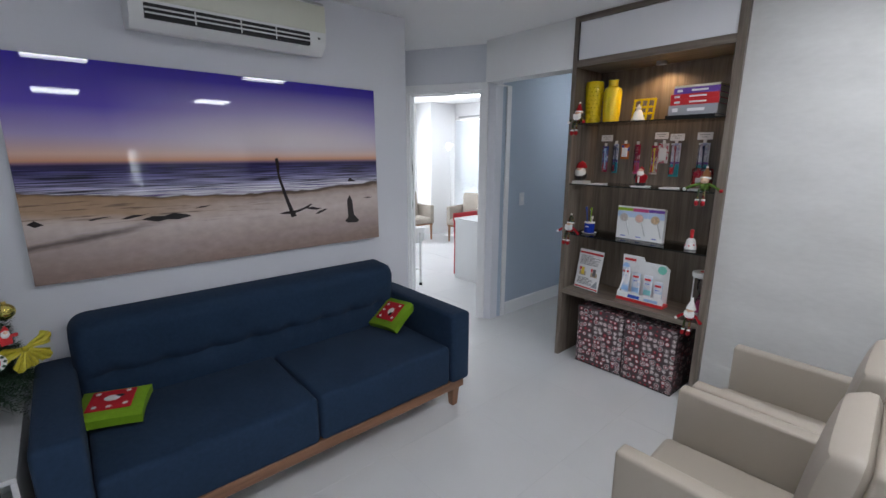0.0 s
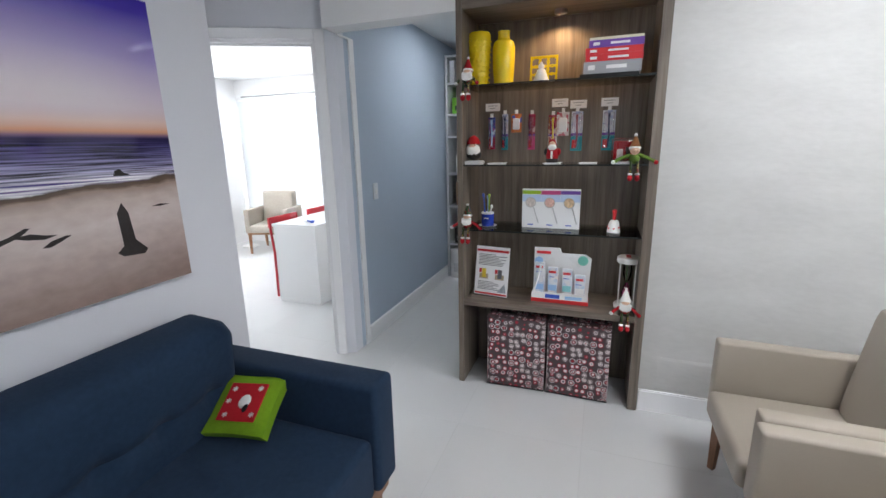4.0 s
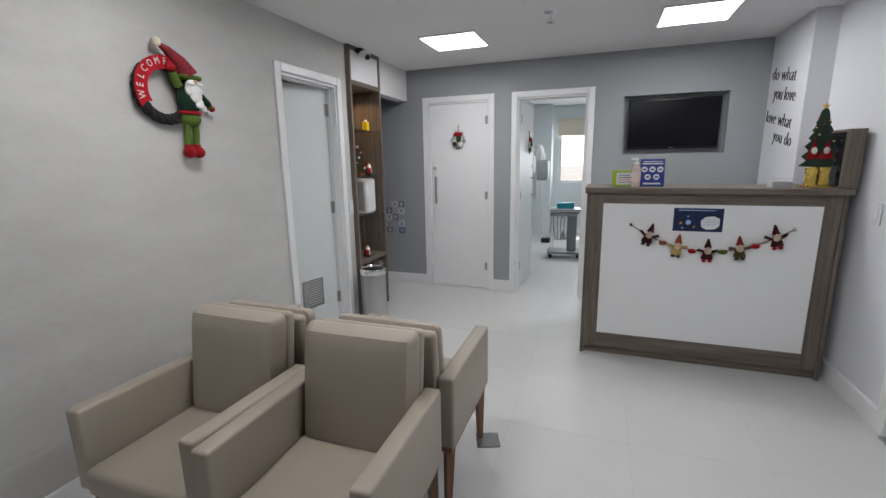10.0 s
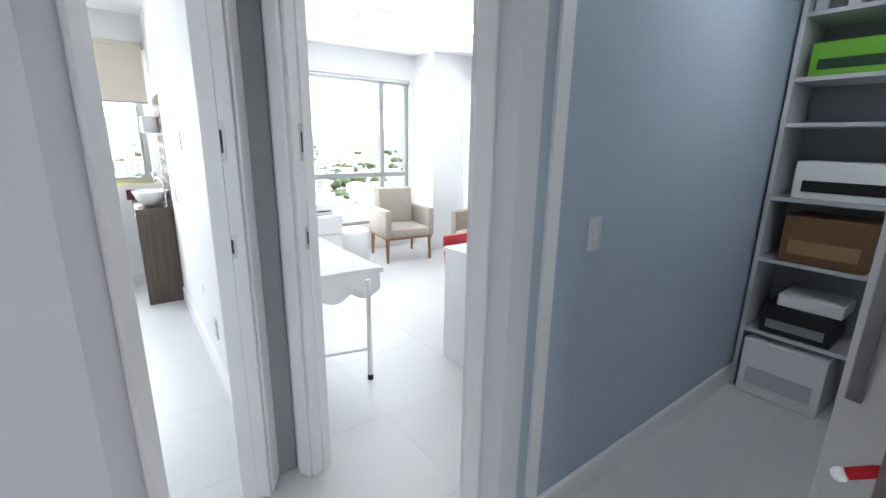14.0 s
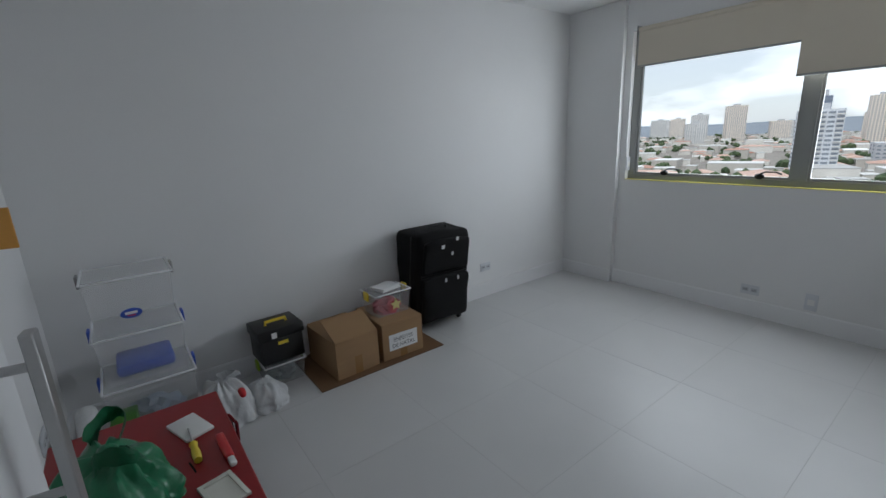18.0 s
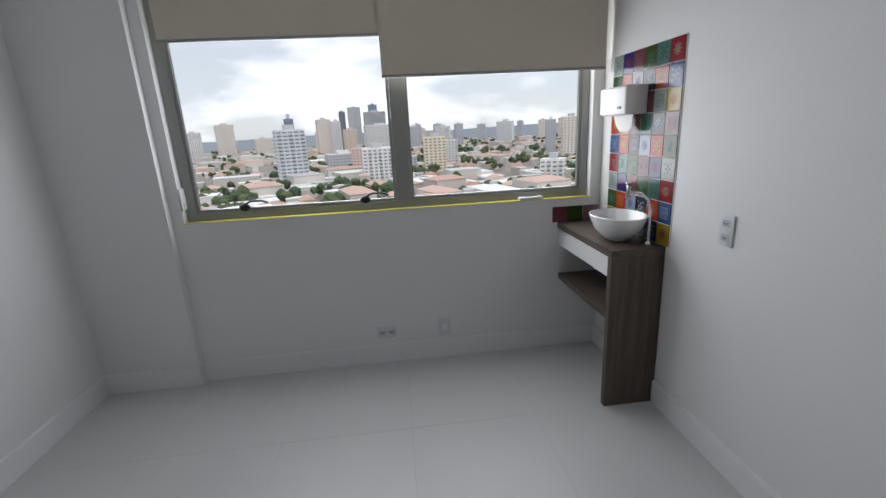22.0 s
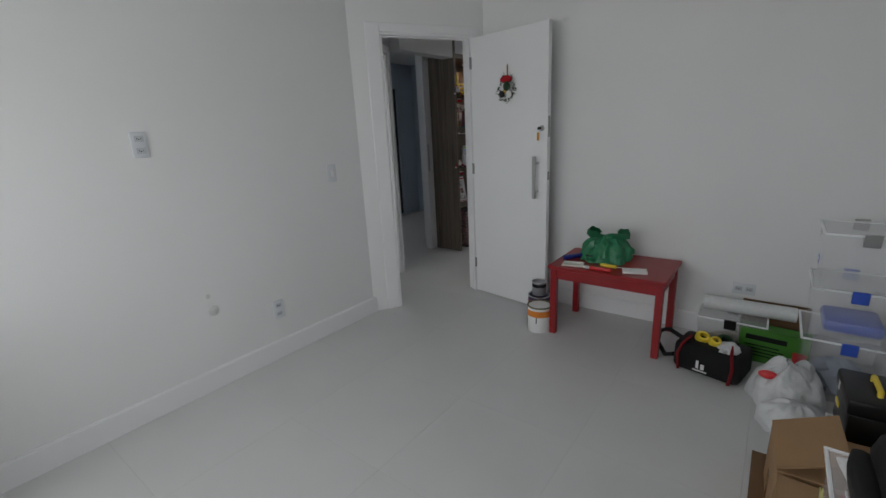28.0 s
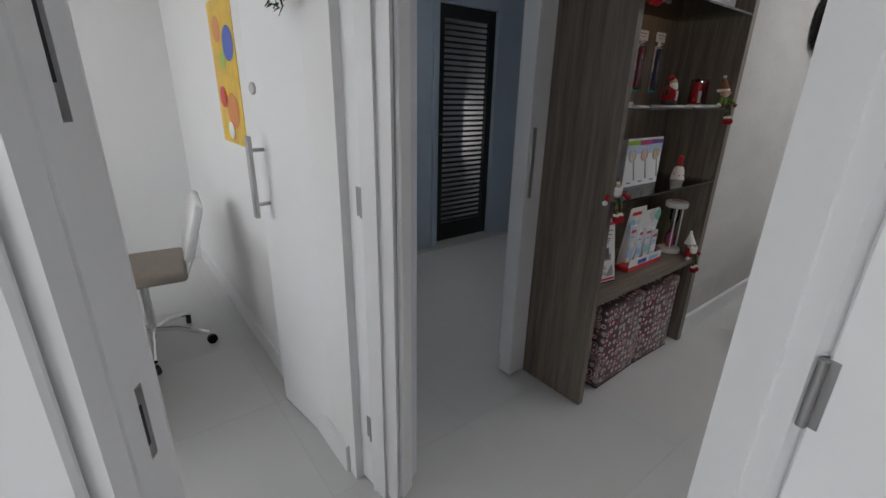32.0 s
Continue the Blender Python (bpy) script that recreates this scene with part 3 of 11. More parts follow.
casing("door_1_casing_office", M_OFF, 0.125, 0.825, DOOR_H, [(0, 1), (-0.10, -1)], depth=(-0.10, 0.0))
casing("door_2_casing_storage", M_STO, 0.088, 0.806, DOOR_H, [(0, 1), (-0.10, -1)], d=0.012, depth=(-0.10, 0.0), wide=0.045, stop=0.004)
M_N = oriented(2.80, N_Y, -2.0, N_Y)          # x runs west, y points south into the lobby
casing("door_3_casing_closed", M_N, 2.80 - 0.20, 2.80 + 0.49, DOOR_H, [(0, 1)], depth=(-0.13, 0.0))
casing("door_4_casing_surgery", M_N, 2.80 - 1.19, 2.80 - 0.50, DOOR_H, [(0, 1), (-0.13, -1)], depth=(-0.13, 0.0))
M_W = oriented(W_X, 6.0, W_X, 0.0)            # x runs south, y points east into the lobby
casing("door_5_casing_washroom", M_W, 6.0 - 4.635, 6.0 - 3.965, DOOR_H, [(0, 1)], depth=(-0.12, 0.0))
M_E = oriented(E_X, 0.0, E_X, 6.0)            # x runs north, y points west into the lobby
casing("door_6_casing_entrance", M_E, 2.98, 4.06, DOOR_H, [(0, 1)], w=0.07, d=0.02, depth=(-0.12, 0.0))

# suspended LED panels
DIFF = glow("lit_led_diffuser", (0.97, 0.99, 1.0), 9.0)
for i_, (px_, py_) in enumerate(PANELS):
    t_ = thing("ceiling_light", "square white LED panel, lit, flush in the ceiling", "ceiling light", pose(px_, py_, CEIL), "led panels")
    bm = bm_new()
    for a in ((-0.24, -0.24, 0.24, -0.225), (-0.24, 0.225, 0.24, 0.24), (-0.24, -0.225, -0.225, 0.225), (0.225, -0.225, 0.24, 0.225)):
        bx(bm, a[0], a[1], -0.012, a[2], a[3], 0.0)
    part("frame", bm, PLASTICW, t_)
    part("diffuser", box1(-0.225, -0.225, -0.007, 0.225, 0.225, -0.001), DIFF, t_, "glowing white diffuser")
# the third panel is an added body for the passage fill lamp
for px_, py_ in ((-2.9, -2.3), (-2.0, -2.6), (-2.0, 0.85)):
    t_ = thing("ceiling_light", "small square LED panel, lit, flush in the ceiling; the passage one is added", "ceiling light", pose(px_, py_, CEIL), "led panels")
    part("frame", box1(-0.20, -0.20, -0.008, 0.20, 0.20, 0.0), PLASTICW, t_)
    part("diffuser", box1(-0.185, -0.185, -0.012, 0.185, 0.185, -0.009), DIFF, t_, "glowing white diffuser")
# added panel over the surgery, out of view, goes with the fill lamp
t_ = thing("ceiling_light", "added LED panel, lit, out of view in the surgery ceiling", "ceiling light", pose(1.0, 8.0, CEIL), "led panels")
part("frame", box1(-0.27, -0.27, -0.008, 0.27, 0.27, 0.0), PLASTICW, t_)
part("diffuser", box1(-0.25, -0.25, -0.012, 0.25, 0.25, -0.009), DIFF, t_)

# ---- lobby furniture ----
def doll(name, pieces, label, category, m=None, group=""):
    """A figure as one mesh. pieces: (bmesh, material)."""
    me = bpy.data.meshes.new(name)
    all_ = bm_new()
    mats = []
    for b, material in pieces:
        if material not in mats:
            mats.append(material)
        for f in b.faces:
            f.material_index = mats.index(material)
        t = bpy.data.meshes.new("tmp")
        b.to_mesh(t)
        b.free()
        all_.from_mesh(t)
        bpy.data.meshes.remove(t)
    all_.to_mesh(me)
    all_.free()
    finish(me, True)
    for x in mats:
        me.materials.append(x)
    ob = new(name, me)
    if m is not None:
        ob.matrix_basis = m
    return tagged(ob, label, category, group)


def slab(bm, w, h, fn, depth, nx=40, nz=16, r=0.03, m=None, corner=0.03):
    """An upholstered panel, w wide and h high, its front swelling by fn(u, v), u and v from -1 to 1."""
    t = bmesh.new()
    F_, B_ = [], []
    for i in range(nx + 1):
        for k in range(nz + 1):
            u, v = 2 * i / nx - 1, 2 * k / nz - 1
            x, z = u * w / 2, (v + 1) * h / 2
            ex, ez = w / 2 - abs(x), min(z, h - z)
            e = 1.0
            for d in (ex, ez):
                if d < r:
                    e *= math.sqrt(max(0.0, 1 - (1 - d / r) ** 2))
            dx, dz = abs(x) - (w / 2 - corner), z - (h - corner)
            if dx > 0 and dz > 0:
                k2 = max(dx, dz) / math.hypot(dx, dz)
                x, z = math.copysign(w / 2 - corner + dx * k2, x), h - corner + dz * k2
            F_.append(t.verts.new((x, -(depth - r + r * e + fn(u, v) * e), z)))
            B_.append(t.verts.new((x, -0.0 - r * (1 - e) * 0.5, z)))
    k1 = nz + 1
    for i in range(nx):
        for k in range(nz):
            a, b, c, d = i * k1 + k, (i + 1) * k1 + k, (i + 1) * k1 + k + 1, i * k1 + k + 1
            t.faces.new((F_[a], F_[b], F_[c], F_[d]))
            t.faces.new((B_[d], B_[c], B_[b], B_[a]))
    rim = [i * k1 for i in range(nx + 1)] + [nx * k1 + k for k in range(1, k1)] + [i * k1 + nz for i in range(nx - 1, -1, -1)] + [k for k in range(nz - 1, 0, -1)]
    for a, b in zip(rim, rim[1:] + rim[:1]):
        t.faces.new((F_[b], F_[a], B_[a], B_[b]))
    bmesh.ops.recalc_face_normals(t, faces=t.faces)
    if m is not None:
        bmesh.ops.transform(t, matrix=m, verts=t.verts)
    return merge(bm, t)


# sofa: the back stands to the wall, the seat looks to -y in its own frame, so it is turned half round
SOFA = thing("sofa", "navy blue woven two-seat sofa with buttoned back, brown wooden base", "sofa", pose(1.265, 0.235, 0, 0, 0, 180))
SW = 1.93
part("rail", bx(bm_new(), -SW / 2 + 0.02, -0.80, 0.125, SW / 2 - 0.02, -0.06, 0.185, 0.006, 1), RAILWOOD, SOFA, "brown wooden base rail")
for sx_ in (-1, 1):
    for y_ in (-0.755, -0.10):
        b_ = bm_new()
        lathe(b_, [(0.020, 0), (0.030, 0.13)], 4, Matrix.Translation((sx_ * (SW / 2 - 0.07), y_, 0)) @ Matrix.Rotation(radians(45), 4, "Z") @ Matrix.Diagonal((1.3, 1.3, 1, 1)))
        part("leg", b_, LEGWOOD, SOFA, "tapered brown wooden leg")
    x_ = sx_ * (SW / 2 - 0.07)
    part("armrest", bx(bm_new(), x_ - 0.07, -0.83, 0.186, x_ + 0.07, -0.03, 0.62, 0.024, 4), NAVY, SOFA)


def tuft(u, v):
    s = 0.028 * (1 - u * u) * (1 - v ** 4)
    for b in (-0.84, -0.6, -0.36, -0.12, 0.12, 0.36, 0.6, 0.84):
        d = ((u - b) * 0.83) ** 2 + ((v - 0.18) * 0.3) ** 2
        s -= 0.026 * math.exp(-d / 0.0014)
    return s - 0.014 * math.exp(-((v - 0.18) / 0.06) ** 2)


part("backrest", slab(bm_new(), SW - 0.28 + 0.02, 0.64, tuft, 0.20, 90, 30, 0.05, pose(0, -0.0, 0.187, 4, 0, 0), 0.075), NAVY, SOFA)
for k_ in (-0.84, -0.6, -0.36, -0.12, 0.12, 0.36, 0.6, 0.84):
    part("button", ball(bm_new(), k_ * 0.83, -0.19 + 0.02, 0.187 + 0.64 * 0.59, 0.010, 1, 0.5, 1, 1), NAVY, SOFA)
for sx_ in (-1, 1):
    c_ = sx_ * (SW - 0.28) / 4
    b_ = bm_new()
    w_ = (SW - 0.28) / 2 - 0.004
    bx(b_, c_ - w_ / 2, -0.815, 0.187, c_ + w_ / 2, -0.17, 0.425, 0.028, 4)
    for v_ in b_.verts:
        if v_.co.z > 0.4:
            u_, w2 = (v_.co.x - c_) / (w_ / 2), (v_.co.y + 0.49) / 0.33
            v_.co.z += 0.018 * max(0, 1 - u_ * u_) * max(0, 1 - w2 * w2)
    part("seat_cushion", b_, NAVY, SOFA)
part("tag", box1(-SW / 2 + 0.18, -0.8165, 0.20, -SW / 2 + 0.21, -0.8155, 0.208), PLASTICW, SOFA, "small white maker's tag")

# two felt cushions
GREEN = cloth("bright_green_felt", (0.16, 0.30, 0.012), count=300)
REDF = cloth("red_felt", (0.42, 0.012, 0.02), count=300)
WHITEF = cloth("white_felt", (0.75, 0.75, 0.72), count=300)
DARKF = cloth("black_felt", (0.012, 0.012, 0.014), count=300)


def felt_cushion(m):
    t = thing("cushion", "small green felt cushion with a red snowflake panel", "cushion", m, "felt cushions on the sofa")
    part("cover", cushion(bm_new(), 0.27, 0.25, 0.085), GREEN, t)
    p = part("panel", bx(bm_new(), -0.085, -0.075, 0.038, 0.085, 0.080, 0.0455, 0.003, 1), REDF, t, "red felt panel")
    for i, (x, y) in enumerate(((-0.06, 0.055), (0.055, 0.06), (-0.055, -0.05), (0.06, -0.045), (0.0, -0.055))):
        b = bm_new()
        for a in (0, 60, 120):
            bx(b, -0.011, -0.0022, 0.0458, 0.011, 0.0022, 0.0472, m=Matrix.Translation((x, y, 0)) @ Matrix.Rotation(radians(a), 4, "Z"))
        part("snowflake", b, WHITEF, p, "white snowflake")
    part("applique", ball(bm_new(), 0.0, 0.012, 0.046, 0.032, 1.0, 0.75, 0.14), WHITEF, p, "white rounded applique")
    part("applique", ball(bm_new(), 0.026, 0.024, 0.047, 0.018, 1.2, 0.6, 0.16), DARKF, p, "black rounded applique")
    return t


felt_cushion(pose(1.995, 0.63, 0.480, 4, 2, 163) @ Matrix.Diagonal((0.92, 0.92, 0.85, 1)))
felt_cushion(pose(0.525, 0.575, 0.508, 0, 34, 0) @ Matrix.Rotation(radians(8), 4, "Z") @ Matrix.Diagonal((0.84, 1.02, 0.85, 1)))


# armchairs: front looks to -y in their own frame
def armchair(name, upholstery, legs, label, m, group, back=0.47):
    t = thing(name, label, "armchair", m, group)
    W, D = 0.605, 0.63
    for s in (-1, 1):
        x = s * (W / 2 - 0.034)
        b = bx(bm_new(), x - 0.034, 0.0, 0.30, x + 0.034, D - 0.06, 0.62, 0.012, 3)
        for v in b.verts:
            if v.co.z > 0.5:
                v.co.z -= 0.012 * (v.co.y / D)
        part("armrest", b, upholstery, t)
        for y, lean in ((0.05, -0.006), (D - 0.10, 0.03)):
            b = bm_new()
            rod(b, (x, y + lean, 0), (x, y, 0.30), 0.017, 0.027, 4)
            part("leg", b, legs, t, "tapered wooden leg")
    part("seat_rail", bx(bm_new(), -W / 2 + 0.012, 0.02, 0.272, W / 2 - 0.012, D - 0.07, 0.299, 0.003, 1), legs, t, "wooden rail under the seat")
    b = bx(bm_new(), -W / 2 + 0.07, -0.02, 0.30, W / 2 - 0.07, D - 0.12, 0.408, 0.026, 4)
    for v in b.verts:
        if v.co.z > 0.39:
            u, w = v.co.x / 0.22, (v.co.y - 0.23) / 0.26
            v.co.z += 0.016 * max(0, 1 - u * u) * max(0, 1 - w * w)
    part("seat", b, upholstery, t)
    tilt = pose(0, D - 0.135, 0.36, -7.5, 0, 0)
    part("backrest", slab(bm_new(), W - 0.135, back, lambda u, v: 0.020 * (1 - u ** 4) * (1 - v ** 4), 0.085, 20, 18, 0.042, tilt), upholstery, t)
    part("back_panel", bx(bm_new(), -W / 2 + 0.068, -0.004, -0.02, W / 2 - 0.068, 0.044, back - 0.002, 0.020, 4, tilt), upholstery, t)
    return t


CH = "taupe beige vinyl armchair on tapered wooden legs"
for i_, (x_, y_, r_) in enumerate(((-0.085, 2.25, 0), (0.532, 2.235, 1.5), (-0.075, 3.455, 180), (0.54, 3.455, 180))):
    armchair("armchair", BEIGE, LEGWOOD, CH + (", facing the sofa" if r_ < 90 else ", facing the reception"), pose(x_, y_, 0, 0, 0, r_), "waiting room armchairs", 0.485 if r_ < 90 else 0.45)
PL = thing("floor_bracket", "square steel plate screwed to the tiles under a chair leg", "bracket", pose(0.855, 3.40, 0, 0, 0, 20))
part("plate", bx(bm_new(), -0.06, -0.06, 0.0, 0.06, 0.06, 0.004, 0.001, 1), mat("dull_dark_steel", (0.16, 0.165, 0.17), rough=0.5, metal=0.5, var=0.1, scale=20), PL)
for a_ in ((-0.045, -0.045), (0.045, -0.045), (0.045, 0.045), (-0.045, 0.045)):
    part("screw", lathe(bm_new(), [(0.005, 0.004), (0.005, 0.0052), (0.003, 0.006)], 10, pose(a_[0], a_[1], 0)), CHROME, PL)


# beach picture
def picture_material():
    m, n, l, p = nodes_of("printed_beach_photograph_under_acrylic")
    tc = n.new("ShaderNodeTexCoord")
    sep = n.new("ShaderNodeSeparateXYZ")
    l.new(tc.outputs["Object"], sep.inputs[0])
    X, Z = sep.outputs["X"], sep.outputs["Z"]

    def op(kind, a, b=0.0, c=0.0):
        q = n.new("ShaderNodeMath")
        q.operation = kind
        for i, v in enumerate((a, b, c)):
            if isinstance(v, (int, float)):
                q.inputs[i].default_value = v
            else:
                l.new(v, q.inputs[i])
        return q.outputs[0]

    def span(v, a, b, c=0.0, d=1.0):
        q = n.new("ShaderNodeMapRange")
        for key, x in (("From Min", a), ("From Max", b), ("To Min", c), ("To Max", d)):
            q.inputs[key].default_value = x
        l.new(v, q.inputs["Value"])
        return q.outputs["Result"]

    def noise(sx, sz, scale, detail):
        mp = n.new("ShaderNodeMapping")
        mp.inputs["Scale"].default_value = (sx, 1, sz)
        l.new(tc.outputs["Object"], mp.inputs["Vector"])
        q = n.new("ShaderNodeTexNoise")
        q.inputs["Scale"].default_value, q.inputs["Detail"].default_value = scale, detail
        l.new(mp.outputs["Vector"], q.inputs["Vector"])
        return q.outputs["Fac"]

    def ramp(v, stops):
        r = n.new("ShaderNodeValToRGB")
        e = r.color_ramp.elements
        while len(e) < len(stops):
            e.new(0.5)
        for el, (pos, col) in zip(e, stops):
            el.position, el.color = pos, (*col, 1)
        l.new(v, r.inputs["Fac"])
        return r.outputs["Color"]

    def mix(f, a, b, blend="MIX"):
        q = n.new("ShaderNodeMixRGB")
        q.blend_type = blend
        for i, v in enumerate((f, a, b)):
            if isinstance(v, float):
                q.inputs[i].default_value = v
            elif isinstance(v, tuple):
                q.inputs[i].default_value = (*v, 1)
            else:
                l.new(v, q.inputs[i])
        return q.outputs["Color"]

    # sky and sea by height
    air = ramp(span(Z, -0.486, 0.486), [(0.34, (0.60, 0.56, 0.62)), (0.40, (0.50, 0.48, 0.58)), (0.43, (0.24, 0.225, 0.36)), (0.47, (0.11, 0.10, 0.225)), (0.51, (0.04, 0.034, 0.115)), (0.531, (0.035, 0.028, 0.09)), (0.539, (0.20, 0.12, 0.20)), (0.553, (0.70, 0.36, 0.22)), (0.585, (0.78, 0.54, 0.44)), (0.67, (0.46, 0.38, 0.62)), (0.80, (0.145, 0.10, 0.52)), (1.0, (0.04, 0.022, 0.33))])
    # paler sky beyond the leaning branch
    dx = op("MULTIPLY_ADD", X, 1.15, -0.40)
    glowing = span(op("POWER", op("ABSOLUTE", dx), 2.0), 1.05, 0.0, 0.0, 0.95)
    band = op("MULTIPLY", span(Z, 0.055, 0.13), span(Z, 0.44, 0.17))
    air = mix(op("MULTIPLY", glowing, band), air, (0.76, 0.68, 0.70))
    # long low waves
    sea = op("MULTIPLY", span(Z, 0.036, 0.01), 0.9)
    air = mix(sea, air, span(noise(1.2, 60, 3.0, 3), 0.36, 0.64), "OVERLAY")
    # the beach: depth below a shallow curved shoreline
    xs = op("MULTIPLY_ADD", X, 1.11, -0.11)
    shore = op("MULTIPLY_ADD", op("MULTIPLY", xs, xs), 0.044, -0.131)
    wob = op("MULTIPLY_ADD", noise(2.0, 6.0, 3.0, 6), 0.045, -0.0225)
    deep = op("ADD", op("SUBTRACT", shore, Z), wob)
    sand = ramp(span(deep, 0.0, 0.36), [(0.0, (0.085, 0.06, 0.05)), (0.035, (0.13, 0.09, 0.065)), (0.06, (0.36, 0.27, 0.22)), (0.16, (0.55, 0.45, 0.41)), (0.34, (0.62, 0.53, 0.50)), (0.62, (0.45, 0.36, 0.33)), (1.0, (0.27, 0.195, 0.17))])
    left = span(X, 0.15, -0.55)
    tan = op("MULTIPLY", left, op("MULTIPLY", span(deep, 0.14, 0.085), span(deep, 0.0, 0.012)))
    sand = mix(op("MULTIPLY", tan, 0.85), sand, (0.40, 0.25, 0.135))
    streak = op("MULTIPLY", span(noise(1.6, 26.0, 3.0, 6), 0.55, 0.66), op("MULTIPLY", span(deep, 0.17, 0.10), span(X, 0.30, -0.15)))
    sand = mix(op("MULTIPLY", streak, 0.75), sand, (0.11, 0.075, 0.055))
    # a dark curved ridge that runs in from the left edge
    ridge = op("ABSOLUTE", op("SUBTRACT", op("ADD", Z, wob), op("MULTIPLY_ADD", X, 0.135, -0.203)))
    ridge = op("MULTIPLY", span(ridge, 0.022, 0.004), span(X, -0.28, -0.62))
    sand = mix(op("MULTIPLY", ridge, 0.85), sand, (0.10, 0.075, 0.07))
    sand = mix(0.12, sand, span(noise(3.0, 5.0, 6.0, 8), 0.25, 0.75), "OVERLAY")
    l.new(mix(span(deep, -0.003, 0.003), air, sand), p.inputs["Base Color"])
    p.inputs["Roughness"].default_value = 0.012
    p.inputs["Specular IOR Level"].default_value = 0.42
    return m


PIC = thing("picture", "large glossy beach sunset photograph with driftwood, on the wall", "picture", pose(1.288, 0.238, 1.443, -0.8, 0, 180))
part("print", box1(-0.887, -0.002, -0.486, 0.887, 0.004, 0.486), picture_material(), PIC, "violet sky over a dark sea and pale sand")
part("backing", box1(-0.872, 0.005, -0.47, 0.872, 0.030, 0.47), BLACKPL, PIC)
DRIFT = mat("printed_dark_driftwood", (0.022, 0.016, 0.016), rough=0.04, var=0.3, scale=20, bump=0)


def inked(outline):
    b = bm_new()
    f = b.faces.new([b.verts.new((x, -0.0026, z)) for x, z in outline])
    bmesh.ops.recalc_face_normals(b, faces=b.faces)
    if f.normal.y > 0:
        f.normal_flip()
    return b


# print coordinates: x to the right as one looks at it
part("driftwood", inked([(0.205, 0.055), (0.222, 0.06), (0.228, 0.02), (0.224, -0.03), (0.245, -0.11), (0.27, -0.19), (0.292, -0.25), (0.31, -0.285), (0.275, -0.29), (0.262, -0.235), (0.235, -0.14), (0.212, -0.045)]), DRIFT, PIC)
part("driftwood", inked([(0.205, -0.262), (0.25, -0.252), (0.31, -0.250), (0.36, -0.236), (0.40, -0.218), (0.412, -0.220), (0.385, -0.240), (0.34, -0.256), (0.29, -0.270), (0.24, -0.268)]), DRIFT, PIC)
part("driftwood", inked([(0.36, -0.240), (0.41, -0.236), (0.445, -0.246), (0.475, -0.250), (0.44, -0.258), (0.40, -0.252)]), DRIFT, PIC)
part("driftwood", inked([(0.43, -0.282), (0.455, -0.266), (0.495, -0.256), (0.51, -0.258), (0.48, -0.272), (0.45, -0.284)]), DRIFT, PIC)
part("driftwood", inked([(0.63, -0.345), (0.655, -0.325), (0.652, -0.215), (0.672, -0.18), (0.69, -0.215), (0.698, -0.31), (0.735, -0.35), (0.72, -0.365), (0.65, -0.36)]), DRIFT, PIC)
part("driftwood", inked([(-0.47, -0.232), (-0.42, -0.218), (-0.37, -0.222), (-0.33, -0.210), (-0.27, -0.222), (-0.25, -0.232), (-0.31, -0.245), (-0.36, -0.240), (-0.40, -0.248)]), DRIFT, PIC)
part("driftwood", inked([(-0.875, -0.215), (-0.85, -0.20), (-0.82, -0.222), (-0.85, -0.23)]), DRIFT, PIC)
part("driftwood", inked([(-0.67, -0.213), (-0.63, -0.206), (-0.58, -0.204), (-0.62, -0.212), (-0.66, -0.220)]), DRIFT, PIC)
part("driftwood", inked([(-0.24, -0.196), (-0.20, -0.186), (-0.15, -0.184), (-0.19, -0.193)]), DRIFT, PIC)
part("driftwood", inked([(-0.55, -0.222), (-0.50, -0.205), (-0.46, -0.208), (-0.43, -0.203), (-0.47, -0.214), (-0.52, -0.224)]), DRIFT, PIC)
part("driftwood", inked([(0.775, -0.205), (0.81, -0.200), (0.845, -0.205), (0.81, -0.208)]), DRIFT, PIC)
part("driftwood", inked([(0.665, -0.092), (0.672, -0.074), (0.69, -0.070), (0.70, -0.082), (0.725, -0.092)]), DRIFT, PIC)

# split air conditioners
AIVORY = mat("aged_ivory_plastic", (0.66, 0.66, 0.56), rough=0.32, var=0.03, bump=0.01)
DARKGAP = mat("dark_air_outlet", (0.02, 0.02, 0.02), rough=0.7, var=0.2)


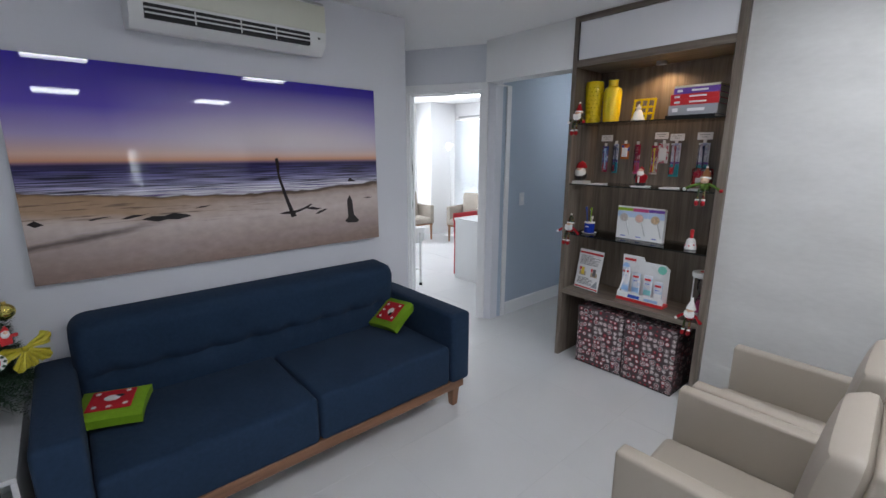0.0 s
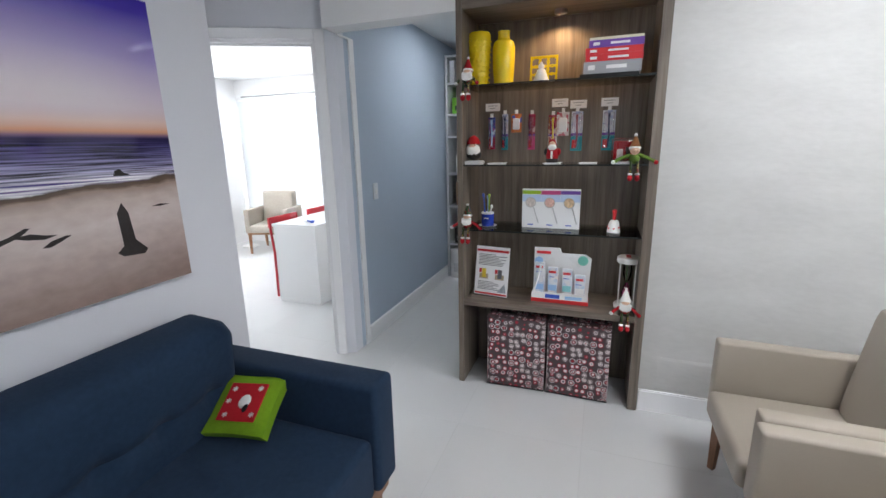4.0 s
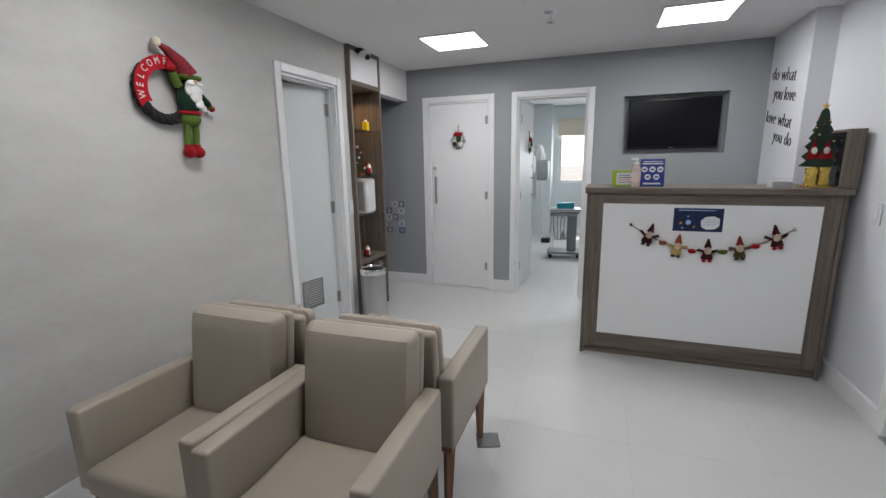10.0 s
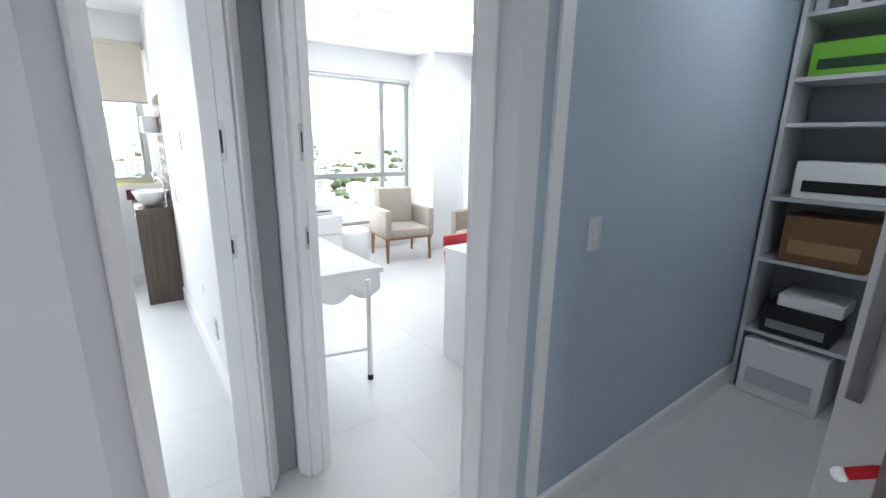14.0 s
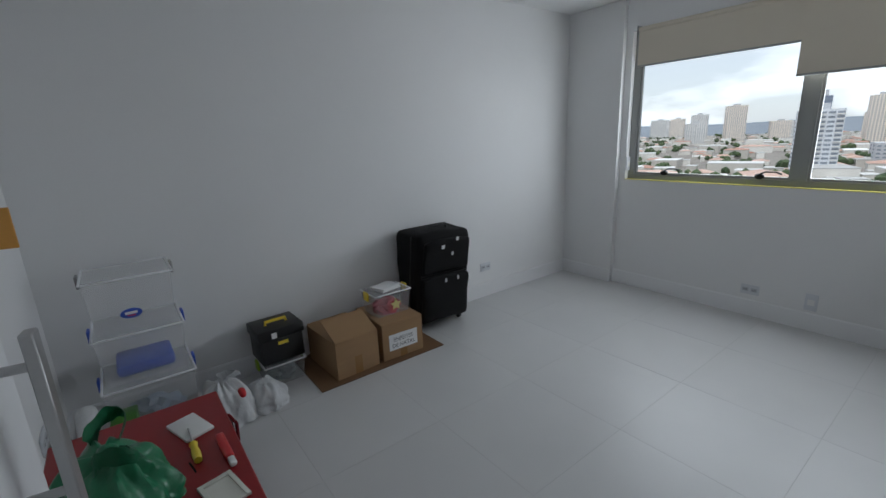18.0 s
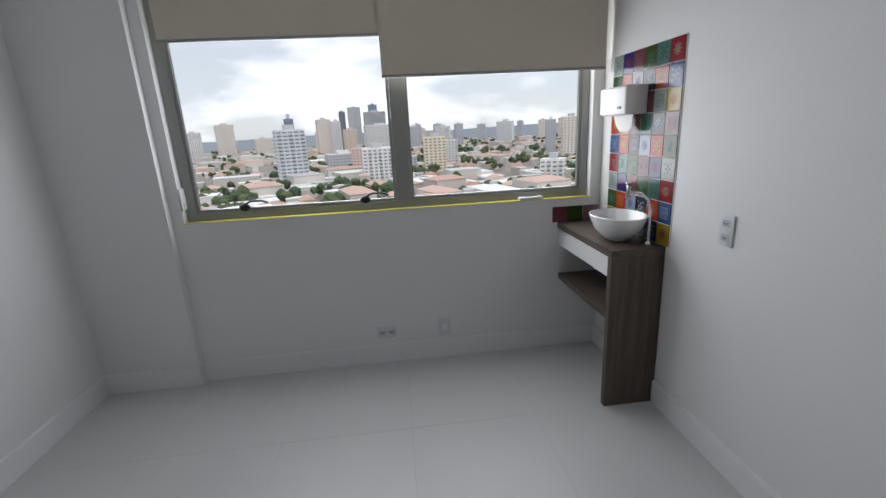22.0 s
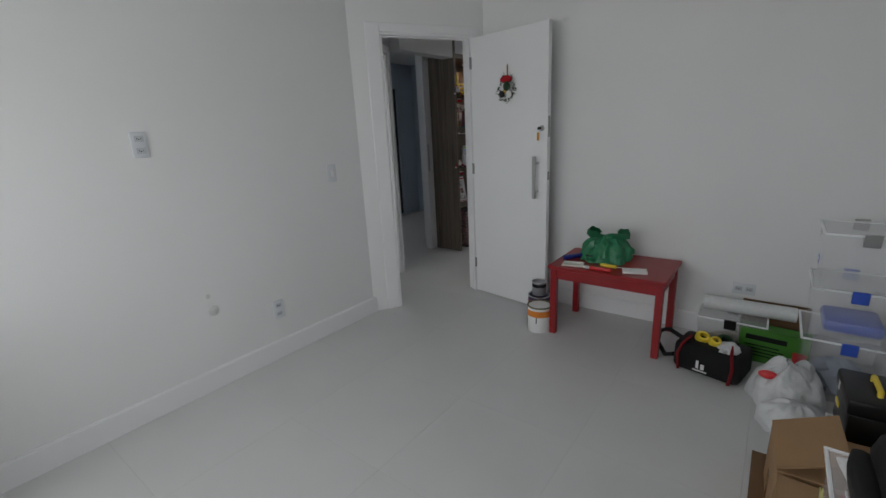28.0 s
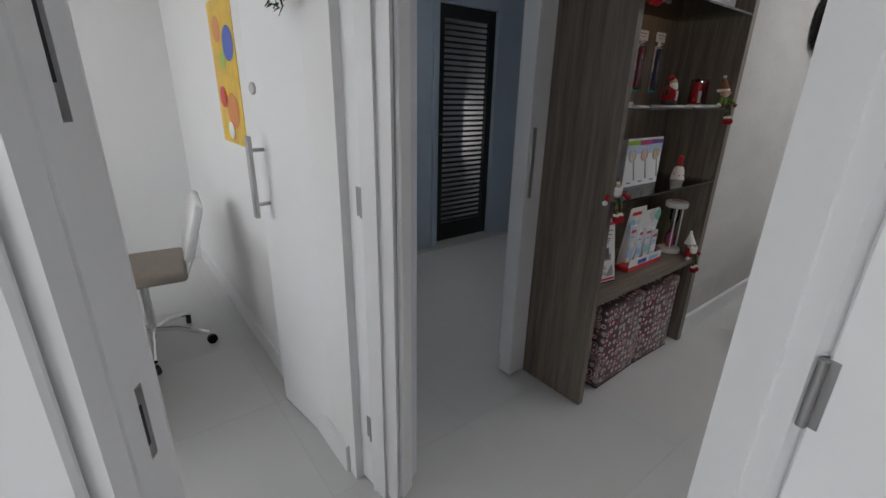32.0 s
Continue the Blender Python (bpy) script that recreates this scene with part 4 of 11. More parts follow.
def split_unit(m, body, label, shut=False):
    """Wall unit; the wall is behind it at y = 0, it looks to -y."""
    t = thing("air_conditioner", label, "air conditioner", m)
    prof = [(0, 0.02), (-0.14, 0.0), (-0.19, 0.045), (-0.205, 0.11), (-0.20, 0.25), (-0.17, 0.272), (0, 0.275)]
    b = bm_new()
    prism(b, [(y, z) for y, z in prof], 0.90, Matrix(((0, 0, 1, -0.45), (1, 0, 0, 0), (0, 1, 0, 0), (0, 0, 0, 1))))
    part("housing", b, PLASTICW, t)
    part("front_panel", bx(bm_new(), -0.446, -0.212, 0.112, 0.446, -0.196, 0.246, 0.006, 2), body, t, "smooth ivory front panel")
    part("air_outlet", box1(-0.395, -0.204, 0.040, 0.355, -0.170, 0.100, m=None), DARKGAP, t, "dark louvred air outlet")
    if shut:
        part("louvre", bx(bm_new(), -0.395, -0.2085, 0.043, 0.355, -0.196, 0.096, 0.004, 2), PLASTICW, t, "closed white outlet flap")
    else:
        for z in (0.058, 0.078):
            part("louvre", bx(bm_new(), -0.395, -0.2085, z, 0.355, -0.196, z + 0.007, 0.002, 1), PLASTICW, t)
        for x in (-0.20, 0.0, 0.17):
            part("louvre_pivot", box1(x, -0.2065, 0.042, x + 0.005, -0.20, 0.098), PLASTICW, t)
    part("indicator", box1(0.40, -0.2075, 0.075, 0.412, -0.2055, 0.085), BLACKPL, t, "small dark signal window")
    return t


split_unit(pose(1.26, C_Y, 2.06, 0, 0, 180), AIVORY, "aged ivory split air conditioner above the beach picture")
split_unit(pose(1.93, ST_N, 2.075), PLASTICW, "white split air conditioner high on the storage wall", True)

# reception counter
CT = thing("reception_counter", "walnut laminate reception counter with a white front panel", "counter", pose(0, 0, 0))
part("front", box1(1.285, 4.685, 0.06, 2.72, 4.715, 1.205), WALNUT_X, CT)
part("end_panel", bx(bm_new(), 1.258, 4.668, 0.0, 1.284, 5.10, 1.206, 0.001, 1), WALNUT, CT)
part("end_panel", bx(bm_new(), 2.721, 4.668, 0.0, 2.745, 5.10, 1.206, 0.001, 1), WALNUT, CT)
part("plinth", box1(1.285, 4.70, 0.0, 2.72, 4.72, 0.059), WALNUT_X, CT)
part("top", bx(bm_new(), 1.245, 4.64, 1.207, 2.76, 5.10, 1.245, 0.002, 1), WALNUT_X, CT)
part("stile", bx(bm_new(), 1.286, 4.672, 0.062, 1.37, 4.684, 1.205, 0.001, 1), WALNUT, CT)
part("stile", bx(bm_new(), 2.635, 4.672, 0.062, 2.719, 4.684, 1.205, 0.001, 1), WALNUT, CT)
part("rail", bx(bm_new(), 1.371, 4.672, 1.135, 2.634, 4.684, 1.205, 0.001, 1), WALNUT_X, CT)
part("rail", bx(bm_new(), 1.371, 4.672, 0.062, 2.634, 4.684, 0.17, 0.001, 1), WALNUT_X, CT)
part("panel", box1(1.371, 4.676, 0.171, 2.634, 4.684, 1.134), mat("white_laminate_panel", (0.86, 0.865, 0.87), rough=0.22, var=0.015, bump=0.01), CT, "glossy white front panel")
part("desk_top", box1(1.285, 4.716, 0.72, 2.72, 5.28, 0.75), WALNUT_X, CT)
TW = thing("side_board", "dark glass-faced walnut upstand at the end of the counter", "cabinet", pose(0, 0, 1.2455))
part("body", bx(bm_new(), 2.69, 4.66, 0, 2.775, 5.10, 0.345, 0.002, 1), WALNUT, TW)
part("face", box1(2.684, 4.69, 0.012, 2.689, 5.07, 0.33), mat("smoked_glass", (0.02, 0.022, 0.025), rough=0.05, var=0.05, bump=0), TW, "smoked glass face")

# television in its recess
TV = thing("television", "black flat television, switched off, in a grey wall recess", "television", pose(1.945, 6.10, 1.755))
part("bezel", bx(bm_new(), -0.385, -0.025, -0.235, 0.385, 0.02, 0.22, 0.006, 2), BLACKPL, TV)
part("screen", box1(-0.372, -0.0285, -0.212, 0.372, -0.0256, 0.208), mat("dark_screen_glass", (0.004, 0.0045, 0.006), rough=0.22, var=0.05, bump=0, spec=0.25), TV, "dark glossy screen")
part("bracket", box1(-0.12, 0.021, -0.1, 0.12, 0.048, 0.1), BLACKPL, TV)
part("mark", box1(-0.02, -0.0275, -0.228, 0.02, -0.0255, -0.222), STEEL, TV, "small maker's plate")

# ---- display bookcase between wall and passage ----
BC = thing("bookcase", "tall walnut display bookcase with glass shelves, wrapped boxes at its foot", "bookcase")
Y0, Y1, XF, XB = 0.995, 2.005, -0.71, -1.056
part("side_panel", bx(bm_new(), XB, Y0, 0, XF, Y0 + 0.032, CEIL - 0.001, 0.001, 1), WALNUT, BC)
part("side_panel", bx(bm_new(), XB, Y1 - 0.045, 0, XF, Y1, CEIL - 0.001, 0.001, 1), WALNUT, BC)
part("back_panel", box1(XB, Y0 + 0.033, 0.0, XB + 0.016, Y1 - 0.046, 2.10), WALNUT, BC)
part("plank_shelf", bx(bm_new(), XB + 0.017, Y0 + 0.033, 0.505, XF - 0.001, Y1 - 0.046, 0.54, 0.001, 1), WALNUT_H, BC)
part("top_rail", bx(bm_new(), XB + 0.017, Y0 + 0.033, 2.10, XF - 0.001, Y1 - 0.046, 2.145, 0.001, 1), WALNUT_H, BC)
part("header_rail", bx(bm_new(), XF - 0.02, Y0 + 0.033, 2.385, XF - 0.001, Y1 - 0.046, CEIL - 0.001, 0.001, 1), WALNUT_H, BC)
part("cupboard_front", box1(XF - 0.03, Y0 + 0.036, 2.148, XF - 0.012, Y1 - 0.049, 2.383), mat("white_gloss_front", (0.8, 0.8, 0.82), rough=0.08, var=0.01, bump=0), BC, "glossy white cupboard front")
EDGE = mat("dark_green_glass_edge", (0.004, 0.009, 0.008), rough=0.3, var=0.1, bump=0)
for z_ in (1.728, 1.316, 0.955):
    g_ = part("glass_shelf", box1(XB + 0.018, Y0 + 0.034, z_, XF - 0.004, Y1 - 0.047, z_ + 0.0055), GREENGLASS, BC, "tinted glass shelf")
    g_.visible_shadow = False
    part("shelf_edge", box1(XF - 0.0038, Y0 + 0.034, z_ - 0.001, XF - 0.0020, Y1 - 0.047, z_ + 0.0070), EDGE, g_, "dark polished glass edge")


def puck_light(x, y, z, watts):
    """A small recessed spot with its warm lamp inside the ring."""
    t = thing("spot_light", "small round warm spot under the bookcase top", "spot light", pose(x, y, z), "bookcase spots")
    part("ring", lathe(bm_new(), [(0.030, 0.0), (0.032, -0.018), (0.026, -0.018), (0.024, 0.0)], 24, cap=False), STEEL, t)
    d = bpy.data.lights.new("bookcase_spot", "SPOT")
    d.energy, d.color, d.spot_size, d.spot_blend, d.shadow_soft_size = watts, (1.0, 0.62, 0.30), radians(150), 0.6, 0.012
    ob = new("bookcase_spot", d)
    ob.matrix_world = pose(x, y, z - 0.016)


puck_light(-0.92, 1.50, 2.0995, 3.2)

YELLOW = mat("glossy_yellow_ceramic", (0.78, 0.58, 0.008), rough=0.22, var=0.05, scale=20, fine=60, bump=0.22, depth=0.004)
V_ = [(0.035, 0.0), (0.047, 0.01), (0.052, 0.08), (0.06, 0.20), (0.061, 0.27), (0.056, 0.283), (0.046, 0.283), (0.046, 0.2), (0.0, 0.19)]
vase = lathe(bm_new(), V_, 28, cap=False)
b_ = bm_new()
for k_ in range(9):
    for i_ in range(14):
        a_ = 2 * math.pi * (i_ + 0.5 * (k_ % 2)) / 14
        z_ = 0.03 + k_ * 0.026
        r_ = 0.049 + 0.011 * z_ / 0.27
        ball(b_, r_ * math.cos(a_), r_ * math.sin(a_), z_, 0.008, 1, 1, 0.55, 1)
VT = thing("vase", "tall glossy yellow ceramic vase with a scaly pattern", "vase", pose(-0.875, 1.078, 1.734), "yellow vases")
part("body", vase, YELLOW, VT)
part("relief", b_, YELLOW, VT)
VT = thing("vase", "glossy yellow ceramic bottle vase with a narrow neck", "vase", pose(-0.88, 1.212, 1.734), "yellow vases")
part("body", lathe(bm_new(), [(0.04, 0), (0.052, 0.012), (0.058, 0.09), (0.0605, 0.20), (0.052, 0.228), (0.032, 0.242), (0.030, 0.272), (0.033, 0.28), (0.026, 0.28), (0.024, 0.24), (0, 0.22)], 28, cap=False), YELLOW, VT)
part("lip", lathe(bm_new(), [(0.033, 0.276), (0.0335, 0.281), (0.027, 0.282)], 24, cap=False), YELLOW, VT)

FR = thing("fretwork_panel", "square yellow fretwork panel leaning on the bookcase back", "ornament", pose(-0.90, 1.425, 1.8085, 0, -10, 0))
b_ = bm_new()
for a in ((-0.072, -0.074, 0.072, -0.064), (-0.072, 0.064, 0.072, 0.074), (-0.072, -0.064, -0.062, 0.064), (0.062, -0.064, 0.072, 0.064)):
    bx(b_, -0.006, a[0], a[1], 0.006, a[2], a[3])
part("frame", b_, YELLOW, FR)
for i_ in range(-1, 2):
    for k_ in range(-1, 2):
        b_ = bm_new()
        tube(b_, [(0.0, i_ * 0.042 + 0.026 * math.cos(q_ * math.pi / 8), k_ * 0.042 + 0.026 * math.sin(q_ * math.pi / 8)) for q_ in range(17)], 0.0042, 6)
        part("ring", b_, YELLOW, FR)
PORC = mat("matt_white_plaster", (0.8, 0.79, 0.77), rough=0.5, var=0.03)
doll("figurine", [(lathe(bm_new(), [(0.0, 0), (0.042, 0.002), (0.043, 0.014), (0.034, 0.03), (0.026, 0.055), (0.02, 0.068), (0.012, 0.074)], 18), PORC), (ball(bm_new(), 0, 0, 0.085, 0.016), PORC), (ball(bm_new(), 0, 0, 0.102, 0.007), PORC)],
     "small white plaster seated figurine", "figurine", pose(-0.84, 1.42, 1.734))

# pile of books
PAPERW = mat("book_page_edges", (0.72, 0.69, 0.62), rough=0.8, var=0.1, scale=30, fine=300, bump=0.3, stretch=(1, 1, 8))
CARD = mat("white_printed_card", (0.80, 0.80, 0.80), rough=0.3, var=0.015, bump=0.01)
INK = mat("grey_printing_ink", (0.12, 0.12, 0.13), rough=0.5, var=0.05, bump=0)
REDP = mat("red_print", (0.62, 0.03, 0.035), rough=0.35, var=0.03, bump=0)
BLUEP = mat("blue_print", (0.04, 0.10, 0.50), rough=0.35, var=0.03, bump=0)
TEALP = mat("teal_print", (0.02, 0.30, 0.36), rough=0.3, var=0.03, bump=0)
VIOLP = mat("violet_print", (0.16, 0.07, 0.36), rough=0.35, var=0.03, bump=0)
GREENP = mat("lime_print", (0.35, 0.55, 0.03), rough=0.35, var=0.03, bump=0)
PINKP = mat("pink_print", (0.60, 0.08, 0.24), rough=0.35, var=0.03, bump=0)
SKYP = mat("pale_blue_print", (0.32, 0.52, 0.78), rough=0.35, var=0.05, bump=0)
ORANGEP = mat("orange_print", (0.70, 0.22, 0.03), rough=0.35, var=0.03, bump=0)
YELP = mat("yellow_print", (0.8, 0.6, 0.05), rough=0.35, var=0.03, bump=0)
SKIN = mat("painted_pink_beige", (0.62, 0.40, 0.28), rough=0.6, var=0.05)
z_ = 1.7345
for cov, th, dy, w, lab in ((BLACKPL, 0.022, -0.012, 0.27, "black"), (mat("silver_cover", (0.35, 0.36, 0.38), rough=0.3, var=0.05), 0.055, 0.0, 0.262, "grey"), (REDP, 0.032, 0.006, 0.258, "red"), (REDP, 0.030, 0.004, 0.258, "red"), (VIOLP, 0.034, 0.012, 0.245, "violet"), (mat("pale_cover", (0.7, 0.68, 0.5), rough=0.4), 0.012, 0.012, 0.24, "pale")):
    t_ = thing("book", lab + " covered textbook lying in a pile on the glass shelf", "book", pose(-0.87, 1.765 + dy, z_), "pile of textbooks")
    b_ = bm_new()
    bx(b_, -0.10, -w / 2, 0, 0.10, w / 2, 0.002)
    bx(b_, -0.10, -w / 2, th - 0.0025, 0.10, w / 2, th - 0.0005)
    bx(b_, 0.097, -w / 2, 0.002, 0.10, w / 2, th - 0.0025)
    part("cover", b_, cov, t_)
    part("page_block", box1(-0.097, -w / 2 + 0.003, 0.0021, 0.0968, w / 2 - 0.003, th - 0.0026), PAPERW, t_)
    if th > 0.025:
        part("spine_title", box1(0.1002, -w * 0.10, th * 0.35, 0.1008, w * 0.25, th * 0.65), CARD, t_, "pale spine lettering as a bar")
        part("spine_mark", box1(0.1002, -w * 0.42, th * 0.3, 0.1008, -w * 0.30, th * 0.7), CARD, t_)
    z_ += th


# hanging packs on the back panel: blister card, moulded brush, price ticket
def hanging_pack(y, ztop, zbot, w, top, low, brush, label, ticket=None):
    t = thing("toothbrush_pack", label, "toothbrush pack", pose(XB + 0.024, y, ztop), "hanging toothbrush packs")
    h = ztop - zbot
    part("card", bx(bm_new(), -0.001, -w / 2, -h, 0.001, w / 2, 0, 0.0006, 1), top, t)
    part("band", box1(0.0012, -w / 2, -h, 0.0019, w / 2, -h * 0.62), low, t)
    part("stripe", box1(0.0012, -w / 2, -h * 0.615, 0.0019, w / 2, -h * 0.55), VIOLP, t)
    part("mark", box1(0.002, -w * 0.42, -h * 0.93, 0.0026, -w * 0.05, -h * 0.72), REDP, t, "small red label")
    b = bm_new()
    tube(b, [(0.008, 0.0, -h * 0.90), (0.009, 0.003, -h * 0.6), (0.007, 0.0, -h * 0.35), (0.007, 0, -h * 0.16)], 0.0045, 8)
    bx(b, 0.005, -0.006, -h * 0.20, 0.018, 0.006, -h * 0.08, 0.002, 1)
    part("toothbrush", b, brush, t, "moulded toothbrush handle")
    bub = part("blister", bx(bm_new(), 0.0028, -w * 0.40, -h * 0.95, 0.022, w * 0.40, -h * 0.05, 0.006, 2), CLEARPL, t, "clear plastic blister")
    bub.visible_shadow = False
    b = bm_new()
    rod(b, (-0.006, 0, 0.006), (0.02, 0, 0.008), 0.0022)
    bx(b, -0.001, -0.009, 0.0, 0.004, 0.009, 0.022)
    part("hook", b, PLASTICW, t, "white plastic hook")
    return t


CLEARPL = pane("clear_blister_plastic", (0.97, 0.97, 0.98), 0.12)


def print_mix(name, ground, inks, scale=55):
    """Packaging print: small patches of a few inks on one ground."""
    m, n, l, p = nodes_of(name)
    tc = n.new("ShaderNodeTexCoord")
    v = n.new("ShaderNodeTexVoronoi")
    v.inputs["Scale"].default_value = scale
    l.new(tc.outputs["Object"], v.inputs["Vector"])
    sp = n.new("ShaderNodeSeparateColor")
    l.new(v.outputs["Color"], sp.inputs[0])
    r = n.new("ShaderNodeValToRGB")
    r.color_ramp.interpolation = "CONSTANT"
    e = r.color_ramp.elements
    cols = [ground, ground] + list(inks)
    while len(e) < len(cols):
        e.new(0.5)
    for k, (el, c) in enumerate(zip(e, cols)):
        el.position, el.color = (0.0 if k == 0 else 0.40 + 0.60 * (k - 1) / (len(cols) - 1)), (*c, 1)
    l.new(sp.outputs[0], r.inputs["Fac"])
    l.new(r.outputs["Color"], p.inputs["Base Color"])
    p.inputs["Roughness"].default_value = 0.25
    return m


SILVERP = print_mix("silver_and_blue_print", (0.62, 0.65, 0.72), [(0.75, 0.75, 0.78), (0.40, 0.46, 0.66), (0.55, 0.50, 0.62)])
NAVYP = print_mix("navy_and_white_print", (0.05, 0.08, 0.34), [(0.55, 0.60, 0.75), (0.04, 0.05, 0.22), (0.30, 0.10, 0.30)])
CRIMP = print_mix("crimson_print", (0.36, 0.02, 0.05), [(0.60, 0.45, 0.45), (0.45, 0.05, 0.12), (0.25, 0.03, 0.10)])
ROSEP = print_mix("rose_and_white_print", (0.66, 0.58, 0.58), [(0.48, 0.05, 0.08), (0.74, 0.72, 0.72), (0.55, 0.18, 0.22)], 70)
DARKBR = mat("dark_blue_brush_handle", (0.02, 0.03, 0.10), rough=0.3, var=0.05)
FLESHP = mat("dull_red_brush_handle", (0.30, 0.05, 0.08), rough=0.3, var=0.05)
hanging_pack(1.112, 1.585, 1.40, 0.042, NAVYP, CRIMP, SKYP, "blue and red toothbrush pack hanging in the bookcase")
hanging_pack(1.192, 1.60, 1.395, 0.038, SILVERP, TEALP, DARKBR, "pale blue toothbrush pack with a dark brush")
hanging_pack(1.350, 1.595, 1.395, 0.04, CRIMP, PINKP, FLESHP, "red and pink toothbrush pack")
hanging_pack(1.470, 1.585, 1.395, 0.05, CRIMP, ROSEP, YELP, "red toothbrush pack with colourful brushes")
hanging_pack(1.602, 1.60, 1.385, 0.062, SILVERP, TEALP, FLESHP, "violet and teal toothbrush pack")
hanging_pack(1.770, 1.60, 1.385, 0.066, SILVERP, TEALP, DARKBR, "pale toothbrush pack with a teal foot")
for y_, w_, h_, c_, d_, lab in ((1.260, 0.06, 0.105, print_mix("orange_and_blue_print", (0.60, 0.20, 0.05), [(0.55, 0.12, 0.05), (0.10, 0.12, 0.40)]), CARD, "orange and blue floss box hanging on the bookcase back"), (1.525, 0.068, 0.13, ROSEP, CARD, "white floss box with red pattern")):
    t_ = thing("floss_box", lab, "floss box", pose(XB + 0.0255, y_, 1.60))
    part("card", box1(-0.001, -w_ / 2, -h_, 0.001, w_ / 2, 0), c_, t_)
    part("case", bx(bm_new(), 0.0015, -w_ * 0.32, -h_ * 0.85, 0.016, w_ * 0.34, -h_ * 0.25, 0.005, 2), d_, t_)
    part("label", bx(bm_new(), 0.0162, -w_ * 0.2, -h_ * 0.7, 0.017, w_ * 0.2, -h_ * 0.4, 0.0003, 1), CARD, t_)
    part("hook", box1(-0.006, -0.008, 0.0, 0.004, 0.008, 0.022), PLASTICW, t_)
for y_, z_ in ((1.118, 1.642), (1.505, 1.65), (1.605, 1.638), (1.768, 1.642)):
    t_ = thing("price_ticket", "small white price ticket clipped above a hanging pack", "label", pose(XB + 0.028, y_, z_), "price tickets")
    part("ticket", bx(bm_new(), -0.001, -0.044, -0.022, 0.001, 0.044, 0.022, 0.0006, 1), CARD, t_)
    for k_, (a, c) in enumerate(((-0.030, 0.028), (-0.016, 0.016))):
        part("line", box1(0.0012, a, 0.007 - k_ * 0.014, 0.0016, c, 0.0095 - k_ * 0.014), INK, t_, "unreadable printed line")
for y_, n_ in ((1.07, 5), (1.20, 2), (1.50, 2), (1.68, 2), (1.84, 3)):
    t_ = thing("leaflet_pile", "low pile of white leaflets on the glass shelf", "leaflets", pose(-0.80, y_, 1.3218), "leaflet piles")
    for k_ in range(n_):
        part("leaflet", bx(bm_new(), -0.055, -0.042, k_ * 0.004, 0.055, 0.042, k_ * 0.004 + 0.0032, m=Matrix.Rotation(radians(4 * math.sin(3 * k_ + y_)), 4, "Z")), CARD, t_)

# seasonal figures, each one plain mesh
REDV = cloth("red_plush", (0.33, 0.012, 0.018), count=250)
WHITEV = mat("white_fleece", (0.80, 0.79, 0.77), rough=0.95, var=0.08, scale=30, fine=200, bump=0.6, depth=0.004)
BLACKV = mat("black_painted_resin", (0.012, 0.012, 0.012), rough=0.4)
BROWNV = cloth("brown_plush", (0.22, 0.09, 0.035), count=250)
GREENV = cloth("green_plush", (0.09, 0.15, 0.025), count=250)


def seasonal_bust(m, s=1.0):
    M = Matrix.Diagonal((s, s, s, 1))
    return doll("seasonal_figure", [(ball(bm_new(), 0, 0, 0.035, 0.04, 1, 1, 0.9, 2, M), BLACKV), (ball(bm_new(), 0.012, 0, 0.052, 0.037, 0.9, 1.05, 1.0, 2, M), WHITEV), (ball(bm_new(), 0.022, 0, 0.07, 0.022, 0.9, 1.0, 0.8, 2, M), SKIN),
                                    (lathe(bm_new(), [(0.036, 0.083), (0.034, 0.095), (0.024, 0.115), (0.0, 0.13)], 16, M), REDV), (ball(bm_new(), 0.03, 0.012, 0.078, 0.004, m=M), BLACKV), (ball(bm_new(), 0.03, -0.012, 0.078, 0.004, m=M), BLACKV)],
                "small red-capped seasonal bust with a white beard on the glass shelf", "figurine", m)


def seasonal_standing(m, coat=None, label="small standing seasonal figure in a red coat"):
    c = coat or REDV
    return doll("seasonal_figure", [(lathe(bm_new(), [(0.03, 0), (0.034, 0.012), (0.034, 0.02)], 16), BLACKV), (lathe(bm_new(), [(0.030, 0.02), (0.033, 0.04), (0.026, 0.072), (0.018, 0.08)], 16), c), (ball(bm_new(), 0.012, 0, 0.075, 0.022, 0.8, 1.0, 1.15), WHITEV),
                                    (ball(bm_new(), 0.008, 0, 0.096, 0.016), SKIN), (lathe(bm_new(), [(0.017, 0.1), (0.016, 0.11), (0, 0.125)], 14), c), (ball(bm_new(), 0.005, 0.034, 0.055, 0.010, 1, 1, 1.9), c), (ball(bm_new(), 0.005, -0.034, 0.055, 0.010, 1, 1, 1.9), BLACKV),
                                    (bx(bm_new(), 0.024, -0.005, 0.02, 0.036, 0.005, 0.06, 0.002, 1), WHITEV)], label, "figurine", m)


HATV = print_mix("checked_green_and_gold_cloth", (0.03, 0.05, 0.02), [(0.30, 0.22, 0.06), (0.16, 0.02, 0.02), (0.05, 0.07, 0.03)], 120)


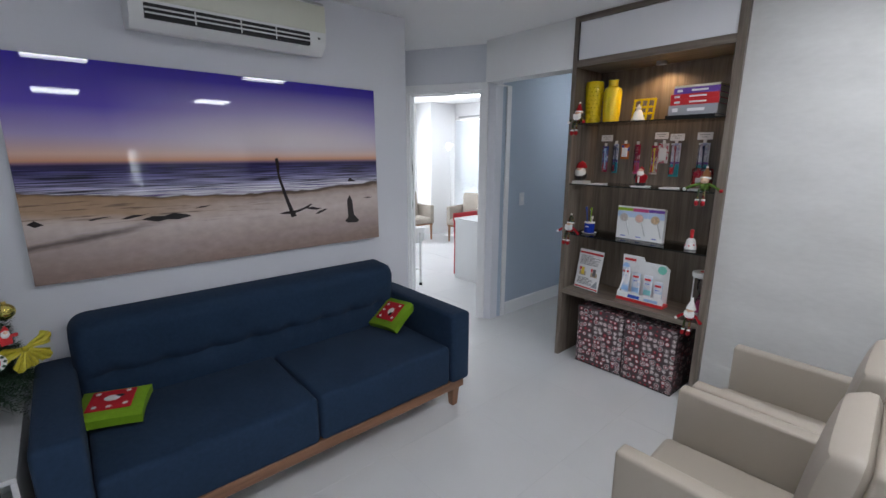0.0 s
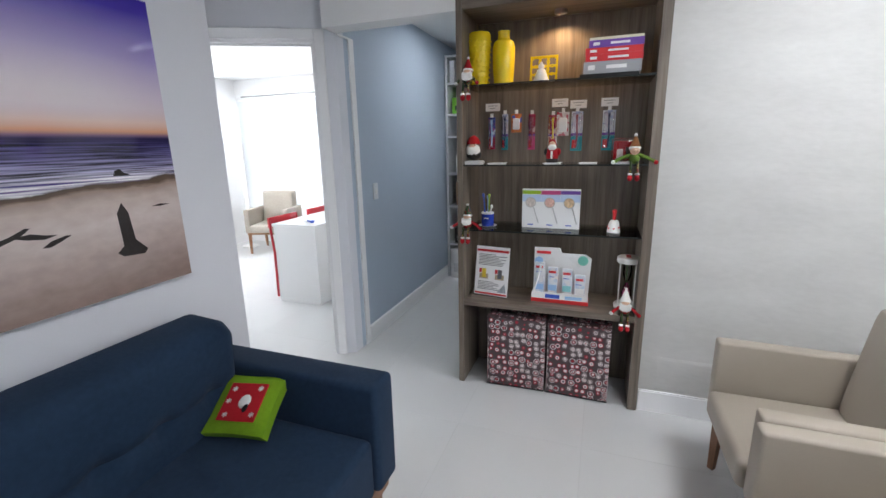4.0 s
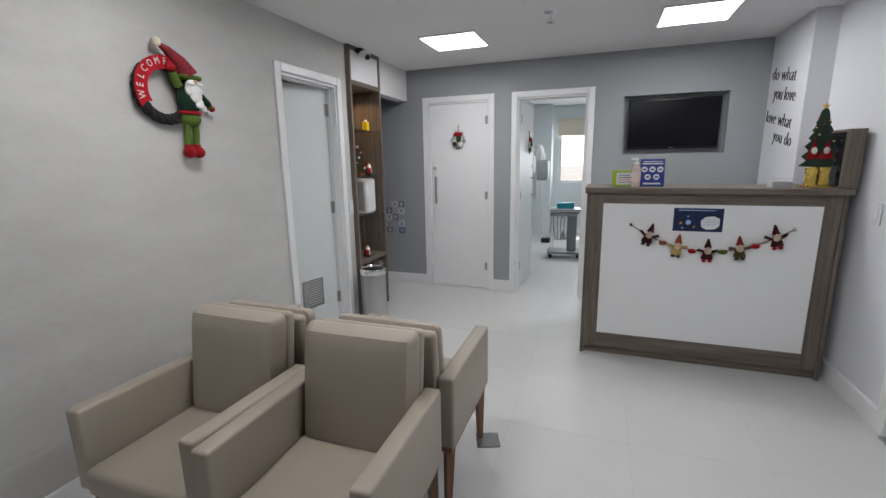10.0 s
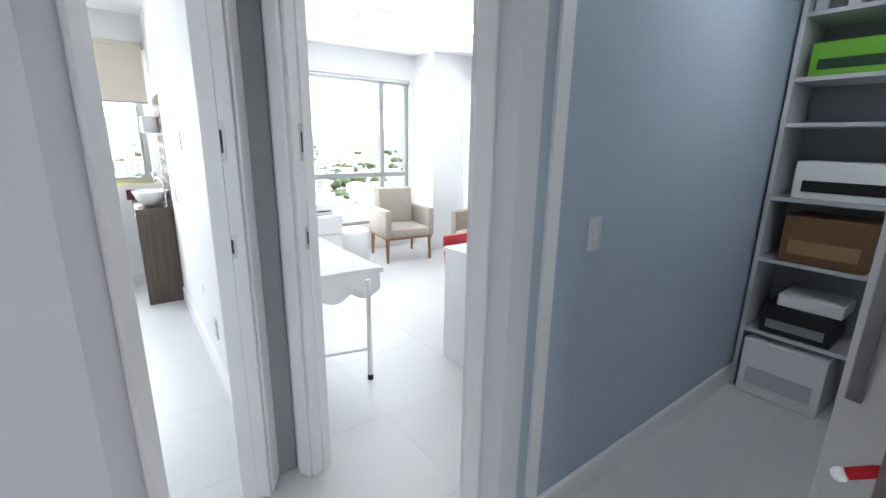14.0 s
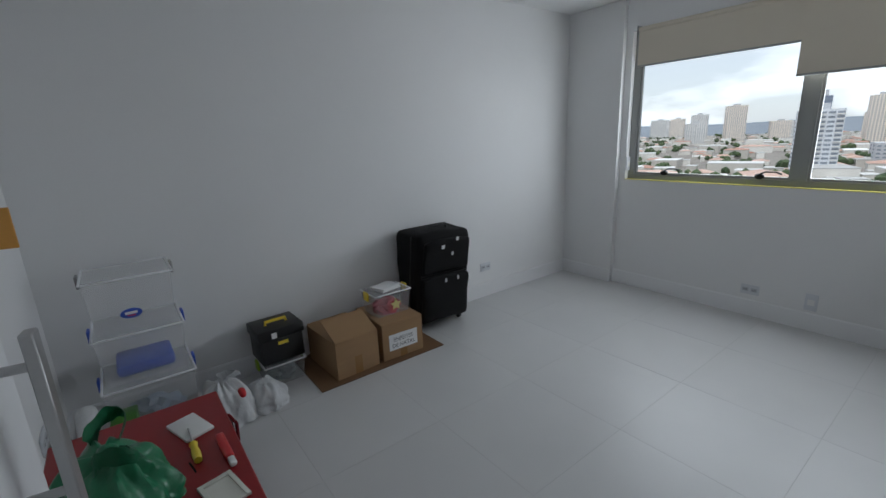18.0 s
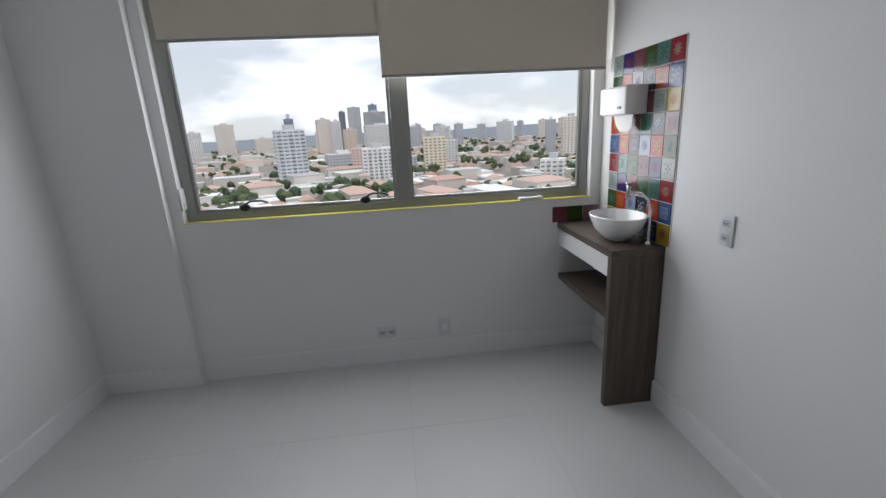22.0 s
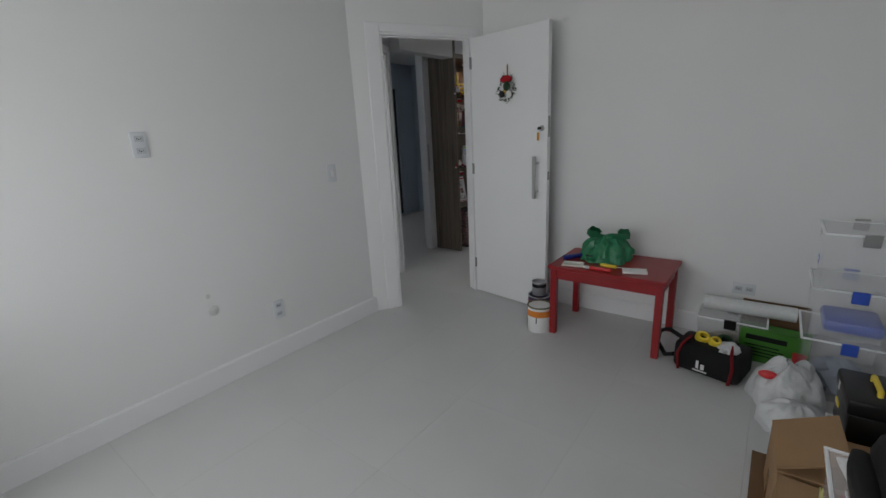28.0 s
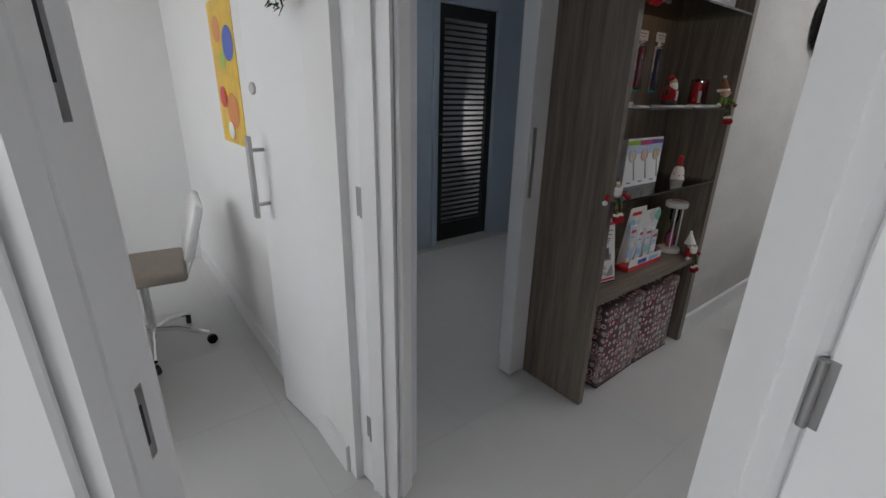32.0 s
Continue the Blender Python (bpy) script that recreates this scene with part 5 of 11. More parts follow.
def seasonal_sitter(m, body, hat, label, beard=True, reach=0.6):
    """Soft figure that sits on an edge with its legs hanging over it; it looks to +x."""
    p = [(ball(bm_new(), -0.008, 0, 0.026, 0.025, 0.9, 1.05, 1.05), body), (ball(bm_new(), 0.0, 0, 0.066, 0.022, 1, 1.05, 1), SKIN), (ball(bm_new(), 0.021, 0, 0.066, 0.006), SKIN)]
    if beard:
        b = bm_new()
        for k in range(16):
            a = -1.3 + 2.6 * (k % 8) / 7
            z = 0.058 - 0.014 * (k // 8)
            ball(b, 0.010 + 0.012 * math.cos(a), 0.022 * math.sin(a), z - 0.008 * math.cos(a), 0.011, 0.9, 0.9, 1.3, 1)
        p.append((b, WHITEV))
    p.append((lathe(bm_new(), [(0.026, 0.074), (0.027, 0.080), (0.022, 0.092), (0.012, 0.118), (0.004, 0.136), (0.0, 0.138)], 14, pose(-0.002, 0, 0, 0, -6, 0)), hat))
    p.append((lathe(bm_new(), [(0.0265, 0.072), (0.029, 0.077), (0.0265, 0.083)], 14, pose(-0.002, 0, 0, 0, -6, 0), cap=False), WHITEV))
    p.append((ball(bm_new(), -0.016, 0.0, 0.138, 0.008), WHITEV))
    for s in (-1, 1):
        b = bm_new()
        tube(b, [(0.0, s * 0.013, 0.010), (0.026, s * 0.015, 0.010), (0.033, s * 0.015, -0.012), (0.034, s * 0.015, -0.040)], 0.0065, 8)
        p.append((b, HATV))
        p.append((ball(bm_new(), 0.039, s * 0.016, -0.064, 0.0145, 1.25, 0.85, 1.1), REDV))
        p.append((ball(bm_new(), 0.035, s * 0.016, -0.046, 0.0125, 1, 1, 0.55), WHITEV))
        b = bm_new()
        tube(b, [(-0.004, s * 0.020, 0.044), (0.010, s * (0.030 + 0.03 * reach), 0.030), (0.018, s * (0.038 + 0.05 * reach), 0.014)], 0.0085, 8)
        p.append((b, body))
        p.append((ball(bm_new(), 0.020, s * (0.040 + 0.055 * reach), 0.010, 0.0105), REDV if s > 0 else WHITEV))
    return doll("seasonal_figure", p, label, "figurine", m, "soft figures sitting on shelf edges")


seasonal_bust(pose(-0.80, 1.065, 1.342), 1.08)
seasonal_standing(pose(-0.80, 1.497, 1.330))
for y_, z_, bd, ht, be, re_, lab in ((1.052, 1.734, HATV, REDV, True, 0.3, "soft checked seasonal figure with red boots on a glass shelf"), (1.045, 0.9615, REDV, HATV, True, 0.8, "soft white-bearded seasonal figure with tall hat on glass shelf"), (1.895, 1.3225, GREENV, BROWNV, False, 1.0, "soft green seasonal figure with spread arms on glass shelf"), (1.910, 0.541, REDV, WHITEV, True, 0.5, "soft red and white seasonal figure on the plank shelf")):
    seasonal_sitter(pose(-0.728, y_, z_), bd, ht, lab, be, re_)

# red gift bag
t_ = thing("gift_bag", "clear gift bag with red stockings folded inside", "gift bag", pose(-0.83, 1.845, 1.3345))
b_ = bx(bm_new(), -0.025, -0.055, 0, 0.025, 0.055, 0.115, 0.012, 2)
part("bag", b_, pane("clear_cellophane", (0.98, 0.9, 0.9), 0.2), t_).visible_shadow = False
part("filling", bx(bm_new(), -0.014, -0.046, 0.004, 0.014, 0.046, 0.10, 0.010, 2), REDF, t_, "folded red felt")
part("filling", bx(bm_new(), 0.0145, -0.03, 0.006, 0.019, 0.0, 0.06, 0.004, 2), WHITEF, t_, "white felt trim")
part("filling", bx(bm_new(), 0.0145, 0.012, 0.01, 0.018, 0.034, 0.07, 0.004, 2), BLACKV, t_)

# cup of brushes on a saucer
t_ = thing("brush_cup", "blue cup of colourful toothbrushes on a white saucer", "cup", pose(-0.84, 1.138, 0.961))
part("saucer", lathe(bm_new(), [(0.0, 0), (0.03, 0.001), (0.052, 0.007), (0.053, 0.009), (0.03, 0.004), (0, 0.004)], 28, cap=False), PORC, t_)
part("cup", lathe(bm_new(), [(0.034, 0.0045), (0.036, 0.01), (0.036, 0.074), (0.033, 0.076), (0.032, 0.02), (0, 0.018)], 28, cap=False), mat("deep_blue_plastic", (0.02, 0.05, 0.40), rough=0.25), t_)
part("lid", lathe(bm_new(), [(0.037, 0.076), (0.037, 0.084), (0.010, 0.086), (0, 0.086)], 28), PORC, t_, "white lid")
for (dx, dy), c_, h_ in zip(((0.012, -0.014), (0.0, 0.006), (-0.012, -0.002), (0.01, 0.018)), (BLUEP, GREENP, SKYP, PORC), (0.105, 0.10, 0.09, 0.04)):
    b_ = bm_new()
    tube(b_, [(dx, dy, 0.084), (dx * 1.4, dy * 1.5, 0.084 + h_)], 0.004, 8)
    bx(b_, dx * 1.4 - 0.004, dy * 1.5 - 0.006, 0.07 + h_, dx * 1.4 + 0.010, dy * 1.5 + 0.006, 0.09 + h_, 0.002, 1)
    part("toothbrush", b_, c_, t_)
part("label", bx(bm_new(), 0.0362, -0.014, 0.05, 0.0368, 0.014, 0.056), CARD, t_, "white printed line")

# triple display card
t_ = thing("display_card", "white three-panel display card with round mirror pictures", "display card", pose(-0.862, 1.492, 0.961))
part("board", bx(bm_new(), -0.008, -0.158, 0, 0.0, 0.158, 0.222, 0.001, 1), CARD, t_)
part("block", box1(-0.03, -0.150, 0, -0.0085, 0.158, 0.215), CARD, t_)
for k_, c_ in enumerate((GREENP, PINKP, VIOLP)):
    y_ = -0.105 + 0.105 * k_
    part("heading", box1(0.0002, y_ - 0.052, 0.192 if k_ != 1 else 0.190, 0.0009, y_ + 0.052, 0.212), c_, t_, "coloured heading bar")
    part("tint", box1(0.0002, y_ - 0.052, 0.15, 0.0006, y_ + 0.052, 0.1895), mat("pale_sky_tint_%d" % k_, (0.50, 0.62, 0.80), rough=0.35, var=0.08, scale=12, bump=0), t_, "pale blue fading ground")
    part("round_picture", lathe(bm_new(), [(0.0, 0), (0.028, 0), (0.028, 0.001), (0, 0.001)], 24, pose(0.001, y_ - 0.005, 0.145, 0, 90, 0)), mat("rim_picture_%d" % k_, ((0.62, 0.55, 0.52), (0.70, 0.45, 0.38), (0.62, 0.45, 0.28))[k_], rough=0.3, var=0.35, scale=60), t_, "small round mirror picture")
    b_ = bm_new()
    tube(b_, [(0.0022, y_ - 0.005 + 0.028 * math.cos(q_ * math.pi / 10), 0.145 + 0.028 * math.sin(q_ * math.pi / 10)) for q_ in range(21)], 0.002, 6)
    part("mirror_rim", b_, STEEL, t_, "grey mirror rim")
    b_ = bm_new()
    rod(b_, (0.0018, y_ + 0.012, 0.118), (0.0018, y_ + 0.04, 0.03), 0.0028, 0.0038, 6)
    part("mirror_handle", b_, STEEL, t_, "grey mirror handle")
    part("line", box1(0.0002, y_ - 0.02, 0.016, 0.0008, y_ + 0.012, 0.022), BLUEP, t_)

# little bell
t_ = thing("bell", "small white ceramic seasonal bell with a red handle", "bell", pose(-0.84, 1.828, 0.961))
part("body", lathe(bm_new(), [(0.034, 0), (0.032, 0.012), (0.026, 0.05), (0.018, 0.064), (0.0, 0.068)], 24), PORC, t_)
part("handle", lathe(bm_new(), [(0.008, 0.066), (0.010, 0.09), (0.012, 0.118), (0.0, 0.124)], 12), REDP, t_, "red knob handle")
b_ = bm_new()
for k_ in range(7):
    a_ = k_ * 0.9
    ball(b_, 0.030 * math.cos(a_), 0.030 * math.sin(a_), 0.022 + 0.006 * (k_ % 2), 0.007, 0.5, 0.8, 0.9, 1)
part("painting", b_, REDP, t_, "red painted motif")

# leaflet in a clear stand
t_ = thing("leaflet_stand", "white leaflet in a tilted clear acrylic stand", "leaflet stand", pose(-0.80, 1.165, 0.541, 0, -10, -8))
part("sheet", box1(0.0, -0.105, 0.006, 0.001, 0.105, 0.30), CARD, t_)
part("stand", box1(-0.0045, -0.108, 0.0, -0.0005, 0.108, 0.305), pane("clear_acrylic", (0.93, 0.95, 0.95), 0.12), t_).visible_shadow = False
part("foot", box1(-0.07, -0.108, 0.0, -0.005, 0.108, 0.004), pane("clear_acrylic_foot", (0.93, 0.95, 0.95), 0.12), t_).visible_shadow = False
part("heading", box1(0.0012, -0.10, 0.268, 0.0016, 0.10, 0.282), REDP, t_, "red heading bar")
part("footer", box1(0.0012, -0.10, 0.012, 0.0016, 0.10, 0.022), REDP, t_, "red footer bar")
for k_ in range(8):
    part("line", box1(0.0012, -0.085, 0.25 - k_ * 0.009, 0.0016, 0.02 + 0.07 * abs(math.sin(k_ * 1.7)), 0.2535 - k_ * 0.009), INK, t_)
for k_ in range(6):
    part("line", box1(0.0012, -0.085, 0.085 - k_ * 0.009, 0.0016, 0.01 + 0.04 * abs(math.sin(k_)), 0.0885 - k_ * 0.009), INK, t_)
for y_, c_ in ((-0.05, YELP), (0.05, INK)):
    part("photo", box1(0.0012, y_ - 0.028, 0.105, 0.0017, y_ + 0.028, 0.135), mat("sand_coloured_photo", (0.42, 0.34, 0.22), rough=0.4, var=0.3, scale=60), t_)
    part("photo", box1(0.0018, y_ - 0.012, 0.112, 0.0021, y_ + 0.014, 0.165), c_, t_)
    part("photo", box1(0.0018, y_ - 0.03, 0.14, 0.0021, y_ - 0.014, 0.165), REDP, t_)
part("photo", prism(bm_new(), [(0.04, 0.03), (0.095, 0.03), (0.085, 0.085)], 0.0004, Matrix(((0, 0, 1, 0.0014), (1, 0, 0, 0), (0, 1, 0, 0), (0, 0, 0, 1)))), mat("grey_photo", (0.3, 0.32, 0.35), rough=0.4, var=0.4, scale=80), t_)

# toothpaste display stand
t_ = thing("product_display", "white cardboard toothpaste display with a red front lip", "display stand", pose(-0.86, 1.568, 0.541))
part("back_card", prism(bm_new(), [(-0.158, 0.02), (0.150, 0.02), (0.16, 0.26), (0.13, 0.285), (0.0, 0.285), (-0.01, 0.315), (-0.152, 0.315)], 0.004, Matrix(((0, 0.10, 1, -0.012), (1, 0, 0, 0), (0, 1, 0, 0), (0, 0, 0, 1)))), CARD, t_)
part("tray", bx(bm_new(), -0.02, -0.160, 0.0, 0.062, 0.155, 0.022, 0.001, 1), REDP, t_, "red front lip")
part("tray_front", box1(0.058, -0.158, 0.023, 0.062, 0.153, 0.06), CARD, t_, "printed tray front")
part("strip", box1(0.0624, -0.08, 0.028, 0.0632, 0.0, 0.05), BLUEP, t_)
part("strip", box1(0.0624, 0.03, 0.028, 0.0632, 0.12, 0.046), SKYP, t_)
part("heading", box1(0.026, -0.138, 0.278, 0.028, -0.06, 0.294), REDP, t_, "red brand bar")
part("round_badge", lathe(bm_new(), [(0.0, 0), (0.028, 0), (0.028, 0.001), (0, 0.001)], 20, pose(0.025, 0.115, 0.25, 0, 90, 0)), mat("mint_print", (0.2, 0.55, 0.45), rough=0.4), t_)
part("round_badge", lathe(bm_new(), [(0.0, 0), (0.024, 0), (0.024, 0.001), (0, 0.001)], 20, pose(0.025, -0.125, 0.235, 0, 90, 0)), SKYP, t_)
PASTEP = print_mix("pale_toothpaste_print", (0.72, 0.76, 0.82), [(0.60, 0.68, 0.80), (0.78, 0.78, 0.80), (0.55, 0.66, 0.78)], 45)
for y_, z0, z1, c_ in ((-0.118, 0.04, 0.23, SKYP), (-0.045, 0.04, 0.205, SKYP), (0.035, 0.04, 0.20, mat("mint_blue_print", (0.25, 0.58, 0.6), rough=0.3)), (0.105, 0.03, 0.17, CARD)):
    p_ = part("pack", bx(bm_new(), 0.026, y_ - 0.027, z0, 0.036, y_ + 0.027, z1, 0.003, 1), PASTEP, t_, "toothpaste carton")
    part("label", box1(0.0362, y_ - 0.022, z1 - 0.036, 0.0368, y_ + 0.018, z1 - 0.022), REDP, p_)
    part("label", box1(0.0362, y_ - 0.024, z0 + 0.025, 0.0368, y_ + 0.024, z0 + 0.06), c_, p_)
    part("label", box1(0.0362, y_ - 0.02, z1 - 0.060, 0.0368, y_ + 0.010, z1 - 0.056), BLUEP, p_)
b_ = bm_new()
tube(b_, [(0.056, -0.15, 0.05), (0.058, -0.128, 0.13), (0.056, -0.108, 0.22)], 0.006, 8)
part("toothbrush", b_, CARD, t_, "white model toothbrush")

# brushing timer
FIR2 = mat("dark_green_plastic_post", (0.06, 0.14, 0.03), rough=0.35)
t_ = thing("sand_timer", "clear brushing timer with white ends and pink sand", "timer", pose(-0.85, 1.915, 0.541))
part("base", lathe(bm_new(), [(0.06, 0), (0.06, 0.018), (0.055, 0.024), (0, 0.024)], 28), PORC, t_)
part("cap", lathe(bm_new(), [(0.054, 0.255), (0.057, 0.262), (0.057, 0.284), (0.05, 0.289), (0, 0.289)], 28), PORC, t_)
part("mark", bx(bm_new(), -0.03, -0.012, 0.2893, 0.03, 0.012, 0.2903), REDP, t_)
for k_ in range(3):
    a_ = radians(60 + 120 * k_)
    part("post", rod(bm_new(), (0.045 * math.cos(a_), 0.045 * math.sin(a_), 0.02), (0.045 * math.cos(a_), 0.045 * math.sin(a_), 0.26), 0.004), (PORC, FIR2, PORC)[k_], t_)
part("glass", lathe(bm_new(), [(0.022, 0.026), (0.024, 0.09), (0.006, 0.14), (0.024, 0.19), (0.022, 0.254)], 20, cap=False), pane("clear_timer_glass", (0.95, 0.97, 0.98), 0.15), t_).visible_shadow = False
part("sand", lathe(bm_new(), [(0.018, 0.028), (0.02, 0.085), (0.0, 0.11)], 18), PINKP, t_, "pink sand")


# boxes wrapped in paper with ringed flowers
def wrap_material():
    m, n, l, p = nodes_of("red_and_grey_flowered_wrapping")
    tc = n.new("ShaderNodeTexCoord")
    v = n.new("ShaderNodeTexVoronoi")
    v.inputs["Scale"].default_value, v.inputs["Randomness"].default_value = 27, 0.42
    l.new(tc.outputs["Object"], v.inputs["Vector"])
    sp = n.new("ShaderNodeSeparateColor")
    l.new(v.outputs["Color"], sp.inputs[0])
    red, grey, pale, dark = (0.33, 0.012, 0.03), (0.13, 0.11, 0.105), (0.72, 0.64, 0.63), (0.06, 0.035, 0.04)
    last = None
    for k, inks in enumerate(((pale, red, pale, dark, pale, red), (pale, grey, pale, red, dark, pale), (red, pale, grey, pale, dark, grey))):
        r = n.new("ShaderNodeValToRGB")
        r.color_ramp.interpolation = "CONSTANT"
        e = r.color_ramp.elements
        while len(e) < 7:
            e.new(0.5)
        for el, a, c in zip(e, (0.0, 0.10, 0.22, 0.29, 0.36, 0.45, 0.53), inks + (dark,)):
            el.position, el.color = a, (*c, 1)
        l.new(v.outputs["Distance"], r.inputs["Fac"])
        if last is None:
            last = r.outputs["Color"]
            continue
        gt = n.new("ShaderNodeMath")
        gt.operation = "GREATER_THAN"
        gt.inputs[1].default_value = 0.36 if k == 1 else 0.70
        l.new(sp.outputs[0], gt.inputs[0])
        mx = n.new("ShaderNodeMixRGB")
        l.new(gt.outputs[0], mx.inputs["Fac"])
        l.new(last, mx.inputs["Color1"])
        l.new(r.outputs["Color"], mx.inputs["Color2"])
        last = mx.outputs["Color"]
    l.new(last, p.inputs["Base Color"])
    p.inputs["Roughness"].default_value = 0.35
    return m


WRAP = wrap_material()
for y_, w_, lab in ((1.331, 0.338, "large cube box wrapped in red flowered paper"), (1.690, 0.338, "cube box wrapped in red flowered paper, beside its twin")):
    t_ = thing("wrapped_box", lab, "box", pose(-0.90, y_, 0.002, 0, 0, 1.5 if y_ < 1.5 else -1.5), "wrapped boxes")
    part("box", bx(bm_new(), -0.16, -w_ / 2, 0, 0.165, w_ / 2, 0.415, 0.006, 2), WRAP, t_)
    part("lid", bx(bm_new(), -0.163, -w_ / 2 - 0.002, 0.385, 0.168, w_ / 2 + 0.002, 0.44, 0.006, 2), WRAP, t_)
    part("base", bx(bm_new(), -0.161, -w_ / 2 - 0.001, 0.0, 0.166, w_ / 2 + 0.001, 0.012, 0.002, 1), BLACKPL, t_, "dark bottom edge")

# ---- doors ----
HINGE = mat("grey_steel_hinge", (0.36, 0.36, 0.36), rough=0.4, metal=0.9, var=0.08)


def door_leaf(name, label, m, w, h=2.04, th=0.036, pull=None, cyl=True, hinges="front", bar=0.30, pull_z=0.87, cyl_z=1.36, key=False, paint=None, hinge=(0.007, 0.085, 0.03), gap=0.003):
    """A flush leaf; the hinge edge is at x = 0, the front looks to -y. pull: which faces carry a bar."""
    t = tagged(new(name), label, "door")
    t.matrix_basis = m
    tagged(t, kind="structure")
    part("leaf", bx(bm_new(), gap, 0, 0.008, w, th, h, 0.0015, 1), paint or DOORWHITE, t)
    hr, hl, hw = hinge
    for z in (0.22, 1.02, 1.82):
        b = bm_new()
        rod(b, (0, -0.006, z), (0, -0.006, z + hl), hr)
        bx(b, 0.001, -0.0025, z, hw, -0.0004, z + hl)
        part("hinge", b, HINGE, t, "grey steel hinge")
    for s in pull or ():
        y0 = -0.0005 if s < 0 else th + 0.0005
        yb = y0 + s * 0.045
        b = bm_new()
        bx(b, w - 0.085, min(yb, yb + s * 0.016), pull_z, w - 0.06, max(yb, yb + s * 0.016), pull_z + bar, 0.002, 1)
        for z in (pull_z + 0.05, pull_z + bar - 0.05):
            rod(b, (w - 0.0725, y0, z), (w - 0.0725, yb, z), 0.007)
        part("pull_bar", b, mat_pull, t, "satin steel pull bar")
    if cyl:
        for s in pull or (-1,):
            y0 = -0.0005 if s < 0 else th + 0.0005
            part("lock_cylinder", lathe(bm_new(), [(0.021, 0), (0.021, 0.006), (0.018, 0.009), (0, 0.009)], 20, pose(w - 0.045, y0, cyl_z, 90 if s < 0 else -90, 0, 0)), STEEL, t, "round steel lock")
    part("latch_plate", box1(w, 0.006, 1.0, w + 0.0015, th - 0.006, 1.06), HINGE, t)
    part("latch_plate", box1(w, 0.006, 1.30, w + 0.0015, th - 0.006, 1.44), HINGE, t)
    if key:
        k = part("key", bx(bm_new(), w - 0.048, -0.055, cyl_z - 0.009, w - 0.042, -0.0106, cyl_z + 0.009, 0.003, 1), BLACKPL, t, "key with a black grip")
        part("key_tag", bx(bm_new(), w - 0.046, -0.062, cyl_z - 0.082, w - 0.043, -0.033, cyl_z - 0.028, 0.001, 1), mat("amber_plastic_tag", (0.75, 0.36, 0.07), rough=0.35), k, "amber plastic key tag")
        b = bm_new()
        tube(b, [(w - 0.045, -0.05, cyl_z - 0.006), (w - 0.045, -0.05, cyl_z - 0.029)], 0.001, 6)
        part("key_ring", b, STEEL, k)
    return t


mat_pull = mat("satin_aluminium", (0.46, 0.46, 0.46), rough=0.38, metal=0.85, var=0.05)
door_leaf("door_2", "white flush storage door, wide open against the wall", pose(0.140, 0.022, 0, 0, 0, -9), 0.70, pull=(-1,), key=True, pull_z=0.87, hinge=(0.005, 0.085, 0.013))
door_leaf("door_1", "white flush office door standing open into the office", pose(-0.880, 0.018, 0, 0, 0, 188) @ Matrix.Diagonal((1, -1, 1, 1)), 0.68, pull=(-1, 1), pull_z=0.90)
door_leaf("door_3", "white flush door, closed, with a wreath", pose(0.184, N_Y + 0.012, 0, 0, 0, 180) @ Matrix.Diagonal((1, -1, 1, 1)), 0.655, pull=(-1,), pull_z=0.97)
door_leaf("door_4", "white flush surgery door, half open", pose(0.515, NT + 0.002, 0, 0, 0, 87) , 0.66, pull=(-1, 1), pull_z=0.97)
# the leaf's white is tinted grey-green: the washroom's cool, dim light in its colour
_wc = door_leaf("door_5", "white flush washroom door, ajar, with a grille low down", pose(W_X - 0.078, 4.617, 0, 0, 0, 258) @ Matrix.Diagonal((1, -1, 1, 1)), 0.64, pull=None, cyl=False, paint=mat("white_lacquer_cool_shade_tint", (0.66, 0.695, 0.69), rough=0.4, var=0.02, scale=2, bump=0.03, fine=60), hinge=(0.010, 0.10, 0.036), gap=0.009)
# added black strip that stands for the shade in the open hinge gap
part("gap_shade_strip", box1(0.001, 0.006, 0.008, 0.0085, 0.030, 2.04), BLACKPL, _wc, "black strip as the shade in the hinge gap")
b_ = bm_new()
for a in ((0.19, 0.25, 0.41, 0.26), (0.19, 0.48, 0.41, 0.49), (0.19, 0.26, 0.20, 0.48), (0.40, 0.26, 0.41, 0.48)):
    bx(b_, a[0], -0.005, a[1], a[2], -0.0004, a[3])
_gr = part("grille", b_, HINGE, _wc, "grey air grille")
for k_ in range(11):
    part("slat", bx(bm_new(), 0.20, -0.004, 0.263 + 0.0198 * k_, 0.40, -0.0008, 0.275 + 0.0198 * k_), HINGE, _gr)

# entrance leaf with frosted glass
FROST = mat("sea_green_frosted_glass", (0.13, 0.20, 0.19), rough=0.13, var=0.04, scale=2, bump=0)
ED = tagged(new("door_6"), "white entrance door with a tall sea-green frosted glass panel", "door", kind="structure")
ED.matrix_basis = Matrix.Translation((E_X + 0.03, 0, 0))
b_ = bm_new()
for a in ((3.0, 0.008, 3.165, 2.04), (3.715, 0.008, 4.042, 2.04), (3.165, 0.008, 3.715, 0.285), (3.165, 1.752, 3.715, 2.04)):
    bx(b_, 0.0, a[0], a[1], 0.04, a[2], a[3], 0.001, 1)
part("leaf", b_, DOORWHITE, ED)
part("glass", box1(0.012, 3.166, 0.286, 0.028, 3.714, 1.751), FROST, ED, "sea-green frosted glass")
part("notice", box1(0.0105, 3.36, 1.045, 0.0115, 3.56, 1.265), mat("paper_behind_frosted_glass", (0.30, 0.37, 0.36), rough=0.2, var=0.04, bump=0), ED, "pale notice sheet taped to the glass")
b_ = bm_new()
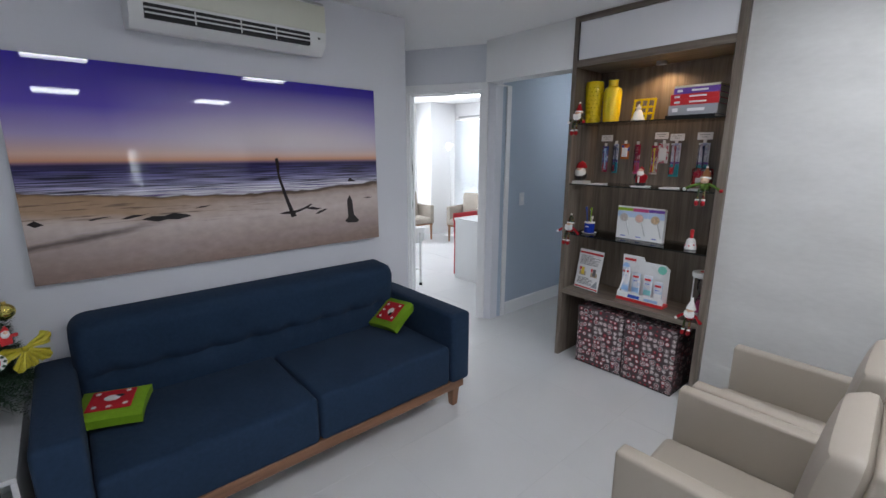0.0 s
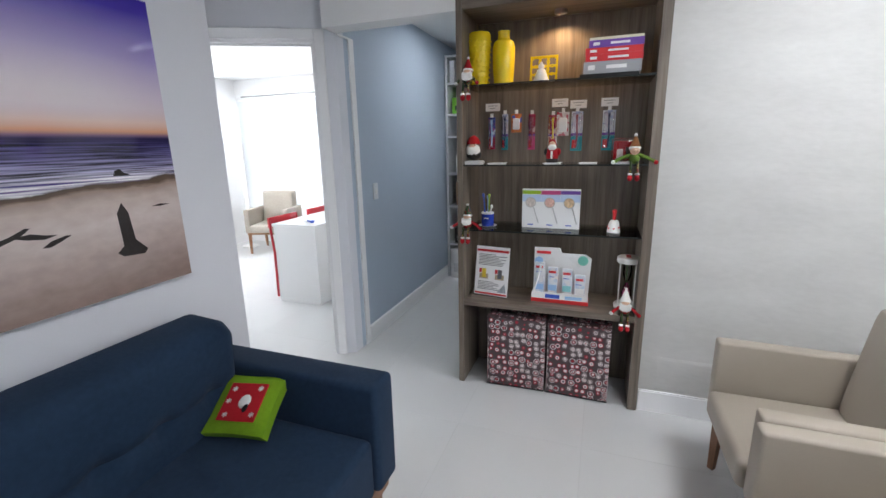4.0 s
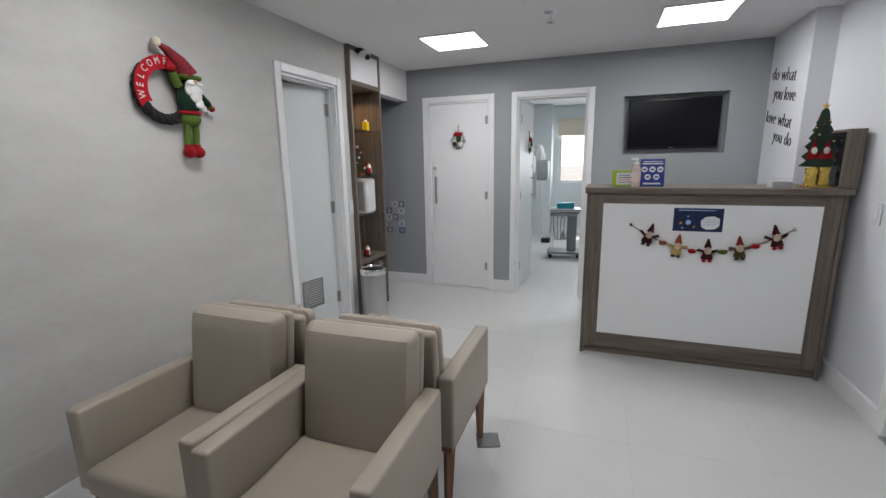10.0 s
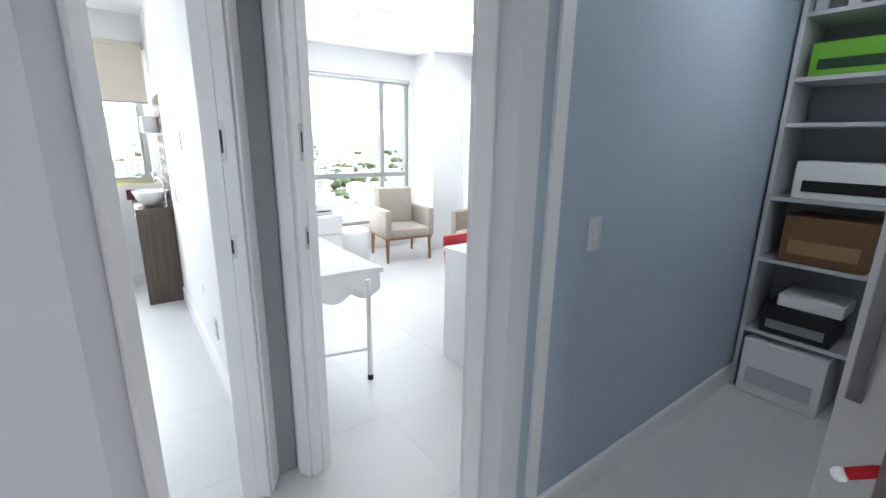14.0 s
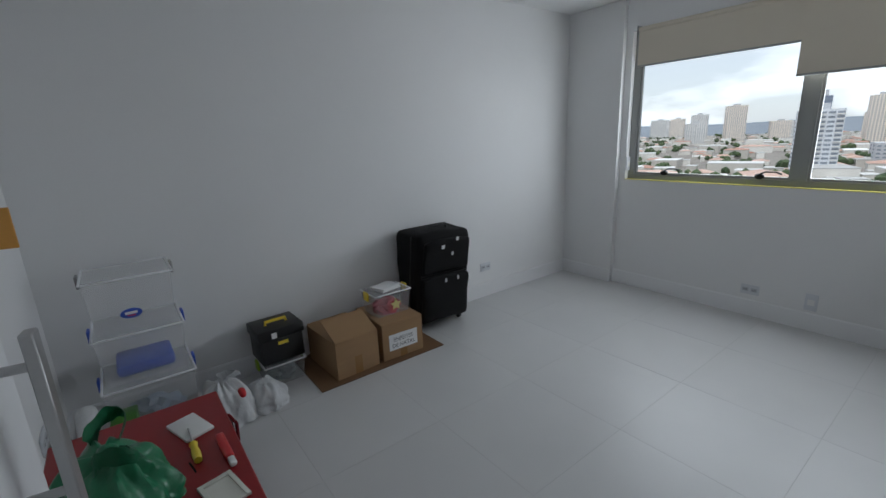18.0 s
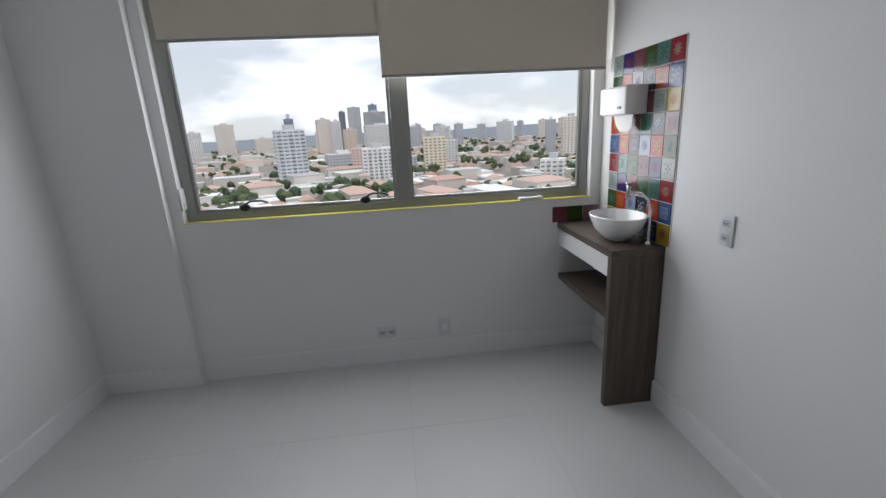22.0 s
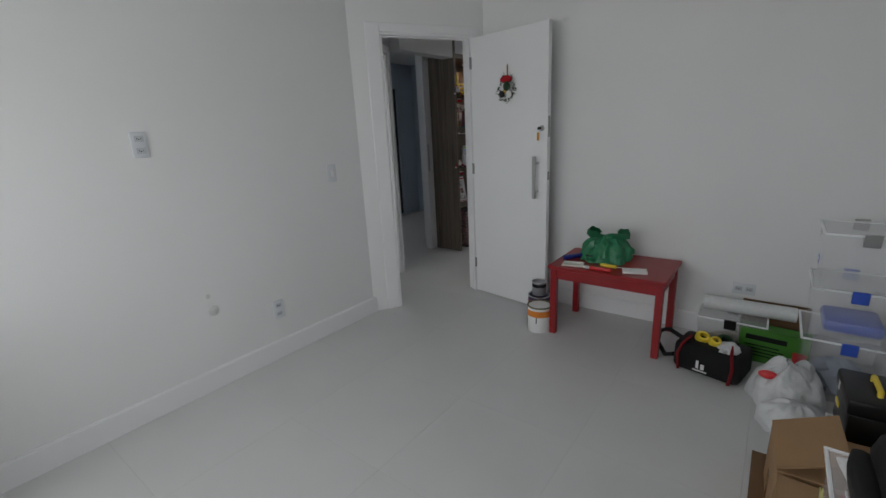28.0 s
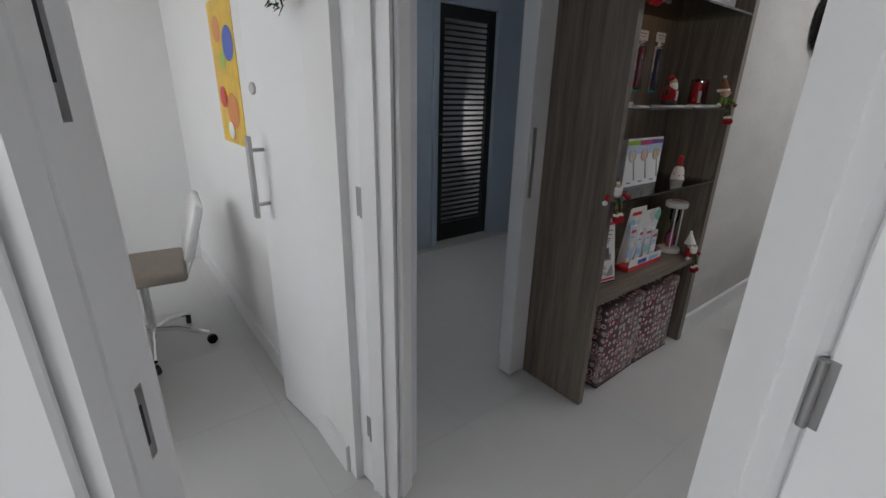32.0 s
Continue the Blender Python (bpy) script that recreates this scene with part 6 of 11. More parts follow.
for a in ((3.157, 0.277, 3.166, 1.760), (3.714, 0.277, 3.723, 1.760), (3.166, 0.277, 3.714, 0.286), (3.166, 1.751, 3.714, 1.760)):
    bx(b_, -0.004, a[0], a[1], -0.0005, a[2], a[3])
part("bead", b_, TRIM, ED)
b_ = bx(bm_new(), -0.072, 3.815, 0.53, -0.050, 3.85, 1.50, 0.002, 1)
for z_ in (0.64, 1.39):
    rod(b_, (-0.0005, 3.832, z_), (-0.051, 3.832, z_), 0.008)
part("pull_bar", b_, mat("dark_brushed_steel", (0.30, 0.30, 0.30), rough=0.35, metal=0.9, var=0.05, scale=6, stretch=(1, 1, 12)), ED, "long brushed steel pull bar")
part("lock_cylinder", lathe(bm_new(), [(0.02, 0), (0.02, 0.006), (0.012, 0.03), (0, 0.03)], 18, pose(-0.0005, 3.90, 1.02, 0, -90, 0)), STEEL, ED)
_k = part("key", bx(bm_new(), -0.055, 3.896, 1.005, -0.031, 3.904, 1.035, 0.002, 1), STEEL, ED, "bunch of keys in the lock")
for a_, l_ in ((-14, 0.07), (6, 0.085), (20, 0.06)):
    part("hanging_key", bx(bm_new(), -0.003, -0.009, -l_, 0.0, 0.009, -0.004, 0.001, 1, pose(-0.05, 3.90, 1.005, a_, 0, 0)), mat("dark_key_metal", (0.2, 0.17, 0.13), rough=0.4, metal=0.8), _k)
b_ = bm_new()
tube(b_, [(-0.0005, 3.93, 1.115), (-0.03, 3.93, 1.115), (-0.036, 3.96, 1.115), (-0.036, 4.0, 1.115)], 0.005, 8)
part("door_catch", b_, CHROME, ED, "small chrome catch")
setting("threshold", box1(E_X - 0.03, 2.98, 0.0005, E_X + 0.12, 4.06, 0.012), mat("grey_granite_sill", (0.3, 0.3, 0.3), rough=0.3, var=0.3, scale=80), "grey stone threshold under the entrance door", "threshold")

# strike plates in the slanted linings
for m_, x_, zz in ((M_STO, 0.088, ((1.0, 0.085), (1.33, 0.13))), (M_OFF, 0.825, ((1.0, 0.085), (1.33, 0.13)))):
    for z_, h_ in zz:
        s_ = 1 if x_ < 0.4 else -1
        t_ = thing("strike_plate", "steel strike plate let into the door lining", "strike plate", m_ @ pose(x_ + s_ * 0.0165, -0.045, z_))
        part("plate", box1(0, -0.016, 0, s_ * 0.0012, 0.016, h_), STEEL, t_)
        part("slot", box1(s_ * 0.0013, -0.008, h_ * 0.22, s_ * 0.0018, 0.008, h_ * 0.78), BLACKPL, t_, "dark slot")


# wreath of small seasonal ornaments for doors
FIR = mat("dark_green_tinsel", (0.015, 0.05, 0.02), rough=0.7, var=0.4, scale=40)
GOLD = mat("gold_foil", (0.70, 0.50, 0.12), rough=0.28, metal=0.9, var=0.1, scale=20)


def door_wreath(m, label):
    rnd = random.Random(5)
    p = []
    b = bm_new()
    for k in range(90):
        a = rnd.uniform(0, 6.28)
        r = rnd.uniform(0.05, 0.085)
        c = Vector((r * math.cos(a), -0.012, r * math.sin(a) * 1.1))
        rod(b, c, c + Vector((rnd.uniform(-0.03, 0.03), rnd.uniform(-0.02, 0.0), rnd.uniform(-0.03, 0.03))), 0.003, 0.0008, 4)
    p.append((b, FIR))
    p.append((ball(bm_new(), 0.0, -0.02, 0.06, 0.045, 1.2, 0.4, 0.6), REDV))
    p.append((ball(bm_new(), 0.012, -0.03, 0.01, 0.03, 1, 0.5, 1.2), FIR))
    p.append((ball(bm_new(), 0.03, -0.03, -0.045, 0.028, 1, 0.5, 1), WHITEV))
    p.append((ball(bm_new(), -0.035, -0.028, -0.04, 0.024, 1, 0.5, 1), BLACKV))
    p.append((ball(bm_new(), 0.0, -0.03, -0.02, 0.018, 1, 0.5, 1), GOLD))
    b = bm_new()
    rod(b, (0, -0.004, 0.08), (0, -0.004, 0.16), 0.004)
    p.append((b, BROWNV))
    return doll("door_wreath", p, label, "wreath", m)


door_wreath(pose(0.140, 0.022, 1.67, 0, 0, -9) @ pose(0.36, -0.002, -0.02), "small tinsel wreath with a red bow on the open door")
door_wreath(pose(-0.145, N_Y + 0.011, 1.66), "small tinsel wreath with a red bow on the closed door")
door_wreath(pose(0.515, NT + 0.002, 1.60, 0, 0, 87) @ pose(0.40, -0.002, 0), "small hanging seasonal ornament on the surgery door")
door_wreath(pose(-1.16, -0.06, 1.66, 0, 0, 8), "small hanging seasonal ornament on the office door")

# ---- storage room ----
ALU = mat("grey_anodised_aluminium", (0.33, 0.34, 0.33), rough=0.45, metal=0.4, var=0.05)
WF = tagged(new("window_1"), "wide grey aluminium window over the city", "window", kind="structure")
WY = -3.985
b_ = bm_new()
part("window_frame", bx(bm_new(), -0.245, WY - 0.03, 0.9675, 2.10, WY + 0.035, 1.01), ALU, WF)
part("window_frame", bx(bm_new(), -0.245, WY - 0.03, 2.12, 2.10, WY + 0.035, 2.168), ALU, WF)
for x0_, x1_ in ((-0.244, -0.20), (0.83, 0.915), (2.045, 2.099)):
    part("window_frame", bx(bm_new(), x0_, WY - 0.029, 1.0105, x1_, WY + 0.034, 2.1195), ALU, WF)
for x0_, x1_ in ((-0.199, 0.829), (0.916, 2.044)):
    p_ = part("pane", box1(x0_, WY - 0.004, 1.011, x1_, WY + 0.002, 2.119), CLEARGLASS, WF, "clear window pane")
    p_.visible_shadow = False
    b_ = bm_new()
    for a in ((x0_, 1.011, x1_, 1.028), (x0_, 2.10, x1_, 2.119), (x0_, 1.028, x0_ + 0.016, 2.10), (x1_ - 0.016, 1.028, x1_, 2.10)):
        bx(b_, a[0], WY + 0.004, a[1], a[2], WY + 0.026, a[3])
    part("sash", b_, ALU, WF)
for x_ in (1.10, 1.78):
    b_ = bm_new()
    lathe(b_, [(0.03, 0), (0.03, 0.012), (0.02, 0.02), (0, 0.02)], 16, pose(x_, WY + 0.0265, 1.03, -90, 0, 0) @ Matrix.Diagonal((1, 0.7, 1, 1)))
    tube(b_, [(x_, WY + 0.045, 1.045), (x_ - 0.04, WY + 0.055, 1.065), (x_ - 0.10, WY + 0.052, 1.065), (x_ - 0.135, WY + 0.045, 1.05)], 0.006, 8)
    part("window_latch", b_, BLACKPL, WF, "black cam latch")
# yellow tape along the sill, in little squares
YT = mat("yellow_square_tape", (0.78, 0.72, 0.16), rough=0.45, var=0.15, scale=30, rand=0.06)
SILL = setting("window_sill", box1(-0.245, WY + 0.036, 0.9655, 2.10, ST_S + 0.004, 0.9675), mat("yellow_tape_ground", (0.60, 0.56, 0.10), rough=0.5, var=0.1), "sill covered with yellow squared tape", "window sill")
b_ = bm_new()
for i_ in range(117):
    for k_ in range(3):
        bx(b_, -0.243 + i_ * 0.02, ST_S - 0.044 + k_ * 0.0165, 0.9677, -0.243 + i_ * 0.02 + 0.0165, ST_S - 0.044 + k_ * 0.0165 + 0.0135, 0.9689)
ob_ = mesh_ob("tape_squares", b_, YT, False)
ob_.parent = SILL
tagged(ob_, "rows of small yellow squares", kind="stuff")
t_ = thing("remote_control", "white remote control lying on the yellow sill", "remote control", pose(0.12, -3.915, 0.969, 0, 0, 6))
part("body", bx(bm_new(), -0.075, -0.02, 0, 0.075, 0.02, 0.018, 0.006, 2), PLASTICW, t_)
for k_ in range(4):
    part("button", bx(bm_new(), -0.04 + k_ * 0.02, -0.006, 0.0182, -0.03 + k_ * 0.02, 0.006, 0.020), HINGE, t_)

BLIND = mat("cream_roller_blind_fabric", (0.66, 0.60, 0.50), rough=0.85, var=0.03, scale=3, fine=400, bump=0.15)
for x0_, x1_, zb, y_ in ((0.78, 2.04, 1.895, -3.862), (-0.29, 0.955, 1.69, -3.842)):
    t_ = thing("roller_blind", "cream roller blind, pulled part way down the window", "blind", pose(0, y_, 0), "roller blinds")
    part("fabric", box1(x0_ + 0.01, -0.0008, zb, x1_ - 0.01, 0.0008, 2.15), BLIND, t_)
    part("bottom_bar", bx(bm_new(), x0_ + 0.008, -0.006, zb - 0.014, x1_ - 0.008, 0.006, zb + 0.001, 0.003, 1), ALU, t_)
    b_ = bm_new()
    rod(b_, (x0_ + 0.005, -0.012, 2.165), (x1_ - 0.005, -0.012, 2.165), 0.022)
    part("roller", b_, BLIND, t_)
    for x_ in (x0_, x1_):
        part("bracket", box1(x_ - 0.004, -0.04, 2.13, x_ + 0.004, 0.015, 2.195), ALU, t_)


# sockets and switches: plate looks to +y in its own frame
EQGREY = mat("mid_grey_socket_inlay", (0.50, 0.52, 0.55), rough=0.4, var=0.02)
PLATE = mat("grey_white_socket_plate", (0.66, 0.68, 0.71), rough=0.35, var=0.02, bump=0.01)


def socket(m, kind, label):
    t = thing("wall_socket" if kind != "switch" else "light_switch", label, "socket" if kind != "switch" else "switch", m)
    w, h = (0.036, 0.06) if kind != "double" else (0.06, 0.037)
    part("plate", bx(bm_new(), -w, 0, -h, w, 0.008, h, 0.004, 2), PLATE, t)
    if kind == "switch":
        part("rocker", bx(bm_new(), -0.012, 0.0082, -0.022, 0.012, 0.012, 0.022, 0.002, 1), PLASTICW, t)
    elif kind == "blank":
        part("cap", bx(bm_new(), -0.02, 0.0082, -0.02, 0.02, 0.0095, 0.02, 0.001, 1), PLASTICW, t)
    else:
        for c in ((0, 0.028), (0, -0.028)) if kind == "pair" else ((0.028, 0), (-0.028, 0)):
            part("inlay", bx(bm_new(), c[0] - 0.020, 0.0082, c[1] - 0.014, c[0] + 0.020, 0.0095, c[1] + 0.014, 0.001, 1), EQGREY, t)
            b = bm_new()
            for dx in (-0.008, 0, 0.008):
                ball(b, c[0] + dx, 0.0096, c[1] - (0.003 if dx == 0 else 0), 0.0032, 1, 0.35, 1, 1)
            part("holes", b, BLACKPL, t, "dark pin holes")
    return t


WFACE = pose(ST_W, 0, 0, 0, 0, -90)
socket(pose(ST_W, -2.175, 1.382, 0, 0, -90), "pair", "white double socket high on the wall")
socket(pose(ST_W, -2.857, 0.978, 0, 0, -90), "pair", "white double socket beside the washbasin")
socket(pose(ST_W, -1.608, 0.325, 0, 0, -90), "pair", "white double socket low on the wall")
socket(pose(ST_W, -1.065, 1.13, 0, 0, -90), "switch", "white light switch by the storage door")
socket(pose(1.042, ST_S, 0.20, 0, 0, 0), "double", "white double socket under the window")
socket(pose(0.68, ST_S, 0.20, 0, 0, 0), "blank", "white blank plate under the window")
socket(pose(ST_E, -2.75, 0.27, 0, 0, 90), "double", "white double socket beside the suitcase")
socket(pose(2.055, ST_N, 0.34, 0, 0, 180), "double", "white double socket behind the clutter")
socket(pose(2.095, -3.93, 1.10, 0, 0, 90), "blank", "small white plate on the window reveal")
socket(pose(-1.244, B_Y, 1.108, 0, 0, 0), "switch", "white light switch on the blue passage wall")
socket(pose(E_X, 4.471, 1.118, 0, 0, 90), "switch", "white light switch by the entrance door")
socket(pose(E_X, 4.472, 2.02, 0, 0, 90), "blank", "white wall plate above the switch")
socket(pose(W_X, 4.76, 1.05, 0, 0, -90), "switch", "white light switch beside the washroom door")
# patched drill hole
t_ = solid("plaster_patch", lathe(bm_new(), [(0.03, 0), (0.028, 0.0015), (0, 0.002)], 14, pose(ST_W, -1.995, 0.46, 0, 90, 0)), mat("grey_filler", (0.68, 0.68, 0.67), rough=0.9, var=0.15, scale=40), "grey filler patch on the white wall", "patch")
t_ = solid("plaster_patch", lathe(bm_new(), [(0.014, 0), (0.012, 0.0012), (0, 0.0015)], 10, pose(ST_W, -2.01, 0.55, 0, 90, 0)), mat("grey_filler_small", (0.69, 0.69, 0.68), rough=0.9, var=0.15, scale=40), "small filler patch on the white wall", "patch")

# patchwork tiles behind the basin, each one a tile of its own
DULL = 0.52
PAL = {"r": (0.42, 0.02, 0.03), "u": (0.03, 0.03, 0.22), "m": (0.24, 0.07, 0.09), "g": (0.05, 0.12, 0.02), "t": (0.10, 0.27, 0.25), "w": (0.52, 0.58, 0.52), "o": (0.62, 0.07, 0.02), "b": (0.05, 0.15, 0.38), "k": (0.03, 0.035, 0.045), "p": (0.36, 0.20, 0.25), "y": (0.62, 0.42, 0.03), "l": (0.45, 0.52, 0.68)}
TM = {k: mat("glazed_tile_" + n, tuple(DULL * v for v in c), rough=0.16, var=0.12, scale=25, fine=80, bump=0.04) for (k, c), n in zip(PAL.items(), ("crimson", "ink_blue", "maroon", "moss", "teal", "pale_sage", "vermilion", "mid_blue", "charcoal", "dusky_pink", "ochre", "pale_blue"))}
ROWS = ["wumgtr", "golkob", "yormwy", "oymtkp", "boklog", "rtgmuw", "wumgtr", "golkob", "ympkby"]
MOS = thing("tile_panel", "patchwork of small patterned wall tiles behind the washbasin", "tile panel")
TS = 0.0985
y0_, z0_ = -3.79, 1.727
part("grout", box1(ST_W, y0_ - 0.10, z0_ - 9 * 0.1005, ST_W + 0.003, y0_ + 6 * 0.0993 + 0.006, z0_), mat("white_grout", (0.7, 0.7, 0.68), rough=0.8), MOS)
tile_blank = {}
MOTIF = []
for n_ in range(4):
    b = bm_new()
    if n_ == 0:
        for a in range(4):
            prism(b, [(0.004, 0.0), (0.018, 0.008), (0.034, 0.0), (0.018, -0.008)], 0.0006, Matrix.Rotation(radians(90 * a), 4, "Z"))
            prism(b, [(0.024, 0.024), (0.04, 0.028), (0.036, 0.036), (0.028, 0.04)], 0.0006, Matrix.Rotation(radians(90 * a), 4, "Z"))
    elif n_ == 1:
        for a in range(8):
            prism(b, [(0.010, -0.003), (0.034, -0.005), (0.038, 0.0), (0.034, 0.005), (0.010, 0.003)], 0.0006, Matrix.Rotation(radians(45 * a), 4, "Z"))
        lathe(b, [(0.0, 0.0), (0.008, 0.0), (0.008, 0.0006), (0, 0.0006)], 8)
    elif n_ == 2:
        for s in (0.038, 0.024):
            for a in range(4):
                bx(b, -s, s - 0.004, 0, s, s, 0.0006, m=Matrix.Rotation(radians(90 * a), 4, "Z"))
        bx(b, -0.008, -0.008, 0, 0.008, 0.008, 0.0006, m=Matrix.Rotation(radians(45), 4, "Z"))
    else:
        for a in range(12):
            bx(b, 0.020, -0.003, 0, 0.030, 0.003, 0.0006, m=Matrix.Rotation(radians(30 * a), 4, "Z"))
        lathe(b, [(0.009, 0.0), (0.014, 0.0), (0.014, 0.0006), (0.009, 0.0006)], 10, cap=False)
    MOTIF.append(b)
PAIR = {"r": "w", "u": "r", "m": "p", "g": "t", "t": "g", "w": "t", "o": "y", "b": "l", "k": "l", "p": "m", "y": "r", "l": "u"}
motif_mesh = {}
for r_, row in enumerate(ROWS):
    for c_, k_ in enumerate(row):
        if k_ not in tile_blank:
            me_ = bpy.data.meshes.new("tile")
            q_ = bx(bm_new(), 0.0031, -TS / 2 + 0.001, -TS / 2 + 0.001, 0.0065, TS / 2 - 0.001, TS / 2 - 0.001, 0.0008, 1)
            q_.to_mesh(me_)
            q_.free()
            me_.materials.append(TM[k_])
            tile_blank[k_] = me_
        yc = y0_ + 0.05 + c_ * 0.0993
        zc = z0_ - 0.05 - r_ * 0.1003
        t1 = shared("tile", tile_blank[k_], MOS, pose(ST_W, yc, zc))
        f_ = PAIR[k_]
        key = ((r_ * 3 + c_ * 5) % 4, f_)
        if key not in motif_mesh:
            me_ = bpy.data.meshes.new("motif")
            MOTIF[key[0]].to_mesh(me_)
            me_.materials.append(TM[f_])
            motif_mesh[key] = me_
        shared("motif", motif_mesh[key], t1, Matrix(((0, 0, 1, 0.0066), (0.7, 0, 0, 0), (0, 0.7, 0, 0), (0, 0, 0, 1))))
for q_ in MOTIF:
    q_.free()
for k_, (x_, c_) in enumerate(((-0.255, "p"), (-0.155, "g"), (-0.06, "m"))):
    if k_ < 3:
        part("tile", bx(bm_new(), x_ - 0.047, ST_S, 0.822, x_ + 0.047, ST_S + 0.006, 0.915, 0.0008, 1), TM[c_], MOS)

# vanity
DARKW = wood("dark_brown_walnut_laminate", (0.05, 0.036, 0.028), (0.125, 0.095, 0.075), along="z")
DARKH = wood("dark_brown_walnut_laminate_level", (0.05, 0.036, 0.028), (0.125, 0.095, 0.075), along="y")
VN = thing("vanity_unit", "dark walnut washbasin stand with a white apron and open shelf", "vanity")
part("top", bx(bm_new(), ST_W + 0.002, ST_S + 0.002, 0.785, -0.045, -3.216, 0.82, 0.001, 1), DARKH, VN)
part("side_panel", bx(bm_new(), ST_W + 0.002, -3.25, 0.0, -0.045, -3.215, 0.784, 0.001, 1), DARKW, VN)
part("apron", bx(bm_new(), -0.065, ST_S + 0.002, 0.685, -0.048, -3.251, 0.7845, 0.001, 1), mat("white_gloss_apron", (0.78, 0.78, 0.78), rough=0.2), VN, "white gloss apron")
part("shelf", bx(bm_new(), ST_W + 0.002, ST_S + 0.002, 0.462, -0.055, -3.251, 0.495, 0.001, 1), DARKH, VN)
b_ = bm_new()
tube(b_, [(-0.17, -3.43, 0.785), (-0.17, -3.43, 0.66), (-0.18, -3.41, 0.56), (-0.20, -3.40, 0.50)], 0.017, 10)
part("waste_pipe", b_, PLASTICW, VN, "white plastic waste pipe")
b_ = bm_new()
tube(b_, [(-0.24, -3.34, 0.78), (-0.22, -3.32, 0.66), (-0.22, -3.36, 0.62), (-0.26, -3.40, 0.64), (-0.30, -3.42, 0.66)], 0.006, 8)
part("supply_hose", b_, BLACKPL, VN, "dark flexible hose")
BSN = thing("washbasin", "round white ceramic bowl basin on the vanity top", "washbasin", pose(-0.175, -3.425, 0.8205))
part("bowl", lathe(bm_new(), [(0.0, 0.0), (0.055, 0.0), (0.062, 0.006), (0.085, 0.02), (0.125, 0.06), (0.15, 0.118), (0.1515, 0.126), (0.147, 0.128), (0.141, 0.122), (0.116, 0.06), (0.075, 0.026), (0, 0.02)], 40, pose(0, 0, 0) @ Matrix.Diagonal((0.86, 1.10, 1, 1)), cap=False), mat("white_glazed_ceramic", (0.82, 0.82, 0.81), rough=0.08, var=0.01, bump=0, coat=0.3), BSN)
part("drain", lathe(bm_new(), [(0.0, 0.022), (0.02, 0.022), (0.02, 0.025), (0, 0.026)], 16), CHROME, BSN)
TAP = thing("tap", "tall chrome swan-neck tap beside the basin", "tap", pose(-0.272, -3.30, 0.8205))
b_ = bm_new()
tube(b_, [(0, 0, 0), (0, 0, 0.16), (0.005, -0.015, 0.21), (0.02, -0.05, 0.235), (0.04, -0.09, 0.235), (0.055, -0.115, 0.225)], 0.009, 10)
rod(b_, (0, 0, 0), (0, 0, 0.012), 0.022, 0.018)
part("spout", b_, CHROME, TAP)
b_ = bm_new()
rod(b_, (0.055, -0.115, 0.205), (0.05, -0.108, 0.27), 0.013)
bx(b_, 0.035, -0.13, 0.27, 0.07, -0.10, 0.283, 0.003, 1)
part("handle", b_, CHROME, TAP, "chrome push head")
TD = thing("paper_towel_dispenser", "white paper towel dispenser on the patchwork tiles", "dispenser", pose(ST_W + 0.0068, -3.565, 1.425))
part("case", bx(bm_new(), 0, -0.135, 0, 0.115, 0.132, 0.135, 0.014, 3), PLASTICW, TD)
part("slot", box1(0.1152, -0.02, 0.05, 0.1158, -0.008, 0.09), HINGE, TD, "grey sight slot")
part("lock", bx(bm_new(), 0.1152, 0.06, 0.028, 0.119, 0.09, 0.04), BLACKPL, TD)
b_ = prism(bm_new(), [(-0.10, 0.0), (0.09, 0.0), (0.085, -0.06), (0.05, -0.085), (-0.03, -0.08), (-0.07, -0.05)], 0.003, Matrix(((0, 0, 1, 0.05), (1, 0, 0, 0), (0, 1, 0, 0), (0, 0, 0, 1))))
part("paper_towel", b_, mat("white_paper", (0.8, 0.8, 0.78), rough=0.9), TD, "white paper towel hanging out")

# red child's table and what lies on it
REDT = mat("red_painted_wood", (0.28, 0.008, 0.012), rough=0.35, var=0.1, scale=8, bump=0.05)
RT = thing("small_table", "low red painted wooden table with four square legs", "table", pose(1.355, -0.185, 0) @ Matrix.Diagonal((0.96, 1.0, 1.07, 1)))
part("tabletop", bx(bm_new(), -0.37, -0.245, 0.435, 0.37, 0.245, 0.458, 0.003, 1), REDT, RT)
for sx_ in (-1, 1):
    for sy_ in (-1, 1):
        part("leg", bx(bm_new(), sx_ * 0.335 - 0.021, sy_ * 0.21 - 0.021, 0, sx_ * 0.335 + 0.021, sy_ * 0.21 + 0.021, 0.4345, 0.002, 1), REDT, RT)
for a in ((-0.313, -0.222, 0.313, -0.203), (-0.313, 0.203, 0.313, 0.222)):
    part("apron", box1(a[0], a[1], 0.37, a[2], a[3], 0.4345), REDT, RT)
for x_ in (-0.346, 0.327):
    part("apron", box1(x_, -0.188, 0.37, x_ + 0.019, 0.188, 0.4345), REDT, RT)


def crumpled(sx, sy, sz, seed, sub=4, rough=0.35, sharp=3.0):
    """A creased bag-like body resting on z = 0."""
    t = bm_new()
    bmesh.ops.create_icosphere(t, subdivisions=sub, radius=1.0)
    for v in t.verts:
        d = noise.noise(v.co * sharp + Vector((seed, 0, 0))) * rough + abs(noise.noise(v.co * sharp * 2.3 + Vector((0, seed, 0)))) * rough * 0.6
        c = v.co * (1.0 + d - 0.1)
        z = c.z
        v.co = Vector((c.x * sx, c.y * sy, max(0.0, (z + 0.55) / 1.55 * sz)))
    return t


